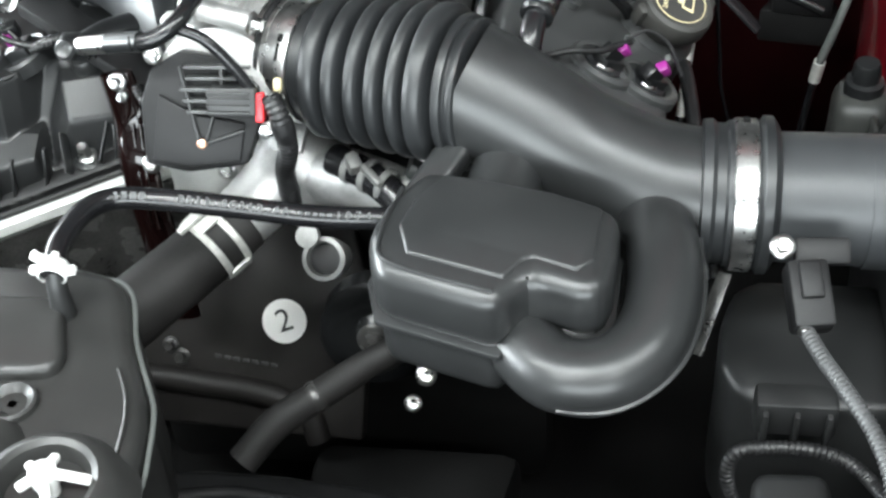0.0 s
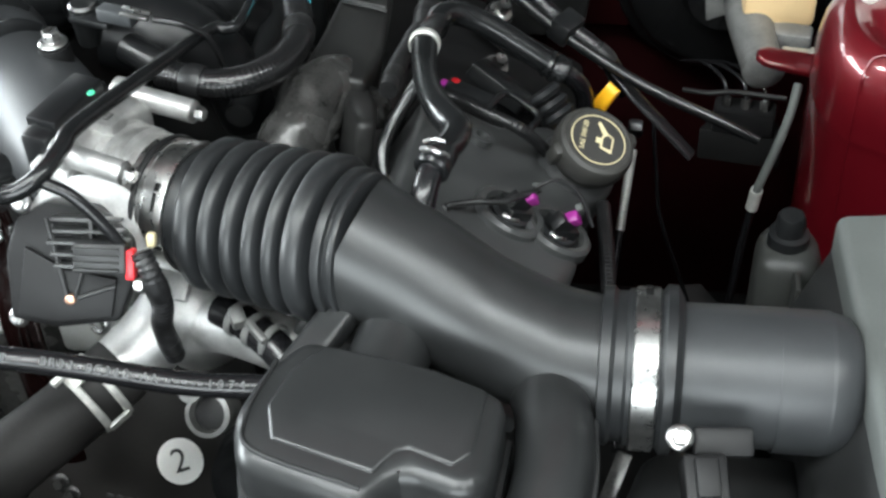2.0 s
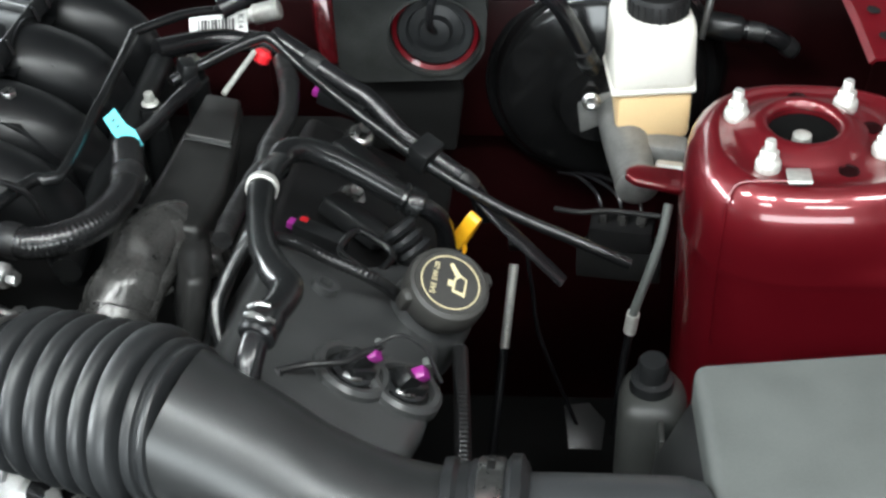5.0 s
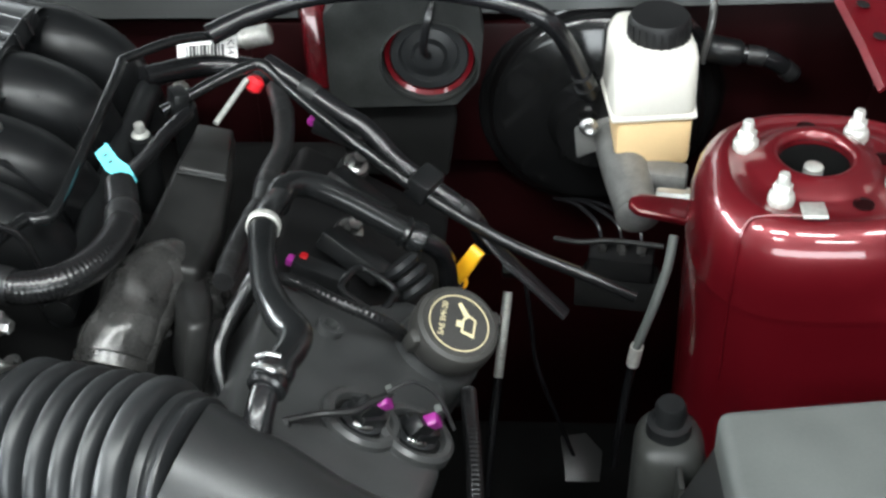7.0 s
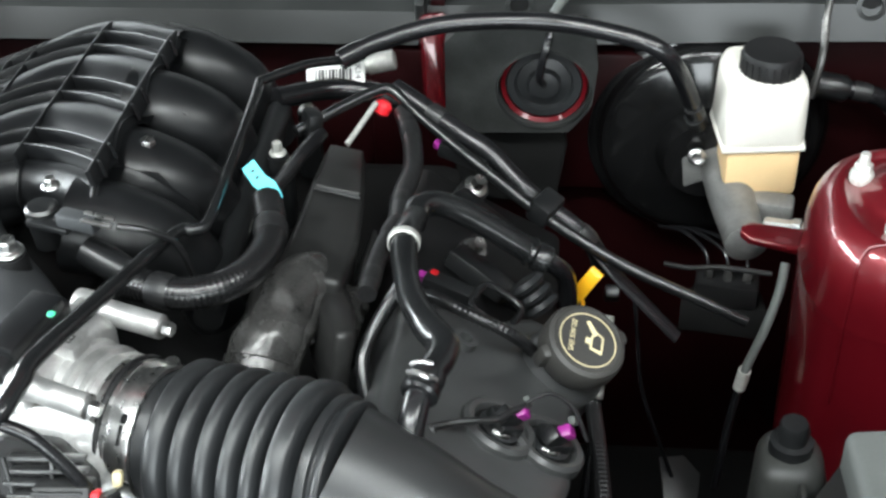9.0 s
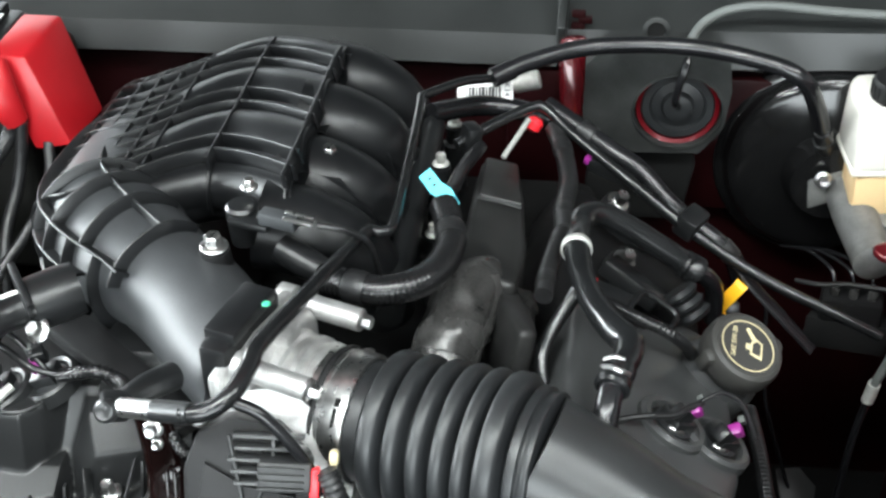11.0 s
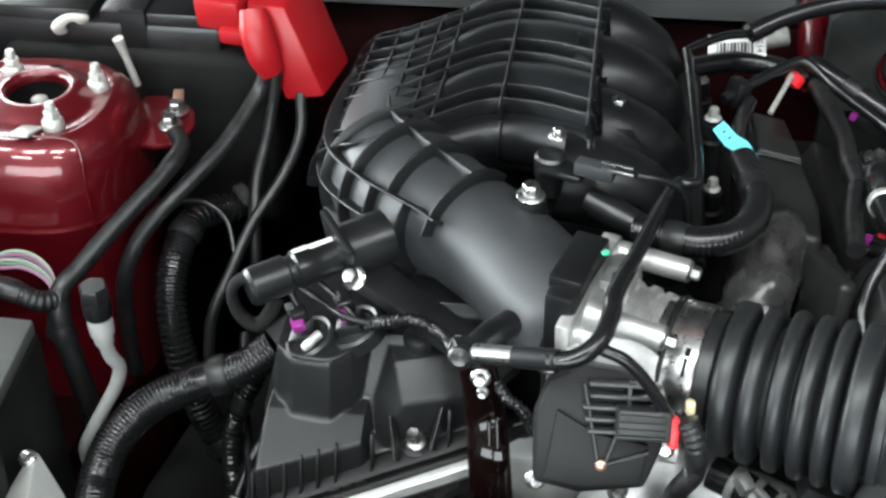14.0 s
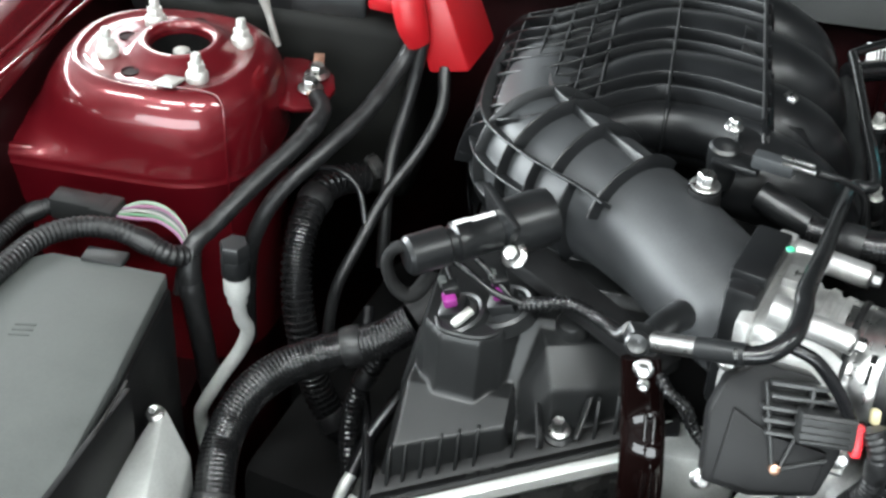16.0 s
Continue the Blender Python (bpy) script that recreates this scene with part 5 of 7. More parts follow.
part("pipe", tube([(0.050, 0.035, 0.893), (0.085, 0.066, 0.900), (0.112, 0.088, 0.903), (0.126, 0.091, 0.902), (0.150, 0.074, 0.889), (0.205, 0.030, 0.868), (0.262, 0.008, 0.832), (0.330, -0.010, 0.797), (0.400, -0.020, 0.768), (0.436, -0.024, 0.752)], 0.0050, 12, 7), GLOSSBLACK, bl)
part("clip", block(0.020, 0.028, 0.022, at(0.262, 0.016, 0.836, 0, 20, -30), 0.003), BLACK, bl)
part("clip", block(0.014, 0.020, 0.024, at(0.062, 0.044, 0.896, 0, 10, 30), 0.003), BLACK, bl)
solid("flat_strap", tube([(0.292, 0.020, 0.815), (0.320, 0.0, 0.785), (0.352, -0.012, 0.755), (0.380, -0.020, 0.728)], 0.0070, 12, 6, flat=0.4), HOSE, "flat black strap hanging below the hose", "strap")
wire([(0.345, 0.05, 0.72), (0.352, 0.048, 0.66), (0.360, 0.046, 0.60), (0.387, 0.045, 0.515), (0.397, 0.042, 0.486)], 0.0022, HOSE, "thin black wire hanging down")
hb = thing("heater_pipe", "satin black moulded heater pipe with clamped ends", "pipe", (0.21, -0.08, 0.86))
part("pipe", tube([(0.164, -0.105, 0.905), (0.167, -0.085, 0.906), (0.180, -0.070, 0.899), (0.205, -0.065, 0.884), (0.258, -0.066, 0.848)], 0.0102, 16, 7), GLOSSBLACK, hb)
part("end_fitting", lathe([(0.0110, 0), (0.0125, 0.003), (0.0105, 0.006), (0.0125, 0.009), (0.0125, 0.018), (0.009, 0.020)], 20, axis_frame((0.250, -0.066, 0.8535), (0.83, -0.01, -0.56))), GLOSSBLACK, hb)
part("end_hose", tube([(0.262, -0.066, 0.845), (0.274, -0.062, 0.834), (0.282, -0.055, 0.815), (0.284, -0.05, 0.78)], 0.0080, 12, 4), HOSE, hb)
part("band", lathe([(0.0108, -0.004), (0.0122, -0.003), (0.0122, 0.003), (0.0108, 0.004)], 24, axis_frame((0.1625, -0.146, 0.9185), (0.02, -0.97, 0.15)), cap=False), STUD, hb, "pale ring clamp on the elbow")
part("elbow", tube([(0.166, -0.092, 0.904), (0.163, -0.122, 0.914), (0.163, -0.148, 0.919), (0.168, -0.185, 0.922), (0.177, -0.220, 0.926), (0.190, -0.250, 0.930), (0.2015, -0.268, 0.931), (0.2015, -0.285, 0.933), (0.196, -0.302, 0.935)], [0.0095, 0.0100, 0.0104, 0.0092, 0.0098, 0.0108, 0.0112, 0.0102, 0.0096], 18, 6), GLOSSBLACK, hb)
part("end_hose", tube([(0.197, -0.300, 0.935), (0.191, -0.320, 0.932), (0.188, -0.338, 0.922), (0.186, -0.352, 0.90)], 0.0088, 16, 5), HOSE, hb)
quick = part("quick_connector", lathe([(0.0105, -0.010), (0.0120, -0.009), (0.0120, -0.002), (0.0110, 0.0), (0.0125, 0.002), (0.0125, 0.008), (0.0105, 0.010)], 22, axis_frame((0.1935, -0.311, 0.9345), (-0.26, -0.95, -0.1))), GLOSSBLACK, hb)
part("clip", tube([(0.184, -0.310, 0.944), (0.190, -0.314, 0.9475), (0.197, -0.316, 0.946), (0.202, -0.313, 0.941)], 0.0017, 8, 4), STEEL, quick, "bright spring clip")
part("clip", tube([(0.185, -0.304, 0.945), (0.192, -0.3045, 0.9485), (0.199, -0.304, 0.946)], 0.0014, 8, 4), STEEL, quick, "bright spring clip")
part("branch", tube([(0.170, -0.196, 0.924), (0.160, -0.204, 0.912), (0.148, -0.220, 0.896), (0.1425, -0.234, 0.886), (0.144, -0.248, 0.874), (0.150, -0.262, 0.860)], [0.0070, 0.0056, 0.0050, 0.0050, 0.0050, 0.0050], 12, 6), GLOSSBLACK, hb)
wire([(0.145, -0.262, 0.862), (0.160, -0.285, 0.866), (0.180, -0.298, 0.876), (0.200, -0.300, 0.884)], 0.0055, TAPE, "black taped loom behind the duct")
for p in ((0.198, 0.080, 0.810), (0.204, -0.023, 0.818)):
    bolt(p, (0.4, -0.3, 0.85), 0.0068, 0.010, "zinc bolt on the rear of the valve cover")
    solid("bolt_boss", lathe([(0.014, -0.05), (0.013, 0.0), (0.010, 0.0)], 18, axis_frame(p, (0.4, -0.3, 0.85))), COVER, "round black boss under a bolt", "boss", "bolt bosses")
plate = thing("coil_bracket", "black plastic coil pack cluster on the rear of the cover", "coil pack", (0.22, 0.0, 0.78))
for pp, both in (((0.1690, -0.097, 0.8455), True), ((0.1685, 0.0567, 0.8684), True)):
    pb = part("plug_body", block(0.044, 0.014, 0.014, at(pp[0] + 0.022, pp[1] - 0.007, pp[2] - 0.004, 0, 12, -18), 0.002), BLACK, plate)
    part("magenta_lock", block(0.008, 0.008, 0.007, at(pp[0], pp[1], pp[2] + 0.002, 0, 12, -18), 0.0015), MAGENTA, pb, "magenta lock")
    if both:
        part("red_lock", block(0.007, 0.007, 0.006, at(pp[0] + 0.009, pp[1] + 0.001, pp[2] + 0.004, 0, 12, -18), 0.0015), REDPL, pb, "red lock")
part("base", prism([(-0.030, -0.030), (0.036, -0.040), (0.040, 0.02), (0.010, 0.040), (-0.030, 0.030)], -0.040, -0.012, 0.006, RB @ pose(0.006, 0.085, 0.0)), MATTE, plate)
for y, x in ((0.045, -0.012), (0.145, -0.02)):
    m = RB @ pose(x, y, -0.020, 0, 0, -25)
    cl = part("coil_pack", prism([(-0.030, -0.014), (0.028, -0.010), (0.032, 0.012), (-0.030, 0.014)], 0.0, 0.016, 0.003, m), BLACK, plate)
ring = bmesh.new()
m = Matrix.Translation(V3((0.228, -0.116, 0.836))) @ RB.to_3x3().to_4x4() @ pose(0, 0, 0, 25, 0, -20)
rl = [m @ V3((0.019 * math.copysign(abs(math.cos(a)) ** 0.5, math.cos(a)), 0.0150 * math.copysign(abs(math.sin(a)) ** 0.5, math.sin(a)), 0)) for a in np.linspace(0, 2 * math.pi, 33)]
part("frame_loop", sweep(rl, [0.0030] * len(rl), 8, ring, caps=False), GLOSSBLACK, plate, "open black plastic frame")
for k in range(3):
    part("hose_fold", lathe([(0.013, 0), (0.016, 0.004), (0.013, 0.008)], 18, axis_frame((0.248 + 0.006 * k, -0.086 - 0.004 * k, 0.838 - 0.007 * k), (0.5, -0.3, -0.6))), RUBBER, plate)
loom([(0.162, -0.140, 0.868), (0.185, -0.160, 0.880), (0.2115, -0.1800, 0.882), (0.2376, -0.1850, 0.872), (0.254, -0.174, 0.848), (0.262, -0.158, 0.820)], 0.0050, LOOM, "black ribbed loom across the valve cover", 0.004, 0.0007)
wire([(0.152, -0.10, 0.90), (0.150, -0.05, 0.892), (0.152, 0.0, 0.882), (0.146, 0.05, 0.880), (0.135, 0.085, 0.885)], 0.0085, TAPE, "black taped loom along the separator")
wire([(0.140, -0.19, 0.905), (0.142, -0.15, 0.902), (0.150, -0.10, 0.90)], 0.0075, TAPE, "black taped loom end by the bellows")
stick = thing("temperature_sensor", "white sensor stem with a red tip", "sensor", (0.10, 0.07, 0.87))
part("stem", tube([(0.092, 0.038, 0.880), (0.112, 0.083, 0.894)], 0.0025, 10, 2), STUD, stick)
part("tip", lathe([(0.004, 0), (0.008, 0.003), (0.008, 0.010), (0.005, 0.013)], 16, axis_frame((0.113, 0.088, 0.880), (0.5, 0.2, 0.8))), SIGNRED, stick, "red plastic tip")
for p in ((0.041, -0.0635, 0.864), (0.0364, 0.1457, 0.846), (0.0400, 0.0015, 0.893)):
    st = thing("injector_post", "black fuel injector post with a zinc cap", "injector", (p[0], p[1], p[2] - 0.05), "injector posts")
    part("post", lathe([(0.012, -0.07), (0.012, -0.02), (0.009, -0.018), (0.009, -0.002)], 18, at(*p)), BLACK, st)
    part("cap_bolt", bolt_mesh(0.0046, 0.008), STUD, st).data.transform(at(*p))
solid("fuel_rail", tube([(0.022, -0.19, 0.875), (0.022, -0.05, 0.878), (0.022, 0.10, 0.872)], 0.011, 14, 3), BLACK, "black fuel rail beside the runners", "fuel rail")

# ---- valve cover on the battery side ----
LB = bank_frame(-1)
vl = thing("valve_cover", "black plastic valve cover with stepped humps and a ribbed flange", "valve cover", (-0.236, -0.15, 0.70), "valve covers")
part("body", prism([(-0.066, -0.095), (0.070, -0.095), (0.074, 0.23), (-0.066, 0.23)], -0.11, -0.012, 0.014, LB, seg=3, taper=0.03), VCOVER, vl)


def edge_y(x):
    return -0.350 + 0.34 * (x + 0.282)


def edge_z(x):
    return 0.752 + 0.25 * (x + 0.282)


def cover_height(x, s):
    """Height of the moulded front of the cover, s metres behind its flange: a hump, a shelf, a side block and a sloping valley."""
    y = edge_y(x) + s
    hump_y = float(np.interp(x, (-0.290, -0.276, -0.269, -0.240, -0.226, -0.219, -0.213, -0.205), (-0.278, -0.290, -0.297, -0.299, -0.288, -0.274, -0.258, -0.225)))
    hump = 0.848 + 0.05 * (y + 0.298) - 4.5 * max(0.0, hump_y - y) - 4 * max(0.0, -0.282 - x)
    shelf = 0.802 - 0.50 * max(0.0, -0.303 - y) - 4.5 * max(0.0, edge_y(x) + 0.004 - y) - 4 * max(0.0, x + 0.214) - 4 * max(0.0, -0.290 - x)
    front = edge_y(x) + 0.015
    block_x = -0.187 - 0.40 * (y + 0.297)
    side = 0.815 + 0.95 * min(0.024, max(0.0, y - front)) + 0.10 * max(0.0, y - front - 0.024) - 4.5 * max(0.0, front - y) - 1.9 * max(0.0, block_x - x)
    valley = min(0.846, 0.774 + 1.65 * max(0.0, y + 0.303)) - 3 * max(0.0, edge_y(x) + 0.012 - y) - 2 * max(0.0, x + 0.180) - 4 * max(0.0, -0.230 - x)
    tops = (hump, shelf, side, valley, edge_z(x))
    top = max(tops)
    return top + 0.0014 * math.log(sum(math.exp((q - top) / 0.0014) for q in tops))


US, SS = np.linspace(-0.300, -0.118, 131), list(np.linspace(0.0, 0.10, 90)) + list(np.linspace(0.105, 0.15, 12))
hump = bmesh.new()
rows = [[hump.verts.new((x, edge_y(x) + s, cover_height(x, s))) for x in US] for s in SS]
rows.insert(0, [hump.verts.new((x, edge_y(x), 0.70)) for x in US])
rows.append([hump.verts.new((x, edge_y(x) + SS[-1], 0.70)) for x in US])
for a, b in zip(rows, rows[1:]):
    for k in range(len(US) - 1):
        hump.faces.new((a[k], a[k + 1], b[k + 1], b[k]))
part("moulded_boss", lathe([(0.0125, -0.03), (0.0120, 0.004), (0.010, 0.007), (0.005, 0.008)], 22, at(-0.178, -0.262, 0.845, 14, -6, 0)), VCOVER, vl, "round moulded boss")
for k in range(3):
    part("moulded_print", block(0.0075, 0.0012, 0.005, at(-0.232 + 0.0095 * k, edge_y(-0.232 + 0.0095 * k) - 0.0112, edge_z(-0.232 + 0.0095 * k) - 0.005, 0, 0, 19), 0.0004), COVER, vl)
part("hump_rim", tube([(x, y, 0.8485) for x, y in ((-0.2745, -0.282), (-0.269, -0.2935), (-0.255, -0.2965), (-0.240, -0.2960), (-0.229, -0.2875), (-0.221, -0.272), (-0.2145, -0.255))], 0.0022, 10, 5), VCOVER, vl, "raised lip round the coil wells")
part("moulded_front", hump, VCOVER, vl, "moulded humps with a deep valley between them", 60)
lip = bmesh.new()
prof = ((0.004, 0.003), (-0.009, 0.0), (-0.011, -0.002), (-0.011, -0.008), (0.0, -0.010))
rows = [[lip.verts.new((x, edge_y(x) + s, edge_z(x) + h)) for s, h in prof] for x in np.linspace(-0.302, -0.112, 24)]
for a, b in zip(rows, rows[1:]):
    for k in range(len(prof) - 1):
        lip.faces.new((a[k], b[k], b[k + 1], a[k + 1]))
lip.faces.new(rows[0])
lip.faces.new(rows[-1][::-1])
part("flange", lip, MATTE, vl)
for x in (-0.292, -0.281, -0.269, -0.257, -0.245, -0.232, -0.206, -0.150, -0.136):
    y, z = edge_y(x), edge_z(x)
    part("flange_rib", prism([(-0.008, 0.0), (0.008, 0.0), (0.008, 0.028), (0.003, 0.028)], -0.0011, 0.0011, 0.0004, Matrix(((0, 0, 1, x), (1, 0, 0, y), (0, 1, 0, z), (0, 0, 0, 1)))), VCOVER, vl)
for dx in (-0.012, 0.012):
    xb = -0.175 + dx
    part("bolt_rib", rib([V3((xb + 0.006 * (dx > 0) * k / 5 - 0.006 * (dx < 0) * k / 5, edge_y(xb) - 0.007 + 0.004 * k, edge_z(xb) + 0.003 + 0.005 * k)) for k in range(6)], [V3((dx * 20, -0.5, 0.6)).normalized()] * 6, 0.006, 0.002), VCOVER, vl)
part("bolt_boss", lathe([(0.012, -0.02), (0.0115, 0.004), (0.009, 0.006), (0.006, 0.006)], 20, at(-0.175, edge_y(-0.175) + 0.004, edge_z(-0.175), 10, 0, 0)), VCOVER, vl)
for c, locked in (((-0.262, -0.272, 0.846), True), ((-0.228, -0.262, 0.852), False)):
    m = at(*c, 4, -22, 0)
    part("coil_well", lathe([(0.0235, -0.010), (0.023, 0.001), (0.0205, 0.003), (0.0180, 0.002), (0.017, -0.010)], 32, m, cap=False), VCOVER, vl, "raised rim of a coil well")
    coil = thing("ignition_coil", "black ignition coil with a magenta lock in its well", "ignition coil", c, "ignition coils")
    part("coil_head", prism([(-0.010, -0.010), (0.010, -0.010), (0.010, 0.010), (-0.010, 0.010)], -0.01, 0.010, 0.002, m), BLACK, coil)
    part("seal", lathe([(0.016, -0.004), (0.016, 0.000), (0.010, 0.002)], 24, m), RUBBER, coil)
    if locked:
        part("cap_bolt", tube([m @ V3((0.002, -0.014, 0.003)), m @ V3((0.008, -0.012, 0.006)), m @ V3((0.014, -0.005, 0.006))], 0.0036, 12), STUD, coil, "pale spring clip")
    part("lock", block(0.010, 0.010, 0.010, m @ pose(0.001, -0.002, 0.017, 20, 10, 20), 0.0018), MAGENTA, coil, "magenta connector lock")
    part("plug", block(0.012, 0.010, 0.014, m @ pose(0.003, 0.003, 0.022, 20, 10, 20), 0.0015), BLACK, coil)
    part("clip_top", block(0.006, 0.006, 0.008, m @ pose(-0.001, 0.004, 0.029, 20, 10, 20), 0.001), GREYLID, coil)
loom([(-0.215, -0.268, 0.862), (-0.198, -0.275, 0.872), (-0.180, -0.278, 0.878), (-0.163, -0.284, 0.876), (-0.150, -0.304, 0.884), (-0.142, -0.328, 0.900), (-0.137, -0.348, 0.922)], 0.0055, LOOM, "black split loom curling over the valve cover", 0.0045, 0.001)
wire([(-0.045, -0.390, 0.965), (-0.026, -0.392, 0.957), (-0.008, -0.394, 0.935), (0.004, -0.395, 0.911), (0.008, -0.395, 0.895)], 0.0042, HOSE, "black wire arching round the throttle housing")
wire([(-0.276, -0.262, 0.893), (-0.258, -0.262, 0.880), (-0.235, -0.272, 0.872), (-0.214, -0.270, 0.864)], 0.0028, LOOM, "thin black wire to the coils")
wire([(-0.268, -0.268, 0.872), (-0.275, -0.262, 0.890), (-0.262, -0.255, 0.893), (-0.240, -0.262, 0.880), (-0.224, -0.270, 0.868)], 0.0024, LOOM, "thin black wire looping to the solenoid")
bolt((-0.175, edge_y(-0.175) + 0.004, edge_z(-0.175) + 0.006), (-0.1, -0.25, 0.95), 0.0052, 0.011, "tall zinc bolt in the valve cover flange")
tcov = thing("timing_cover", "bare cast aluminium timing cover edge below the flange", "timing cover", (-0.20, -0.33, 0.60))


def below_edge(prof, n=20):
    bm = bmesh.new()
    rows = [[bm.verts.new((x, edge_y(x) + s, edge_z(x) + h)) for s, h in prof] for x in np.linspace(-0.306, -0.090, n)]
    for a, b in zip(rows, rows[1:]):
        for k in range(len(prof)):
            bm.faces.new((a[k], b[k], b[(k + 1) % len(prof)], a[(k + 1) % len(prof)]))
    bm.faces.new(rows[0])
    bm.faces.new(rows[-1][::-1])
    return bm


part("casting", below_edge(((-0.018, -0.030), (-0.014, -0.16), (0.03, -0.16), (0.03, -0.022), (-0.008, -0.022))), ALUDARK, tcov)
part("machined_edge", below_edge(((-0.016, -0.013), (-0.021, -0.016), (-0.022, -0.024), (-0.018, -0.030), (-0.004, -0.028), (-0.004, -0.013))), ALUGREY, tcov, "bright machined edge")
part("gasket", below_edge(((-0.013, -0.007), (-0.015, -0.009), (-0.014, -0.014), (0.0, -0.014), (0.0, -0.007))), MATTE, tcov, "black rubber gasket")
part("front_plate", prism([(-0.106, -0.322), (-0.045, -0.318), (-0.045, -0.28), (-0.106, -0.28)], 0.735, 0.790, 0.008), ALUGREY, tcov)
lift = thing("lifting_bracket", "glossy dark maroon lifting bracket with rounded edges", "bracket", (-0.12, -0.32, 0.68))
part("bar", tube([(-0.127, -0.322, 0.878), (-0.1195, -0.331, 0.838), (-0.1140, -0.352, 0.795), (-0.104, -0.362, 0.66)], [0.0135, 0.0152, 0.0158, 0.0158], 28, 6, flat=0.42), LIFT, lift)
for x in (-0.1170, -0.1112):
    part("folded_edge", tube([(x, -0.3375, 0.842), (x + 0.0016, -0.3475, 0.821), (x + 0.0034, -0.3585, 0.797), (x + 0.006, -0.3660, 0.76)], 0.0017, 12, 4), LIFT, lift, "sharp glossy fold of the bracket")
part("bolt_head", bolt_mesh(0.0046, 0.006), STEEL, lift, "bright zinc bolt head").data.transform(axis_frame((-0.1240, -0.3300, 0.8755), (0, -0.9, 0.4)))
part("bolt_head", bolt_mesh(0.0028, 0.005), STEEL, lift, "small zinc bolt head").data.transform(axis_frame((-0.1222, -0.3310, 0.8625), (0, -0.9, 0.4)))
loom([(-0.112, -0.325, 0.866), (-0.104, -0.335, 0.862), (-0.093, -0.338, 0.855), (-0.084, -0.338, 0.836), (-0.070, -0.338, 0.820), (-0.050, -0.335, 0.805)], 0.0050, LOOM, "black split loom behind the bracket", 0.0045, 0.0009)
part("neck_brace", prism([(-0.075, -0.020), (0.075, -0.012), (0.075, 0.014), (-0.075, 0.012)], -0.008, 0.006, 0.003, at(-0.166, -0.262, 0.866, 0, 8, -36)), MATTE, man, "flat black brace below the neck")

# ---- battery ----
bat = thing("battery", "black car battery in a fabric sleeve", "battery", (-0.50, 0.16, 0.70))
part("sleeve", block(0.270, 0.170, 0.200, at(-0.507, 0.160, 0.784), 0.016, seg=3), SLEEVE, bat, "dark fabric sleeve round the case")
part("case_top", block(0.235, 0.150, 0.050, at(-0.538, 0.158, 0.882), 0.006), BLACK, bat)
part("lid", block(0.110, 0.140, 0.022, at(-0.603, 0.156, 0.907), 0.003), BLACK, bat)
part("lid", block(0.105, 0.140, 0.022, at(-0.486, 0.156, 0.907), 0.003), BLACK, bat)
part("strap", block(0.026, 0.150, 0.004, at(-0.505, 0.156, 0.9205), 0.003), MATTE, bat, "hold-down strap")
part("strap_end", block(0.026, 0.003, 0.042, at(-0.505, 0.0835, 0.902), 0.002), MATTE, bat)
for lx, ly, w in ((-0.592, 0.140, 0.070), (-0.452, 0.142, 0.058), (-0.592, 0.185, 0.060), (-0.452, 0.185, 0.050)):
    lb = part("sticker", block(w, 0.022, 0.001, at(lx, ly, 0.9185), 0), WHITE, bat, "white printed sticker with unreadable bars")
    for k in range(5):
        part("print_bar", block(w * 0.14, 0.006, 0.0006, at(lx - w * 0.36 + w * 0.18 * k, ly + 0.003 * (k % 2), 0.9192), 0), INK, lb)
part("hold_down_hook", tube([(-0.575, 0.075, 0.900), (-0.568, 0.058, 0.915), (-0.556, 0.055, 0.925), (-0.545, 0.062, 0.922), (-0.552, 0.074, 0.912)], [0.007, 0.007, 0.006, 0.006, 0.005], 10, 5, flat=0.6), MILK, bat, "white plastic hold-down hook")
tc = thing("terminal_cover", "bright red plastic battery terminal cover", "terminal cover", (-0.35, 0.08, 0.85))
hoodb = bmesh.new()
pts_lo = [(-0.352, 0.046, 0.855), (-0.314, 0.046, 0.862), (-0.300, 0.105, 0.868), (-0.350, 0.105, 0.865)]
pts_hi = [(-0.388, 0.066, 0.945), (-0.350, 0.062, 0.945), (-0.346, 0.150, 0.945), (-0.385, 0.150, 0.945)]
vlo, vhi = [hoodb.verts.new(p) for p in pts_lo], [hoodb.verts.new(p) for p in pts_hi]
hoodb.faces.new(vlo[::-1])
hoodb.faces.new(vhi)
for k in range(4):
    hoodb.faces.new((vlo[k], vlo[(k + 1) % 4], vhi[(k + 1) % 4], vhi[k]))
bmesh.ops.recalc_face_normals(hoodb, faces=hoodb.faces)
bmesh.ops.bevel(hoodb, geom=hoodb.edges[:], offset=0.004, segments=2, profile=0.5, affect="EDGES")
part("hood", hoodb, REDPL, tc)
part("clamp_cap", block(0.046, 0.040, 0.034, at(-0.411, 0.078, 0.936, 8, 0, -8), 0.006), REDPL, tc, "square cap over the clamp")
part("clamp_cap_step", block(0.026, 0.030, 0.016, at(-0.398, 0.066, 0.917, 8, 0, -8), 0.004), REDPL, tc)
part("cable_nose", tube([(-0.378, 0.056, 0.944), (-0.374, 0.046, 0.928), (-0.368, 0.042, 0.905), (-0.362, 0.044, 0.886)], [0.012, 0.015, 0.0145, 0.011], 18, 4, flat=0.7), REDPL, tc, "tapered nose round the cables")
wire([(-0.366, 0.046, 0.888), (-0.376, 0.038, 0.866), (-0.396, -0.012, 0.842), (-0.425, -0.060, 0.822), (-0.455, -0.092, 0.795), (-0.474, -0.105, 0.755), (-0.486, -0.095, 0.70), (-0.49, -0.09, 0.62)], 0.0078, TAPE, "thick black taped battery cable")
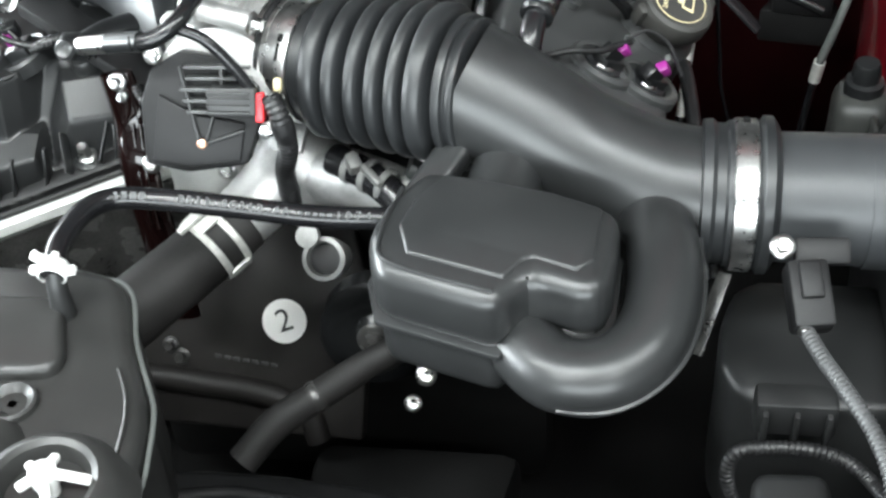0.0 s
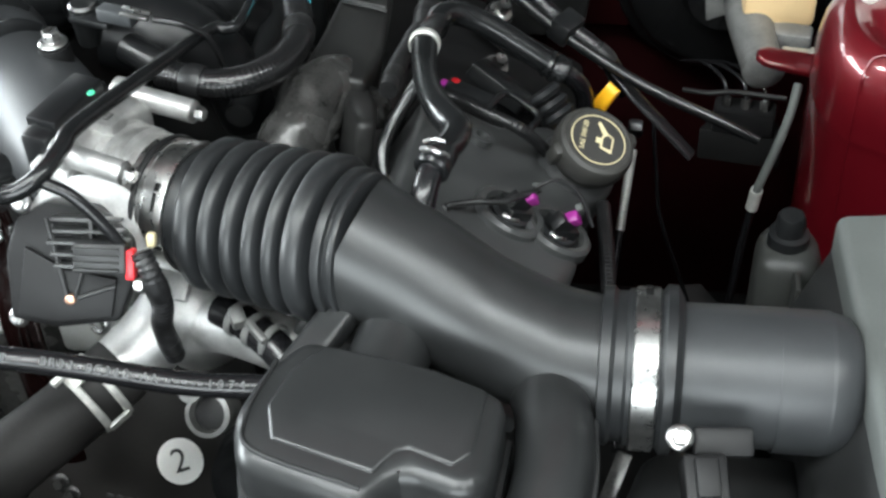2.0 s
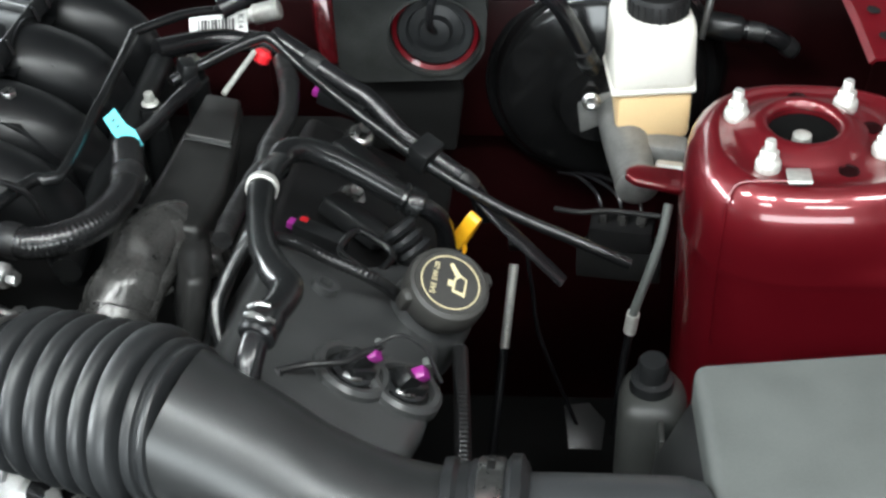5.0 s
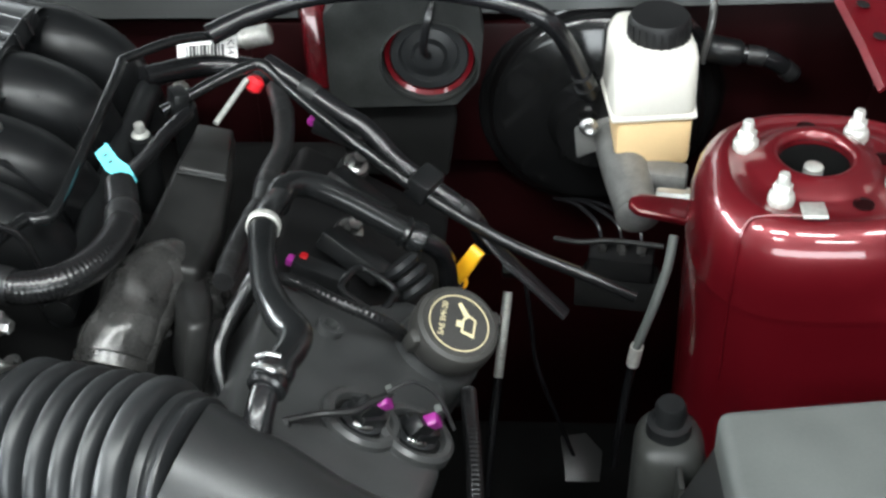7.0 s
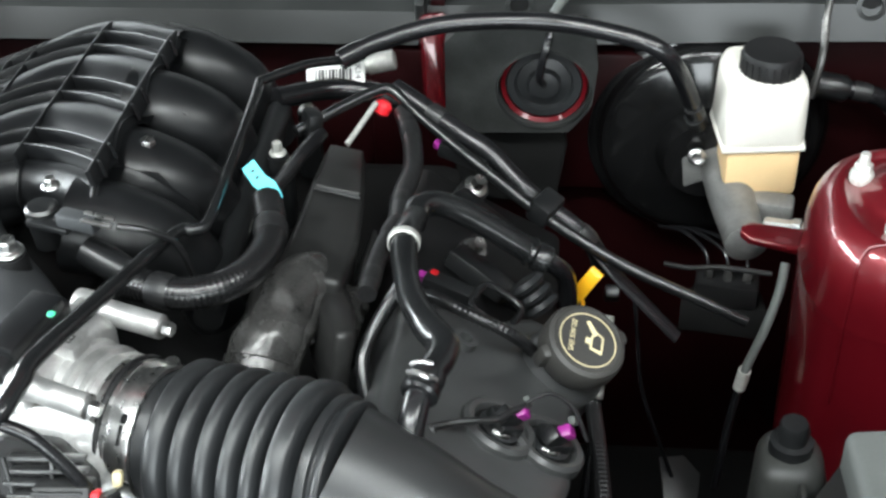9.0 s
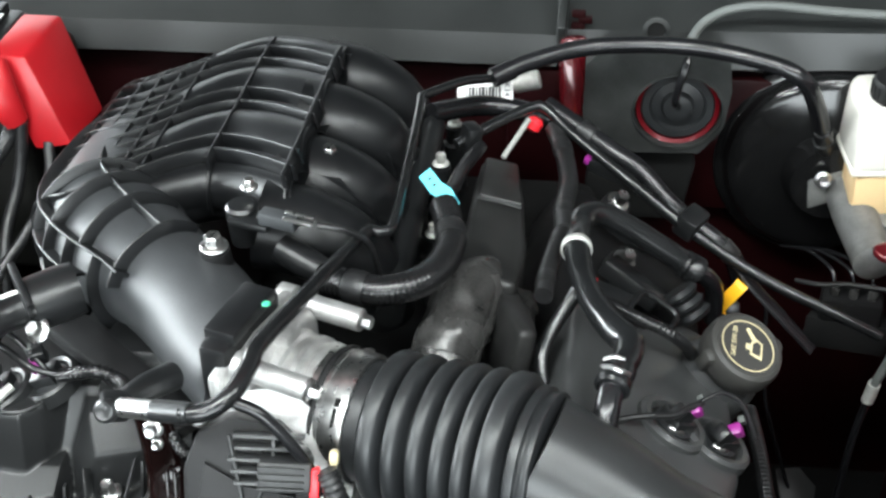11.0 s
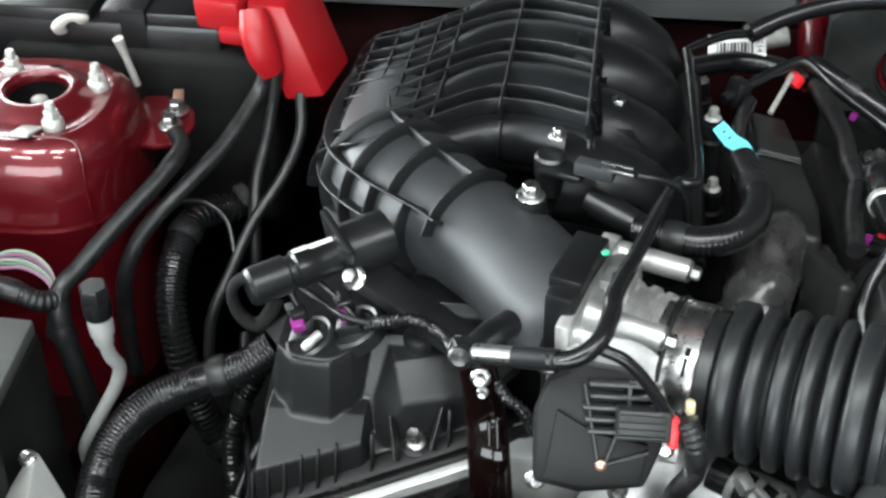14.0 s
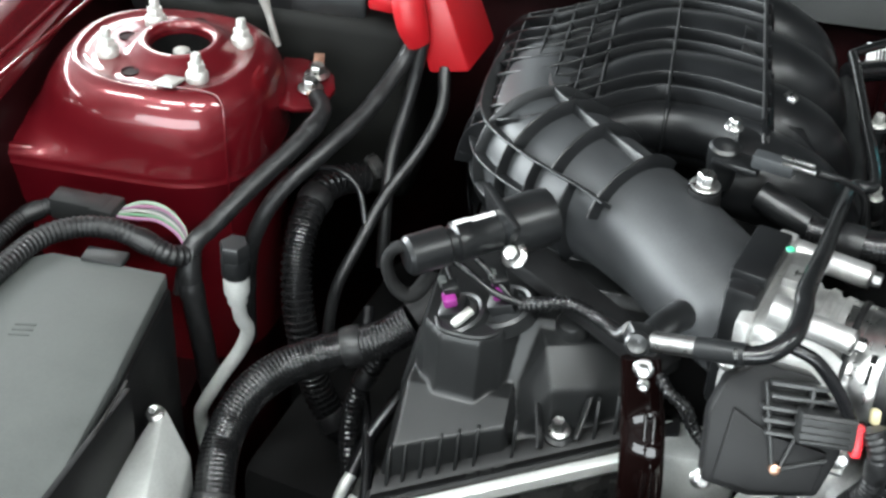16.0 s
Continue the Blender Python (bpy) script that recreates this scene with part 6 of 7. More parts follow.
wire([(-0.358, 0.046, 0.888), (-0.364, 0.040, 0.850), (-0.370, 0.028, 0.820), (-0.374, 0.000, 0.795), (-0.372, -0.03, 0.76), (-0.37, -0.05, 0.70)], 0.0060, TAPE, "black taped battery cable dropping behind")
wire([(-0.338, 0.050, 0.862), (-0.335, 0.026, 0.832), (-0.348, 0.000, 0.802), (-0.372, -0.036, 0.770), (-0.386, -0.070, 0.740), (-0.402, -0.100, 0.70), (-0.41, -0.11, 0.62)], 0.0056, TAPE, "black taped cable beside the manifold")
wire([(-0.44, -0.05, 0.80), (-0.415, -0.035, 0.79), (-0.395, -0.040, 0.775), (-0.384, -0.060, 0.752)], 0.0030, HOSE, "thin black wire crossing the cables")
gb = thing("ground_lug", "red painted ground tab with two copper cable lugs", "ground lug", (-0.455, 0.02, 0.83))
part("tab", prism([(-0.034, -0.034), (-0.004, -0.038), (0.012, -0.034), (0.022, -0.022), (0.026, -0.002), (0.020, 0.018), (0.006, 0.032), (-0.014, 0.038), (-0.034, 0.036)], -0.003, 0.003, 0.002, at(-0.458, 0.016, 0.842, 6, 0, 0)), RED, gb)
for p in ((-0.453, 0.028, 0.848), (-0.453, 0.006, 0.846)):
    part("lug_bolt", bolt_mesh(0.0075, 0.008), STEEL, gb).data.transform(at(*p))
part("lug", block(0.010, 0.020, 0.003, at(-0.456, 0.044, 0.852, 25, 0, 10), 0.001), COPPER, gb, "bare copper lug")
part("lug", block(0.010, 0.020, 0.003, at(-0.444, -0.012, 0.851, -15, 0, 35), 0.001), COPPER, gb, "bare copper lug")
wire([(-0.441, -0.016, 0.853), (-0.430, -0.036, 0.850), (-0.440, -0.070, 0.840), (-0.468, -0.118, 0.820), (-0.490, -0.156, 0.802), (-0.503, -0.178, 0.790), (-0.51, -0.19, 0.75)], 0.0082, TAPE, "thick black taped ground cable")
solid("hold_down_rod", tube([(-0.500, 0.058, 0.855), (-0.508, 0.060, 0.885), (-0.512, 0.058, 0.905)], [0.0035, 0.0035, 0.0055], 10, 3), STUD, "grey steel battery hold-down rod", "rod")

# ---- fuse box ----
fb = thing("fuse_box", "black fuse box with a flat grey lid", "fuse box", (-0.56, -0.35, 0.60))
lidp = [(-0.505, -0.227), (-0.604, -0.224), (-0.668, -0.27), (-0.668, -0.60), (-0.500, -0.60), (-0.493, -0.52), (-0.498, -0.35)]
part("lid", prism(lidp, 0.786, 0.801, 0.003), GREYLID, fb, "smooth grey lid with a moulded emblem")
part("case", prism([(x * 0.995, y) for x, y in lidp], 0.60, 0.787, 0.004), MATTE, fb)
part("latch", block(0.026, 0.012, 0.012, at(-0.560, -0.219, 0.796), 0.003), BLACK, fb, "square latch on the lid's edge")
part("latch_frame", block(0.036, 0.018, 0.006, at(-0.560, -0.221, 0.801), 0.002), COVER, fb)
for k in range(3):
    part("emblem_bar", block(0.016, 0.003, 0.0008, at(-0.585, -0.325 + 0.006 * k, 0.8012, 0, 0, 12), 0.0002), GREYLID, fb)
rail_t = thing("side_rail", "black plastic rail with a worn bright edge", "rail", (-0.49, -0.40, 0.70))
part("rail", prism([(-0.0025, -0.09), (0.0025, -0.09), (0.0025, 0.045), (-0.0025, 0.045)], -0.08, 0.0, 0.001, at(-0.4895, -0.400, 0.8000, -4, 0, -4)), MATTE, rail_t)
part("worn_edge", tube([(-0.4865, -0.356, 0.8035), (-0.4893, -0.400, 0.8005), (-0.4925, -0.445, 0.7975), (-0.4955, -0.489, 0.7945)], 0.0011, 8, 3), ALUDARK, rail_t, "worn bright edge")
al = thing("hinge_bracket", "grey cast aluminium bracket with a zinc bolt", "bracket", (-0.47, -0.38, 0.60))
hp = bmesh.new()
ridge = [(-0.474, -0.325, 0.755), (-0.455, -0.412, 0.747)]
left = [(-0.480, -0.328, 0.750), (-0.494, -0.412, 0.734)]
right = [(-0.447, -0.346, 0.727), (-0.440, -0.412, 0.710)]
vs_ = [[hp.verts.new(p) for p in row] for row in (left, ridge, right)]
lo_ = [[hp.verts.new((p[0], p[1], 0.66)) for p in row] for row in (left, ridge, right)]
for a, b in ((0, 1), (1, 2)):
    hp.faces.new((vs_[a][0], vs_[b][0], vs_[b][1], vs_[a][1]))
    hp.faces.new((vs_[a][0], lo_[a][0], lo_[b][0], vs_[b][0]))
    hp.faces.new((vs_[a][1], vs_[b][1], lo_[b][1], lo_[a][1]))
    hp.faces.new((lo_[a][0], lo_[a][1], lo_[b][1], lo_[b][0]))
for a in (0, 2):
    hp.faces.new((vs_[a][0], vs_[a][1], lo_[a][1], lo_[a][0]))
bmesh.ops.recalc_face_normals(hp, faces=hp.faces)
bmesh.ops.bevel(hp, geom=hp.edges[:], offset=0.003, segments=2, profile=0.5, affect="EDGES")
part("plate", hp, ALUGREY, al)
part("bolt_head", bolt_mesh(0.0045, 0.005), STEEL, al, "zinc bolt head").data.transform(axis_frame((-0.478, -0.334, 0.752), (0, -0.4, 0.9)))
plug2 = thing("harness_plug", "dark grey harness plug with coloured wires", "plug", (-0.61, -0.15, 0.77))
part("shell", block(0.052, 0.022, 0.022, at(-0.612, -0.150, 0.792, 0, 0, -4), 0.003), COVER, plug2)
part("shell_step", block(0.022, 0.026, 0.016, at(-0.588, -0.151, 0.794, 0, 0, -6), 0.002), COVER, plug2)
for k, colr in enumerate(((0.34, 0.16, 0.27), (0.12, 0.24, 0.14), (0.34, 0.34, 0.32), (0.10, 0.10, 0.11), (0.28, 0.13, 0.22), (0.30, 0.40, 0.30))):
    wm = material("wire_%d" % k, colr, 0.45, vary=0.1)
    o = 0.0026 * (k - 2.5)
    part("wire", tube([(-0.577, -0.151 + o, 0.794), (-0.560, -0.150 + o * 1.6, 0.797 + 0.0012 * (k % 3)), (-0.540, -0.150 + o * 1.5, 0.798), (-0.520, -0.160 + o, 0.793), (-0.508, -0.176 + o * 0.5, 0.788)], 0.0015, 6, 5), wm, plug2)
loom([(-0.640, -0.152, 0.790), (-0.660, -0.170, 0.785), (-0.675, -0.21, 0.775)], 0.008, TAPE, "black taped loom into the harness plug", 0.004, 0.0008)
loom([(-0.640, -0.33, 0.806), (-0.630, -0.270, 0.808), (-0.618, -0.222, 0.808), (-0.595, -0.198, 0.808), (-0.566, -0.192, 0.808), (-0.538, -0.194, 0.802), (-0.516, -0.194, 0.792), (-0.504, -0.184, 0.786)], 0.0095, TAPE, "thick black taped loom along the fuse box lid", 0.005, 0.001)
wire([(-0.504, -0.182, 0.786), (-0.502, -0.190, 0.765), (-0.495, -0.195, 0.72), (-0.49, -0.19, 0.64)], 0.010, TAPE, "black taped loom dropping beside the fuse box")

# ---- air-conditioning line ----
ac = thing("service_port", "aluminium air-conditioning line with a black port cap", "service port", (-0.45, -0.23, 0.76))
part("port_cap", lathe([(0.0112, 0), (0.0116, 0.002), (0.0116, 0.015), (0.0110, 0.017)], 24, at(-0.445, -0.232, 0.816)), BLACK, ac, "black plastic cap")
part("cap_hex", lathe([(0.0122, 0.0165), (0.0122, 0.029), (0.0105, 0.031)], 6, at(-0.445, -0.232, 0.816)), BLACK, ac)
part("fitting", lathe([(0.006, -0.004), (0.0080, 0.0), (0.0080, 0.008), (0.0098, 0.009), (0.0104, 0.012), (0.0104, 0.030), (0.010, 0.031)], 24, at(-0.446, -0.230, 0.786)), ALUGREY, ac)
part("line", tube([(-0.446, -0.230, 0.790), (-0.446, -0.225, 0.766), (-0.443, -0.219, 0.748), (-0.450, -0.217, 0.725), (-0.466, -0.220, 0.695), (-0.482, -0.228, 0.665), (-0.488, -0.226, 0.645), (-0.489, -0.220, 0.60)], 0.0060, 16, 6), ALUGREY, ac)

# ---- low pipes under the curving hose ----
lp = thing("coolant_pipe", "bright aluminium pipe end low beside the engine", "pipe", (-0.350, -0.237, 0.60), "cables and hoses")
part("pipe", tube([(-0.3500, -0.2370, 0.62), (-0.3580, -0.2560, 0.60), (-0.3780, -0.3060, 0.50)], 0.0052, 14, 4), ALUGREY, lp)
part("rubber_end", tube([(-0.3500, -0.2370, 0.619), (-0.3380, -0.2070, 0.645), (-0.3200, -0.1770, 0.665)], 0.0070, 14, 4), HOSE, lp, "black rubber hose pushed on the pipe")
solid("steel_bar", tube([(-0.3260, -0.2320, 0.62), (-0.3410, -0.2520, 0.60), (-0.3710, -0.3120, 0.40)], 0.0075, 14, 4), DUSTY, "dull grey bar low beside the engine", "bar")

# ---- big corrugated hoses ----
loom([(-0.400, 0.008, 0.756), (-0.418, -0.004, 0.760), (-0.434, -0.030, 0.760), (-0.440, -0.070, 0.745), (-0.438, -0.100, 0.710), (-0.428, -0.118, 0.66), (-0.412, -0.124, 0.60), (-0.385, -0.135, 0.56), (-0.355, -0.15, 0.53)], 0.0152, LOOM, "thick black corrugated hose dropping beside the engine", 0.0065, 0.0022, "corrugated_hose", "hose")
loom([(-0.306, -0.215, 0.782), (-0.330, -0.227, 0.768), (-0.366, -0.236, 0.756), (-0.402, -0.256, 0.747), (-0.424, -0.285, 0.735), (-0.432, -0.320, 0.718), (-0.426, -0.360, 0.700), (-0.42, -0.40, 0.66)], 0.0158, LOOM, "thick black corrugated hose curving to the front", 0.0036, 0.0007, "corrugated_hose", "hose")
solid("hose_sleeve", tube([(-0.268, -0.185, 0.80), (-0.285, -0.200, 0.793), (-0.304, -0.2145, 0.783)], [0.0150, 0.0168, 0.0170], 16, 4), MATTE, "black tape wound round the hose end", "sleeve")
solid("hose_clip", lathe([(0.012, 0), (0.014, 0.003), (0.012, 0.012)], 16, axis_frame((-0.398, 0.012, 0.762), (0.6, 0.5, 0.3))), ALUDARK, "dull metal clip at the hose end", "clip")
loom([(-0.335, -0.18, 0.72), (-0.36, -0.20, 0.66), (-0.35, -0.24, 0.60), (-0.33, -0.28, 0.57)], 0.009, LOOM, "black split loom below the hoses", 0.005, 0.001)
wire([(-0.37, -0.10, 0.69), (-0.36, -0.16, 0.66), (-0.34, -0.22, 0.64), (-0.33, -0.27, 0.62)], 0.0055, HOSE, "black wire beneath the hoses")
wire([(-0.33, -0.30, 0.66), (-0.345, -0.33, 0.65), (-0.36, -0.37, 0.62)], 0.0065, ALU, "short aluminium pipe below the hose", "pipe", "pipe")
# Filler body; the depth's shade is in its colour.
solid("dark_gearbox", prism([(-0.47, -0.20), (-0.20, -0.26), (-0.20, 0.10), (-0.40, 0.16)], 0.36, 0.56, 0.02), DARK, "casing deep below the hoses, shade put into its black", "casing", kind="structure")
solid("longeron", block(0.07, 0.85, 0.10, at(-0.56, -0.35, 0.55), 0.008), REDIN, "red frame rail beside the engine, shade in its colour", "frame rail", kind="structure")

# ---- front of the engine ----
fc = thing("front_cover", "black plastic front engine cover with a round number sticker", "engine cover", (-0.03, -0.33, 0.50))
fcm = axis_frame((-0.030, -0.325, 0.610), (0.0, -0.82, 0.57), (1, 0, 0))
part("panel", prism([(-0.150, -0.09), (0.070, -0.10), (0.075, 0.04), (0.050, 0.125), (-0.02, 0.15), (-0.10, 0.10)], -0.02, 0.0, 0.006, fcm), PANEL, fc)
stick2 = part("sticker", lathe([(0.0198, 0.0), (0.0198, 0.0010), (0.001, 0.0011)], 36, fcm @ pose(-0.002, 0.006, 0.0)), WHITE, fc, "round white sticker with the number 2")
lettering("number", "2", 0.029, fcm @ pose(-0.002, 0.006, 0.0012, 0, 0, 20), INK, stick2)
for k in range(7):
    part("moulded_print", block(0.006, 0.003, 0.0008, fcm @ pose(-0.062 + 0.0085 * k, -0.028 - 0.001 * k, 0.0004, 0, 0, -8), 0.0002), COVER, fc)
part("lower_lip", tube([fcm @ V3(q) for q in ((-0.150, -0.045, 0.004), (-0.09, -0.050, 0.006), (-0.02, -0.058, 0.006), (0.02, -0.075, 0.004), (0.03, -0.10, 0.0))], 0.011, 14, 5), PANEL, fc)
for q in ((-0.105, -0.020), (-0.095, -0.030)):
    bolt(fcm @ V3((*q, 0.0)), (0, -0.8, 0.57), 0.005, 0.006, "small dark bolt in the front cover", mat=ALUDARK)

# upper radiator hose with its spring clamp, and the outlet casting
rh = thing("radiator_hose", "thick black upper radiator hose with a pale spring clamp", "hose", (-0.08, -0.42, 0.72))
part("hose", tube([(-0.150, -0.505, 0.742), (-0.118, -0.470, 0.750), (-0.090, -0.435, 0.757), (-0.062, -0.400, 0.764), (-0.036, -0.368, 0.775)], [0.027, 0.027, 0.0265, 0.026, 0.026], 24, 6), DULL, rh)
hm = axis_frame((-0.052, -0.388, 0.768), (0.60, 0.74, 0.25))
part("clamp", lathe([(0.0275, -0.012), (0.0285, -0.011), (0.0285, -0.007), (0.0275, -0.006)], 36, hm, cap=False), STUD, rh, "pale spring band")
part("clamp", lathe([(0.0275, 0.006), (0.0285, 0.007), (0.0285, 0.011), (0.0275, 0.012)], 36, hm, cap=False), STUD, rh, "pale spring band")
for a in (-2.2, -1.6, 0.2, 1.9, 2.6):
    part("clamp_bridge", block(0.003, 0.010, 0.018, hm @ pose(0.0283 * math.cos(a), 0.0283 * math.sin(a), 0, 0, 0, math.degrees(a)), 0.0008), STUD, rh)
part("clamp_ear", block(0.006, 0.016, 0.024, hm @ pose(0.031 * math.cos(2.25), 0.031 * math.sin(2.25), 0, 0, 0, 129), 0.002), STUD, rh)
part("clamp_ear", block(0.004, 0.006, 0.030, hm @ pose(0.031 * math.cos(-1.9), 0.031 * math.sin(-1.9), -0.004, 0, 0, -109), 0.001), STUD, rh)
oh = thing("outlet_housing", "bare cast aluminium coolant outlet housing", "housing", (0.0, -0.34, 0.76))
part("neck", tube([(-0.044, -0.378, 0.772), (-0.020, -0.350, 0.784), (0.002, -0.325, 0.800)], [0.024, 0.026, 0.030], 24, 5), ALU, oh)
part("dome", lathe([(0.038, -0.05), (0.040, -0.02), (0.036, 0.006), (0.022, 0.024), (0.006, 0.030)], 30, axis_frame((0.006, -0.322, 0.800), (0.05, -0.45, 0.85))), ALU, oh)
part("tab", prism([(-0.016, -0.012), (0.010, -0.016), (0.014, 0.010), (-0.010, 0.014)], -0.004, 0.004, 0.002, axis_frame((0.006, -0.336, 0.836), (-0.1, -0.6, 0.8))), ALU, oh)
part("cross_pipe", tube([(0.020, -0.330, 0.795), (0.055, -0.345, 0.800), (0.090, -0.362, 0.802), (0.12, -0.375, 0.80)], [0.024, 0.022, 0.020, 0.020], 20, 5), ALU, oh)
part("open_spout", lathe([(0.013, -0.035), (0.0165, -0.012), (0.0170, 0.0), (0.0135, 0.001), (0.0125, -0.010)], 28, axis_frame((0.034, -0.398, 0.765), (-0.1, -0.75, 0.65)), cap=False), MASTER, oh, "short empty aluminium spout")
part("spout_plug", lathe([(0.0125, -0.008), (0.001, -0.007)], 24, axis_frame((0.034, -0.398, 0.765), (-0.1, -0.75, 0.65))), MATTE, oh)
part("ear", lathe([(0.008, -0.01), (0.009, 0.0), (0.004, 0.001)], 16, axis_frame((0.022, -0.392, 0.782), (-0.1, -0.75, 0.65))), MASTER, oh)
sq = thing("heater_clamp", "dark hose with bright squeeze clamp below the bellows", "clamp", (0.07, -0.37, 0.82))
part("hose", tube([(0.040, -0.352, 0.826), (0.066, -0.366, 0.824), (0.092, -0.384, 0.815), (0.104, -0.400, 0.80)], 0.0120, 16, 5), HOSE, sq)
for k in range(3):
    part("band", lathe([(0.0125, -0.003), (0.0136, -0.002), (0.0136, 0.002), (0.0125, 0.003)], 20, axis_frame((0.056 + 0.014 * k, -0.360 - 0.008 * k, 0.825 - 0.002 * k), (0.85, -0.5, -0.1)), cap=False), MASTER, sq, "worn grey metal band")
part("ear", block(0.010, 0.014, 0.012, at(0.060, -0.372, 0.838, 20, 0, 30), 0.002), MASTER, sq)
part("ear", block(0.006, 0.022, 0.006, at(0.074, -0.380, 0.834, 20, 0, 50), 0.002), MASTER, sq)

# small hose with part lettering
STAMP = material("worn_grey_stamp", (0.065, 0.067, 0.068), 0.6, vary=0.6, scale=300)
sh = thing("vent_hose", "thin black rubber hose with grey part lettering", "hose", (-0.02, -0.45, 0.85))
shp = [(-0.112, -0.527, 0.864), (-0.114, -0.500, 0.868), (-0.108, -0.468, 0.867), (-0.092, -0.450, 0.864), (-0.06, -0.447, 0.862), (-0.014, -0.449, 0.860), (0.050, -0.452, 0.856), (0.097, -0.447, 0.852), (0.12, -0.445, 0.85)]
part("hose", tube(shp, 0.0080, 16, 7), HOSE, sh)
def stamp_frame(x):
    k = min(range(len(sh_line)), key=lambda i: abs(sh_line[i].x - x) if sh_line[i].y > -0.46 else 9)
    d = (sh_line[k + 1] - sh_line[k - 1]).normalized()
    n = V3((0.0, -0.62, 0.79))
    c = sh_line[k] + d * ((x - sh_line[k].x) / d.x)
    return axis_frame(c + n * 0.0081, n, d)


sh_line = spline(shp, 7)
for text, x0, x1 in (("BR33-8C362-AA", -0.044, 0.030), ("1074", 0.066, 0.086)):
    for k, ch in enumerate(text):
        lettering("stamp", ch, 0.0080, stamp_frame(x0 + (x1 - x0) * k / (len(text) - 1)), STAMP, sh)
for k in range(5):
    part("stamp_bar", block(0.0030, 0.0022, 0.0003, stamp_frame(0.040 + 0.005 * k), 0.0001), STAMP, sh)
for k in range(4):
    part("stamp_bar", block(0.0040, 0.0055, 0.0003, stamp_frame(-0.090 + 0.0062 * k), 0.0001), STAMP, sh)
cl = part("spring_clip", lathe([(0.0085, -0.006), (0.0100, -0.005), (0.0100, 0.005), (0.0085, 0.006)], 20, axis_frame((-0.112, -0.524, 0.8645), (0.05, -0.95, -0.2)), cap=False), WHITE, sh, "bright white spring clip")
for a in (0.3, 1.2, 2.2, 3.4, 4.6):
    m = axis_frame((-0.112, -0.524, 0.8645), (0.05, -0.95, -0.2))
    part("clip_ear", block(0.010, 0.005, 0.006, m @ pose(0.013 * math.cos(a), 0.013 * math.sin(a), 0.003 * math.sin(5 * a), 0, 0, math.degrees(a)), 0.0012), WHITE, cl)

# ---- coolant tank at the nose ----
tk = thing("coolant_tank", "dark grey moulded coolant tank with a rounded rim", "coolant tank", (-0.14, -0.60, 0.70))
tkp = [(-0.300, -0.478), (-0.112, -0.478), (-0.090, -0.484), (-0.076, -0.500), (-0.064, -0.536), (-0.054, -0.560), (-0.040, -0.588), (-0.034, -0.602), (-0.030, -0.629), (-0.028, -0.664), (-0.040, -0.740), (-0.300, -0.740)]
part("body", prism(tkp, 0.66, 0.828, 0.014, None, None, 4), TANK, tk)
part("rim", tube([(-0.118, -0.479, 0.814), (-0.092, -0.482, 0.815), (-0.0755, -0.498, 0.816), (-0.0625, -0.536, 0.816), (-0.0515, -0.560, 0.816), (-0.0370, -0.588, 0.816), (-0.0315, -0.604, 0.816), (-0.0275, -0.629, 0.815), (-0.0255, -0.664, 0.814), (-0.038, -0.740, 0.81)], 0.0019, 10, 6), GREYLID, tk, "thin pale moulding line")
part("inner_line", tube([(-0.060, -0.575, 0.8285), (-0.048, -0.600, 0.8288), (-0.0425, -0.629, 0.8285), (-0.043, -0.664, 0.828), (-0.054, -0.735, 0.827)], 0.0016, 8, 6), TANK, tk)
part("raised_pad", prism([(-0.290, -0.520), (-0.118, -0.520), (-0.110, -0.530), (-0.096, -0.572), (-0.100, -0.584), (-0.112, -0.588), (-0.290, -0.600)], 0.820, 0.838, 0.006, None, None, 4), TANK, tk)
part("boss", lathe([(0.020, -0.010), (0.0165, 0.0025), (0.0145, 0.0035), (0.0120, 0.0015), (0.0085, -0.002), (0.003, -0.001)], 28, at(-0.120, -0.608, 0.829)), TANK, tk, "round boss with a sunk centre")
part("well_wall", lathe([(0.054, -0.010), (0.045, 0.004), (0.038, 0.0125), (0.033, 0.0140), (0.029, 0.0120), (0.0265, 0.004), (0.0255, -0.004), (0.010, -0.005)], 40, at(-0.074, -0.676, 0.828)), TANK, tk, "rounded wall round the clip's well")
part("swelling", lathe([(0.05, -0.02), (0.040, 0.006), (0.026, 0.016), (0.008, 0.020)], 28, at(-0.138, -0.652, 0.822)), TANK, tk)
part("nipple", tube([(-0.113, -0.520, 0.863), (-0.112, -0.526, 0.850), (-0.112, -0.528, 0.825)], [0.007, 0.007, 0.009], 12, 3), COVER, tk)
CX, CY, CZ = -0.073, -0.673, 0.838
cl2 = thing("wing_clip", "bright white winged plastic clip on the coolant tank", "clip", (CX, CY, 0.823))
part("core", lathe([(0.006, -0.016), (0.007, -0.004), (0.0085, 0.0), (0.0085, 0.010), (0.005, 0.012)], 16, at(CX, CY, CZ)), WHITE, cl2)
for a, l in ((0.0, 0.026), (1.4, 0.013), (2.6, 0.012), (3.8, 0.014), (5.1, 0.016)):
    part("wing", block(l, 0.006, 0.005, at(CX + (0.003 + 0.5 * l) * math.cos(a), CY + (0.003 + 0.5 * l) * math.sin(a), CZ + 0.006, 0, 12, math.degrees(a)), 0.0018), WHITE, cl2)

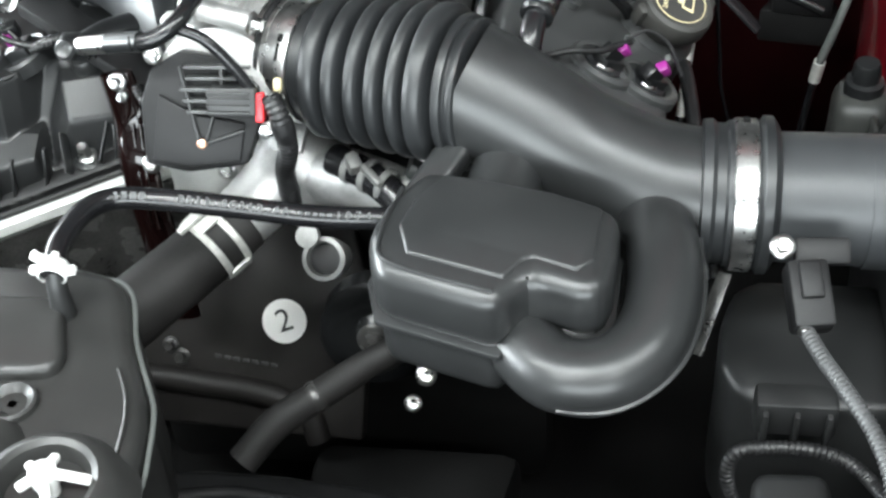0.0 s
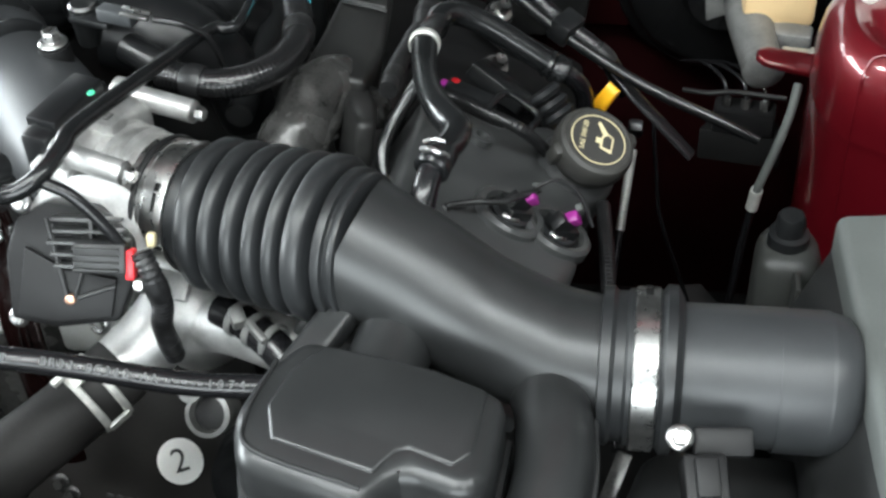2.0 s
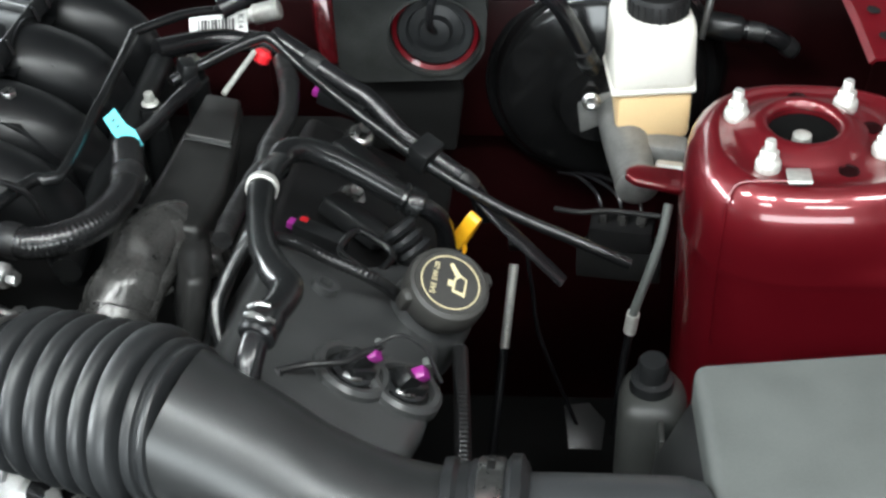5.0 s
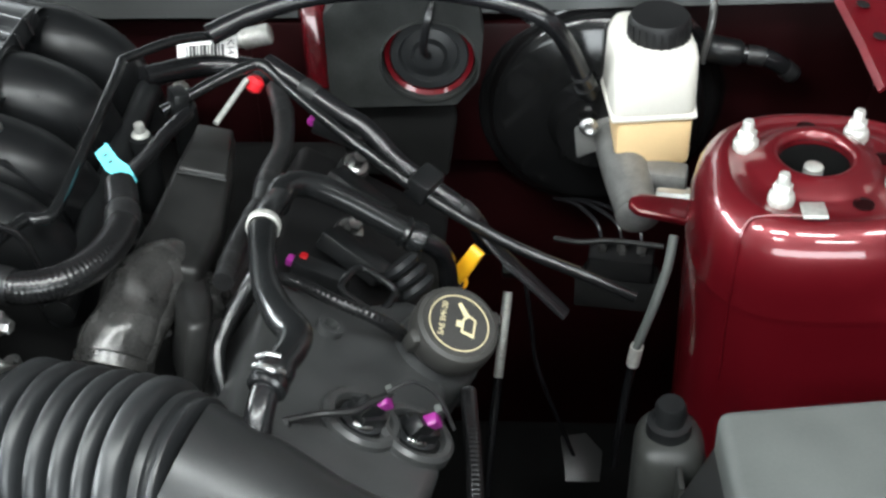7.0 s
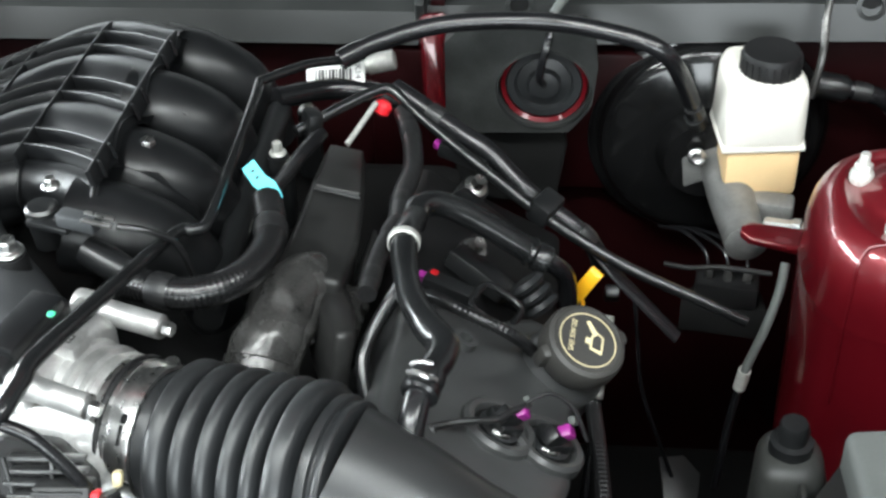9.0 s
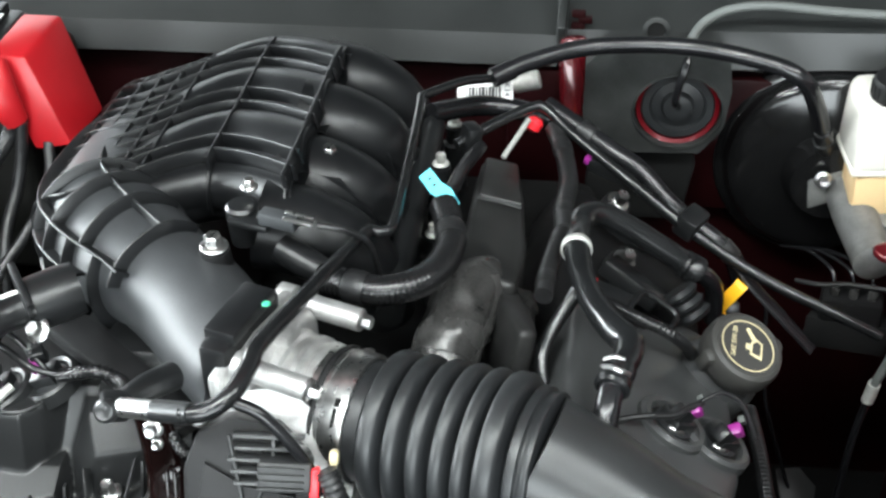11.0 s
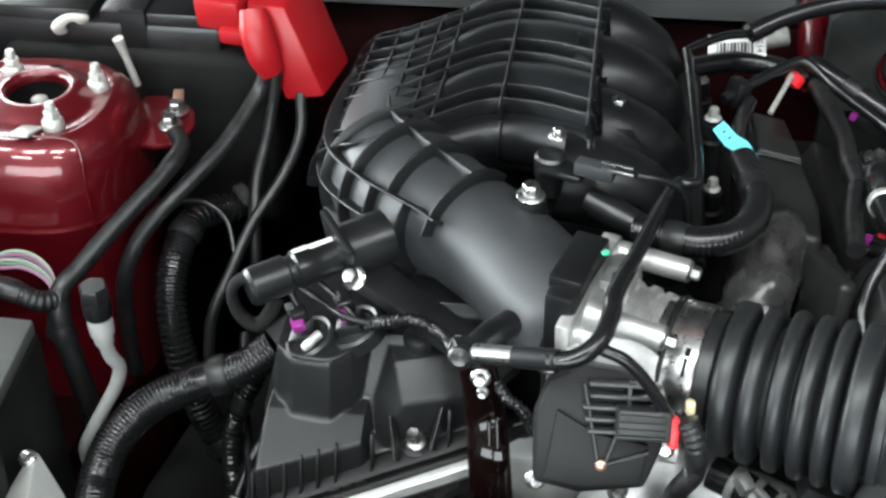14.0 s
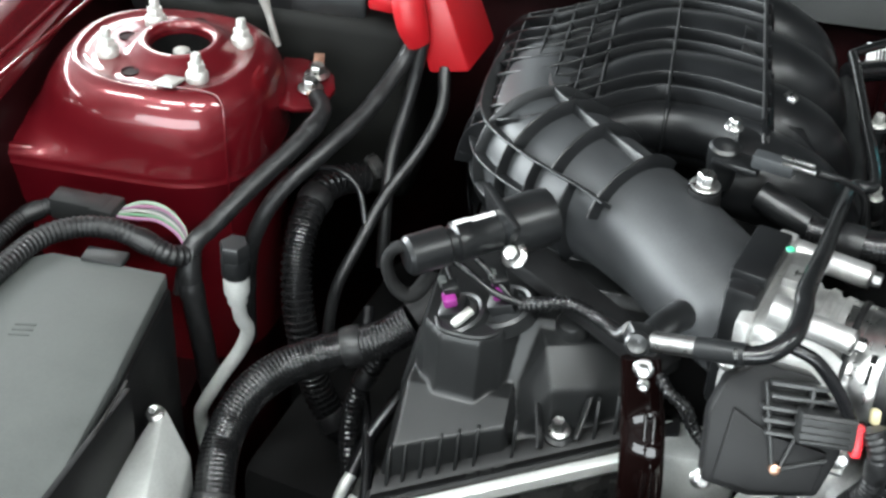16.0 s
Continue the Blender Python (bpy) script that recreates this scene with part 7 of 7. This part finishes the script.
# lower hose, pulley and fixings deep in front
lh = thing("lower_hose", "dull black lower coolant hose with a metal clamp", "hose", (0.02, -0.46, 0.64), "cables and hoses")
part("hose", tube([(0.118, -0.392, 0.700), (0.101, -0.407, 0.692), (0.081, -0.415, 0.682), (0.059, -0.423, 0.672), (0.025, -0.445, 0.660), (-0.005, -0.464, 0.648), (-0.030, -0.488, 0.628)], [0.0110, 0.0115, 0.0120, 0.0120, 0.0125, 0.013, 0.013], 18, 5), DULL, lh)
part("squeeze_clamp", lathe([(0.0125, -0.004), (0.0136, 0.0), (0.0125, 0.004)], 24, axis_frame((0.025, -0.445, 0.660), (0.80, 0.52, 0.3)), cap=False), ALUDARK, lh, "dull metal clamp")
solid("hose_nipple", lathe([(0.010, -0.012), (0.012, 0.0), (0.009, 0.014)], 16, axis_frame((0.112, -0.424, 0.692), (0.3, -0.7, 0.5))), ALU, "bright metal nipple at the hose end", "nipple")
pu = thing("pulley", "grooved black belt pulley", "pulley", (0.055, -0.37, 0.64))
part("rim", lathe([(0.046, -0.02), (0.048, -0.018), (0.044, -0.012), (0.047, -0.007), (0.044, -0.002), (0.047, 0.003), (0.040, 0.006), (0.018, 0.004), (0.010, 0.010)], 40, axis_frame((0.062, -0.372, 0.660), (0.0, -0.96, 0.28))), GLOSSBLACK, pu)
part("hub_bolt", bolt_mesh(0.009, 0.008), ALUDARK, pu).data.transform(axis_frame((0.062, -0.384, 0.664), (0.0, -0.96, 0.28)))
for p in ((0.114, -0.444, 0.690), (0.089, -0.385, 0.588), (0.112, -0.432, 0.680)):
    bolt(p, (0.1, -0.7, 0.7), 0.0050, 0.010, "bright bolt deep at the engine front")
# Blackened so it sinks into the shade at the engine front.
solid("accessory_bracket", prism([(-0.02, -0.43), (0.16, -0.43), (0.18, -0.33), (-0.02, -0.33)], 0.36, 0.47, 0.02), DARK, "accessory casing low at the engine front, blackened for shade", "casing", kind="structure")
solid("fan_shroud", prism([(-0.62, -0.72), (0.62, -0.72), (0.62, -0.62), (0.35, -0.575), (0.24, -0.530), (0.12, -0.500), (0.06, -0.489), (0.0, -0.483), (-0.06, -0.482), (-0.12, -0.487), (-0.22, -0.52), (-0.62, -0.62)], 0.40, 0.612, 0.010, None, None, 3), MATTE, "matte black radiator fan shroud", "shroud", kind="structure")
solid("shroud_lip", tube([(-0.20, -0.545, 0.612), (-0.06, -0.512, 0.614), (0.0, -0.512, 0.614), (0.12, -0.532, 0.614), (0.25, -0.57, 0.612), (0.36, -0.61, 0.612)], 0.006, 10, 5), MATTE, "rounded lip of the fan shroud", "lip", kind="structure")
for x in (0.175, 0.245):
    solid("shroud_tab", block(0.018, 0.010, 0.028, at(x, -0.545 - 0.2 * (x - 0.175), 0.622), 0.003), COVER, "small grey tab on the fan shroud", "tab", "shroud tabs")

# ---- airbox plug, tray and looms beside the airbox ----
ms = thing("flow_sensor", "black air flow sensor plug with a bright screw", "sensor", (0.37, -0.49, 0.83))
part("foot", block(0.036, 0.018, 0.010, at(0.384, -0.472, 0.860, 38, 0, 4), 0.003), MATTE, ms)
part("plug", block(0.026, 0.044, 0.022, at(0.374, -0.506, 0.852, 28, 0, 8), 0.003), MATTE, ms)
part("plug_latch", block(0.014, 0.024, 0.006, at(0.374, -0.505, 0.866, 28, 0, 8), 0.002), MATTE, ms)
part("screw", bolt_mesh(0.0052, 0.006), STEEL, ms, "bright screw").data.transform(axis_frame((0.358, -0.478, 0.868), (0, -0.6, 0.8)))
part("tip", lathe([(0.004, 0), (0.005, 0.004), (0.003, 0.006)], 12, axis_frame((0.371, -0.527, 0.846), (0, -0.9, -0.3))), STEEL, ms)
loom([(0.372, -0.530, 0.845), (0.380, -0.552, 0.845), (0.392, -0.580, 0.846), (0.404, -0.605, 0.842), (0.412, -0.632, 0.835), (0.415, -0.66, 0.82)], 0.0052, material("grey_braid", (0.055, 0.056, 0.057), 0.4, vary=0.4), "grey braided sleeve leading from the sensor", 0.0035, 0.0010)
loom([(0.415, -0.655, 0.822), (0.424, -0.630, 0.795), (0.4235, -0.570, 0.748), (0.408, -0.548, 0.744), (0.383, -0.545, 0.750), (0.352, -0.545, 0.749), (0.338, -0.546, 0.744), (0.333, -0.548, 0.731), (0.335, -0.552, 0.713), (0.343, -0.556, 0.694), (0.350, -0.565, 0.66)], 0.0052, TAPE, "black taped loom round the tray", 0.004, 0.0008)
tr = thing("intake_snorkel", "matte black lower intake snorkel with ribs", "snorkel", (0.39, -0.47, 0.65))
part("body", prism([(0.341, -0.392), (0.330, -0.430), (0.329, -0.470), (0.340, -0.495), (0.368, -0.506), (0.45, -0.506), (0.45, -0.38), (0.36, -0.38)], 0.60, 0.748, 0.010, None, None, 3), COVER, tr)
part("step", block(0.054, 0.022, 0.030, at(0.377, -0.513, 0.752), 0.003), COVER, tr)
for k in range(3):
    part("clip_rib", block(0.004, 0.010, 0.032, at(0.356 + 0.021 * k, -0.524, 0.746), 0.001), COVER, tr)
part("cup", prism([(0.347, -0.552), (0.399, -0.550), (0.402, -0.620), (0.352, -0.622)], 0.60, 0.738, 0.012, None, None, 3), COVER, tr)
solid("duct_strap", prism([(-0.005, -0.030), (0.005, -0.030), (0.006, 0.030), (-0.004, 0.030)], -0.002, 0.002, 0.0008, at(0.318, -0.468, 0.795, 35, 0, -22)), ALUDARK, "dull metal strap below the hose clamp", "strap")

# ---- brake booster, master cylinder and reservoir ----
res = thing("brake_reservoir", "milky plastic brake fluid reservoir with a black cap", "reservoir", (0.46, 0.17, 0.76))
part("tank", prism([(-0.040, -0.046), (0.036, -0.046), (0.040, -0.02), (0.036, 0.046), (-0.030, 0.046), (-0.040, 0.02)], 0.0, 0.067, 0.010, at(0.458, 0.200, 0.807, 0, 0, 6), None, 3, 0.05), MILK, res)
part("seam", prism([(-0.041, -0.047), (0.037, -0.047), (0.041, -0.02), (0.037, 0.047), (-0.031, 0.047), (-0.041, 0.02)], 0.0, 0.005, 0.002, at(0.458, 0.200, 0.807, 0, 0, 6)), MILK, res, "welded seam round the tank")
part("lower_tank", prism([(-0.036, -0.042), (0.034, -0.042), (0.037, 0.04), (-0.032, 0.042)], -0.052, 0.001, 0.006, at(0.459, 0.198, 0.807, 0, 0, 6)), AMBER, res, "lower half tinted by amber fluid")
cp = part("cap", lathe([(0.025, -0.004), (0.0275, -0.002), (0.0275, 0.016), (0.0255, 0.020), (0.010, 0.0205)], 36, at(0.463, 0.193, 0.874)), MATTE, res, "black screw cap")
for k in range(24):
    a = 2 * math.pi * k / 24
    part("cap_ridge", block(0.0016, 0.002, 0.016, at(0.463 + 0.0277 * math.cos(a), 0.193 + 0.0277 * math.sin(a), 0.881, 0, 0, math.degrees(a)), 0), MATTE, cp)
boo = thing("brake_booster", "glossy black round brake booster", "brake booster", (0.42, 0.28, 0.75))
bmx = axis_frame((0.415, 0.275, 0.760), (0.0, -1, 0.06))
part("shell", lathe([(0.120, -0.06), (0.124, 0.0), (0.1225, 0.006), (0.117, 0.009), (0.1155, 0.013), (0.1160, 0.020), (0.112, 0.025), (0.106, 0.0265), (0.1035, 0.030), (0.1030, 0.036), (0.099, 0.041), (0.090, 0.0445), (0.060, 0.052), (0.048, 0.054), (0.045, 0.060), (0.040, 0.075)], 72, bmx), BOOST, boo)
part("crimp_ring", lathe([(0.124, -0.004), (0.128, 0.0), (0.124, 0.005)], 64, bmx, cap=False), BOOST, boo)
mc = thing("master_cylinder", "grey cast aluminium brake master cylinder", "master cylinder", (0.44, 0.14, 0.74))
part("barrel", tube([(0.432, 0.23, 0.756), (0.438, 0.16, 0.752), (0.446, 0.098, 0.748)], [0.024, 0.022, 0.0195], 24, 4), MASTER, mc)
part("end_cap", lathe([(0.0195, -0.006), (0.0205, 0.0), (0.0205, 0.008), (0.016, 0.011), (0.006, 0.012)], 24, axis_frame((0.446, 0.100, 0.748), (0.12, -0.99, -0.06))), MASTER, mc)
part("flange", prism([(-0.034, -0.016), (0.034, -0.016), (0.024, 0.018), (-0.024, 0.018)], -0.006, 0.006, 0.003, axis_frame((0.420, 0.205, 0.762), (0, -1, 0.1), (0.9, 0, 0.4))), MASTER, mc)
part("flange_nut", bolt_mesh(0.0056, 0.007), STEEL, mc, "zinc nut on the flange").data.transform(axis_frame((0.405, 0.192, 0.775), (0, -0.9, 0.3)))
part("web", prism([(-0.030, -0.010), (0.040, -0.014), (0.040, 0.012), (-0.026, 0.014)], -0.010, 0.010, 0.004, at(0.455, 0.150, 0.752, 0, 0, -10)), MASTER, mc)
part("line_nut", lathe([(0.006, -0.016), (0.007, -0.014), (0.007, 0.010), (0.009, 0.011), (0.009, 0.018), (0.005, 0.019)], 6, axis_frame((0.480, 0.115, 0.752), (1, -0.3, 0.1))), ALU, mc)
part("line", tube([(0.490, 0.110, 0.754), (0.510, 0.105, 0.757), (0.525, 0.115, 0.758)], 0.0032, 8, 4), ALU, mc)
rk = thing("wing_bracket", "ruby red sheet bracket below the master cylinder", "bracket", (0.46, 0.04, 0.77))
part("plate", prism([(-0.024, -0.012), (0.045, -0.017), (0.050, 0.013), (-0.022, 0.010), (-0.031, 0.004), (-0.032, -0.005)], -0.004, 0.004, 0.003, at(0.464, 0.052, 0.787, 12, 10, 0), None, 3), RED, rk)
wire([(0.505, 0.20, 0.84), (0.512, 0.21, 0.88), (0.514, 0.23, 0.91), (0.522, 0.26, 0.935), (0.53, 0.30, 0.95)], 0.0038, ALUDARK, "worn grey hose rising behind the reservoir", "hose", "hose")
solid("pedal_plug", lathe([(0.010, 0), (0.013, 0.004), (0.013, 0.030), (0.010, 0.034)], 18, axis_frame((0.515, 0.245, 0.83), (1, -0.1, -0.15))), BLACK, "black plastic plug on the bulkhead", "plug")
wire([(0.545, 0.242, 0.826), (0.575, 0.24, 0.82), (0.60, 0.245, 0.80)], 0.0090, HOSE, "black rubber cable boot on the bulkhead")
solid("silver_hose", tube([(0.468, 0.010, 0.790), (0.462, -0.010, 0.770), (0.452, -0.022, 0.738), (0.444, -0.022, 0.705), (0.441, -0.018, 0.685)], 0.0040, 12, 6), GREYLID, "pale grey sheathed brake hose beside the tower", "hose", "cables and hoses")
solid("hose_ferrule", tube([(0.442, -0.019, 0.692), (0.440, -0.016, 0.668)], 0.0058, 12, 2), STUD, "bright ferrule at the hose end", "ferrule")
wire([(0.440, -0.016, 0.668), (0.436, -0.012, 0.62), (0.430, -0.02, 0.54)], 0.0040, HOSE, "black hose below the ferrule", "hose", "hose")
wire([(0.372, 0.07, 0.738), (0.395, 0.06, 0.742), (0.42, 0.06, 0.744), (0.466, 0.05, 0.746)], 0.0026, MATTE, "thin black pipe across to the tower", "pipe", "pipe")


# ---- small reservoir behind the airbox ----
wr = thing("washer_filler", "smoky grey reservoir with a black cap", "reservoir", (0.43, -0.23, 0.66))
part("tank", prism([(-0.026, -0.030), (0.028, -0.034), (0.030, 0.020), (0.010, 0.034), (-0.022, 0.028)], 0.56, 0.818, 0.016, at(0.440, -0.236, 0), None, 4, 0.10), GREYPOT, wr)
part("rib", block(0.004, 0.02, 0.06, at(0.446, -0.276, 0.785), 0.001), GREYPOT, wr)
part("cap", lathe([(0.0150, -0.012), (0.0155, -0.006), (0.0150, 0.0), (0.0105, 0.001), (0.0105, 0.014), (0.0090, 0.017)], 24, at(0.441, -0.236, 0.826)), BLACK, wr, "black two-step cap")
part("cap_wing", block(0.023, 0.005, 0.008, at(0.441, -0.236, 0.833), 0.002), BLACK, wr)
solid("paper_tag", prism([(-0.020, -0.024), (0.014, -0.026), (0.022, 0.004), (0.008, 0.024), (-0.018, 0.022)], -0.001, 0.001, 0.0004, at(0.405, 0.042, 0.485, 24, 8, 12)), COVER, "small dull grey tag hanging on a thin wire", "tag")
solid("frame_rail", block(0.08, 0.85, 0.10, at(0.55, -0.35, 0.55), 0.008), REDIN, "red frame rail beside the engine, shade in its colour", "frame rail", kind="structure")

# ---- cowl holes, cables and wing flange details ----
for x, z in ((0.150, 0.900), (0.157, 0.907), (0.150, 0.913)):
    solid("cowl_clip", block(0.014, 0.006, 0.007, at(x, 0.262, z), 0.001), REDIN, "dark red slot in the cowl flange", "slot", "cowl slots")
for x, z in ((0.229, 0.897), (0.56, 0.905)):
    dk = thing("cowl_hole", "round dark hole with a rim in the cowl", "hole", (x, 0.262, z), "cowl holes")
    part("rim", lathe([(0.014, -0.002), (0.0145, 0.002), (0.010, 0.003), (0.0095, -0.002)], 24, axis_frame((x, 0.262, z), (0, -0.95, 0.25)), cap=False), COWL, dk)
    part("dark_inside", lathe([(0.0100, 0.0004), (0.001, 0.0008)], 24, axis_frame((x, 0.262, z), (0, -0.95, 0.25))), DARK, dk)
wire([(0.262, 0.232, 0.905), (0.275, 0.246, 0.918), (0.300, 0.252, 0.930), (0.34, 0.255, 0.934), (0.40, 0.256, 0.930), (0.47, 0.257, 0.928), (0.55, 0.258, 0.93)], 0.0046, GREYLID, "worn grey cable running along the cowl")
solid("cowl_rib", block(0.010, 0.05, 0.05, at(0.134, 0.272, 0.892, 20, 0, 0), 0.003), COWL, "grey vertical joint of the cowl panels", "joint", kind="structure")
solid("red_pillar", prism([(-0.014, -0.05), (0.016, -0.05), (0.014, 0.05), (-0.012, 0.05)], -0.01, 0.01, 0.004, axis_frame((0.148, 0.238, 0.845), (0.3, -0.9, 0.3), (1, 0.3, 0))), RAIL, "shade-darkened ruby red sheet edge behind the hoses", "pillar", kind="structure")

# ---- brake line block in the gap beside the tower ----
lb_ = thing("line_block", "black plastic brake line block with small dull unions", "line block", (0.435, 0.097, 0.66))
part("body", block(0.060, 0.030, 0.026, at(0.4350, 0.0970, 0.690, 0, 0, -8), 0.004), MATTE, lb_)
part("bracket", prism([(-0.042, -0.012), (0.040, -0.012), (0.034, 0.016), (-0.030, 0.020)], -0.050, -0.012, 0.003, at(0.4350, 0.0970, 0.690, 0, 0, -8)), DARK, lb_)
for k in range(3):
    un = part("union", lathe([(0.0050, 0.0), (0.0050, 0.008), (0.0035, 0.010)], 6, at(0.4350 + 0.018 * (k - 1), 0.0970 - 0.002 * k, 0.703)), ALUDARK, lb_, "small dull metal union")
    part("line", tube([(0.4350 + 0.018 * (k - 1), 0.0970 - 0.002 * k, 0.711), (0.4350 + 0.018 * (k - 1) - 0.006, 0.0970 + 0.012, 0.726), (0.4350 + 0.012 * (k - 1) - 0.030, 0.0970 + 0.045, 0.722), (0.4350 + 0.010 * (k - 1) - 0.050, 0.0970 + 0.095, 0.690)], 0.0020, 8, 5), HOSE, un)
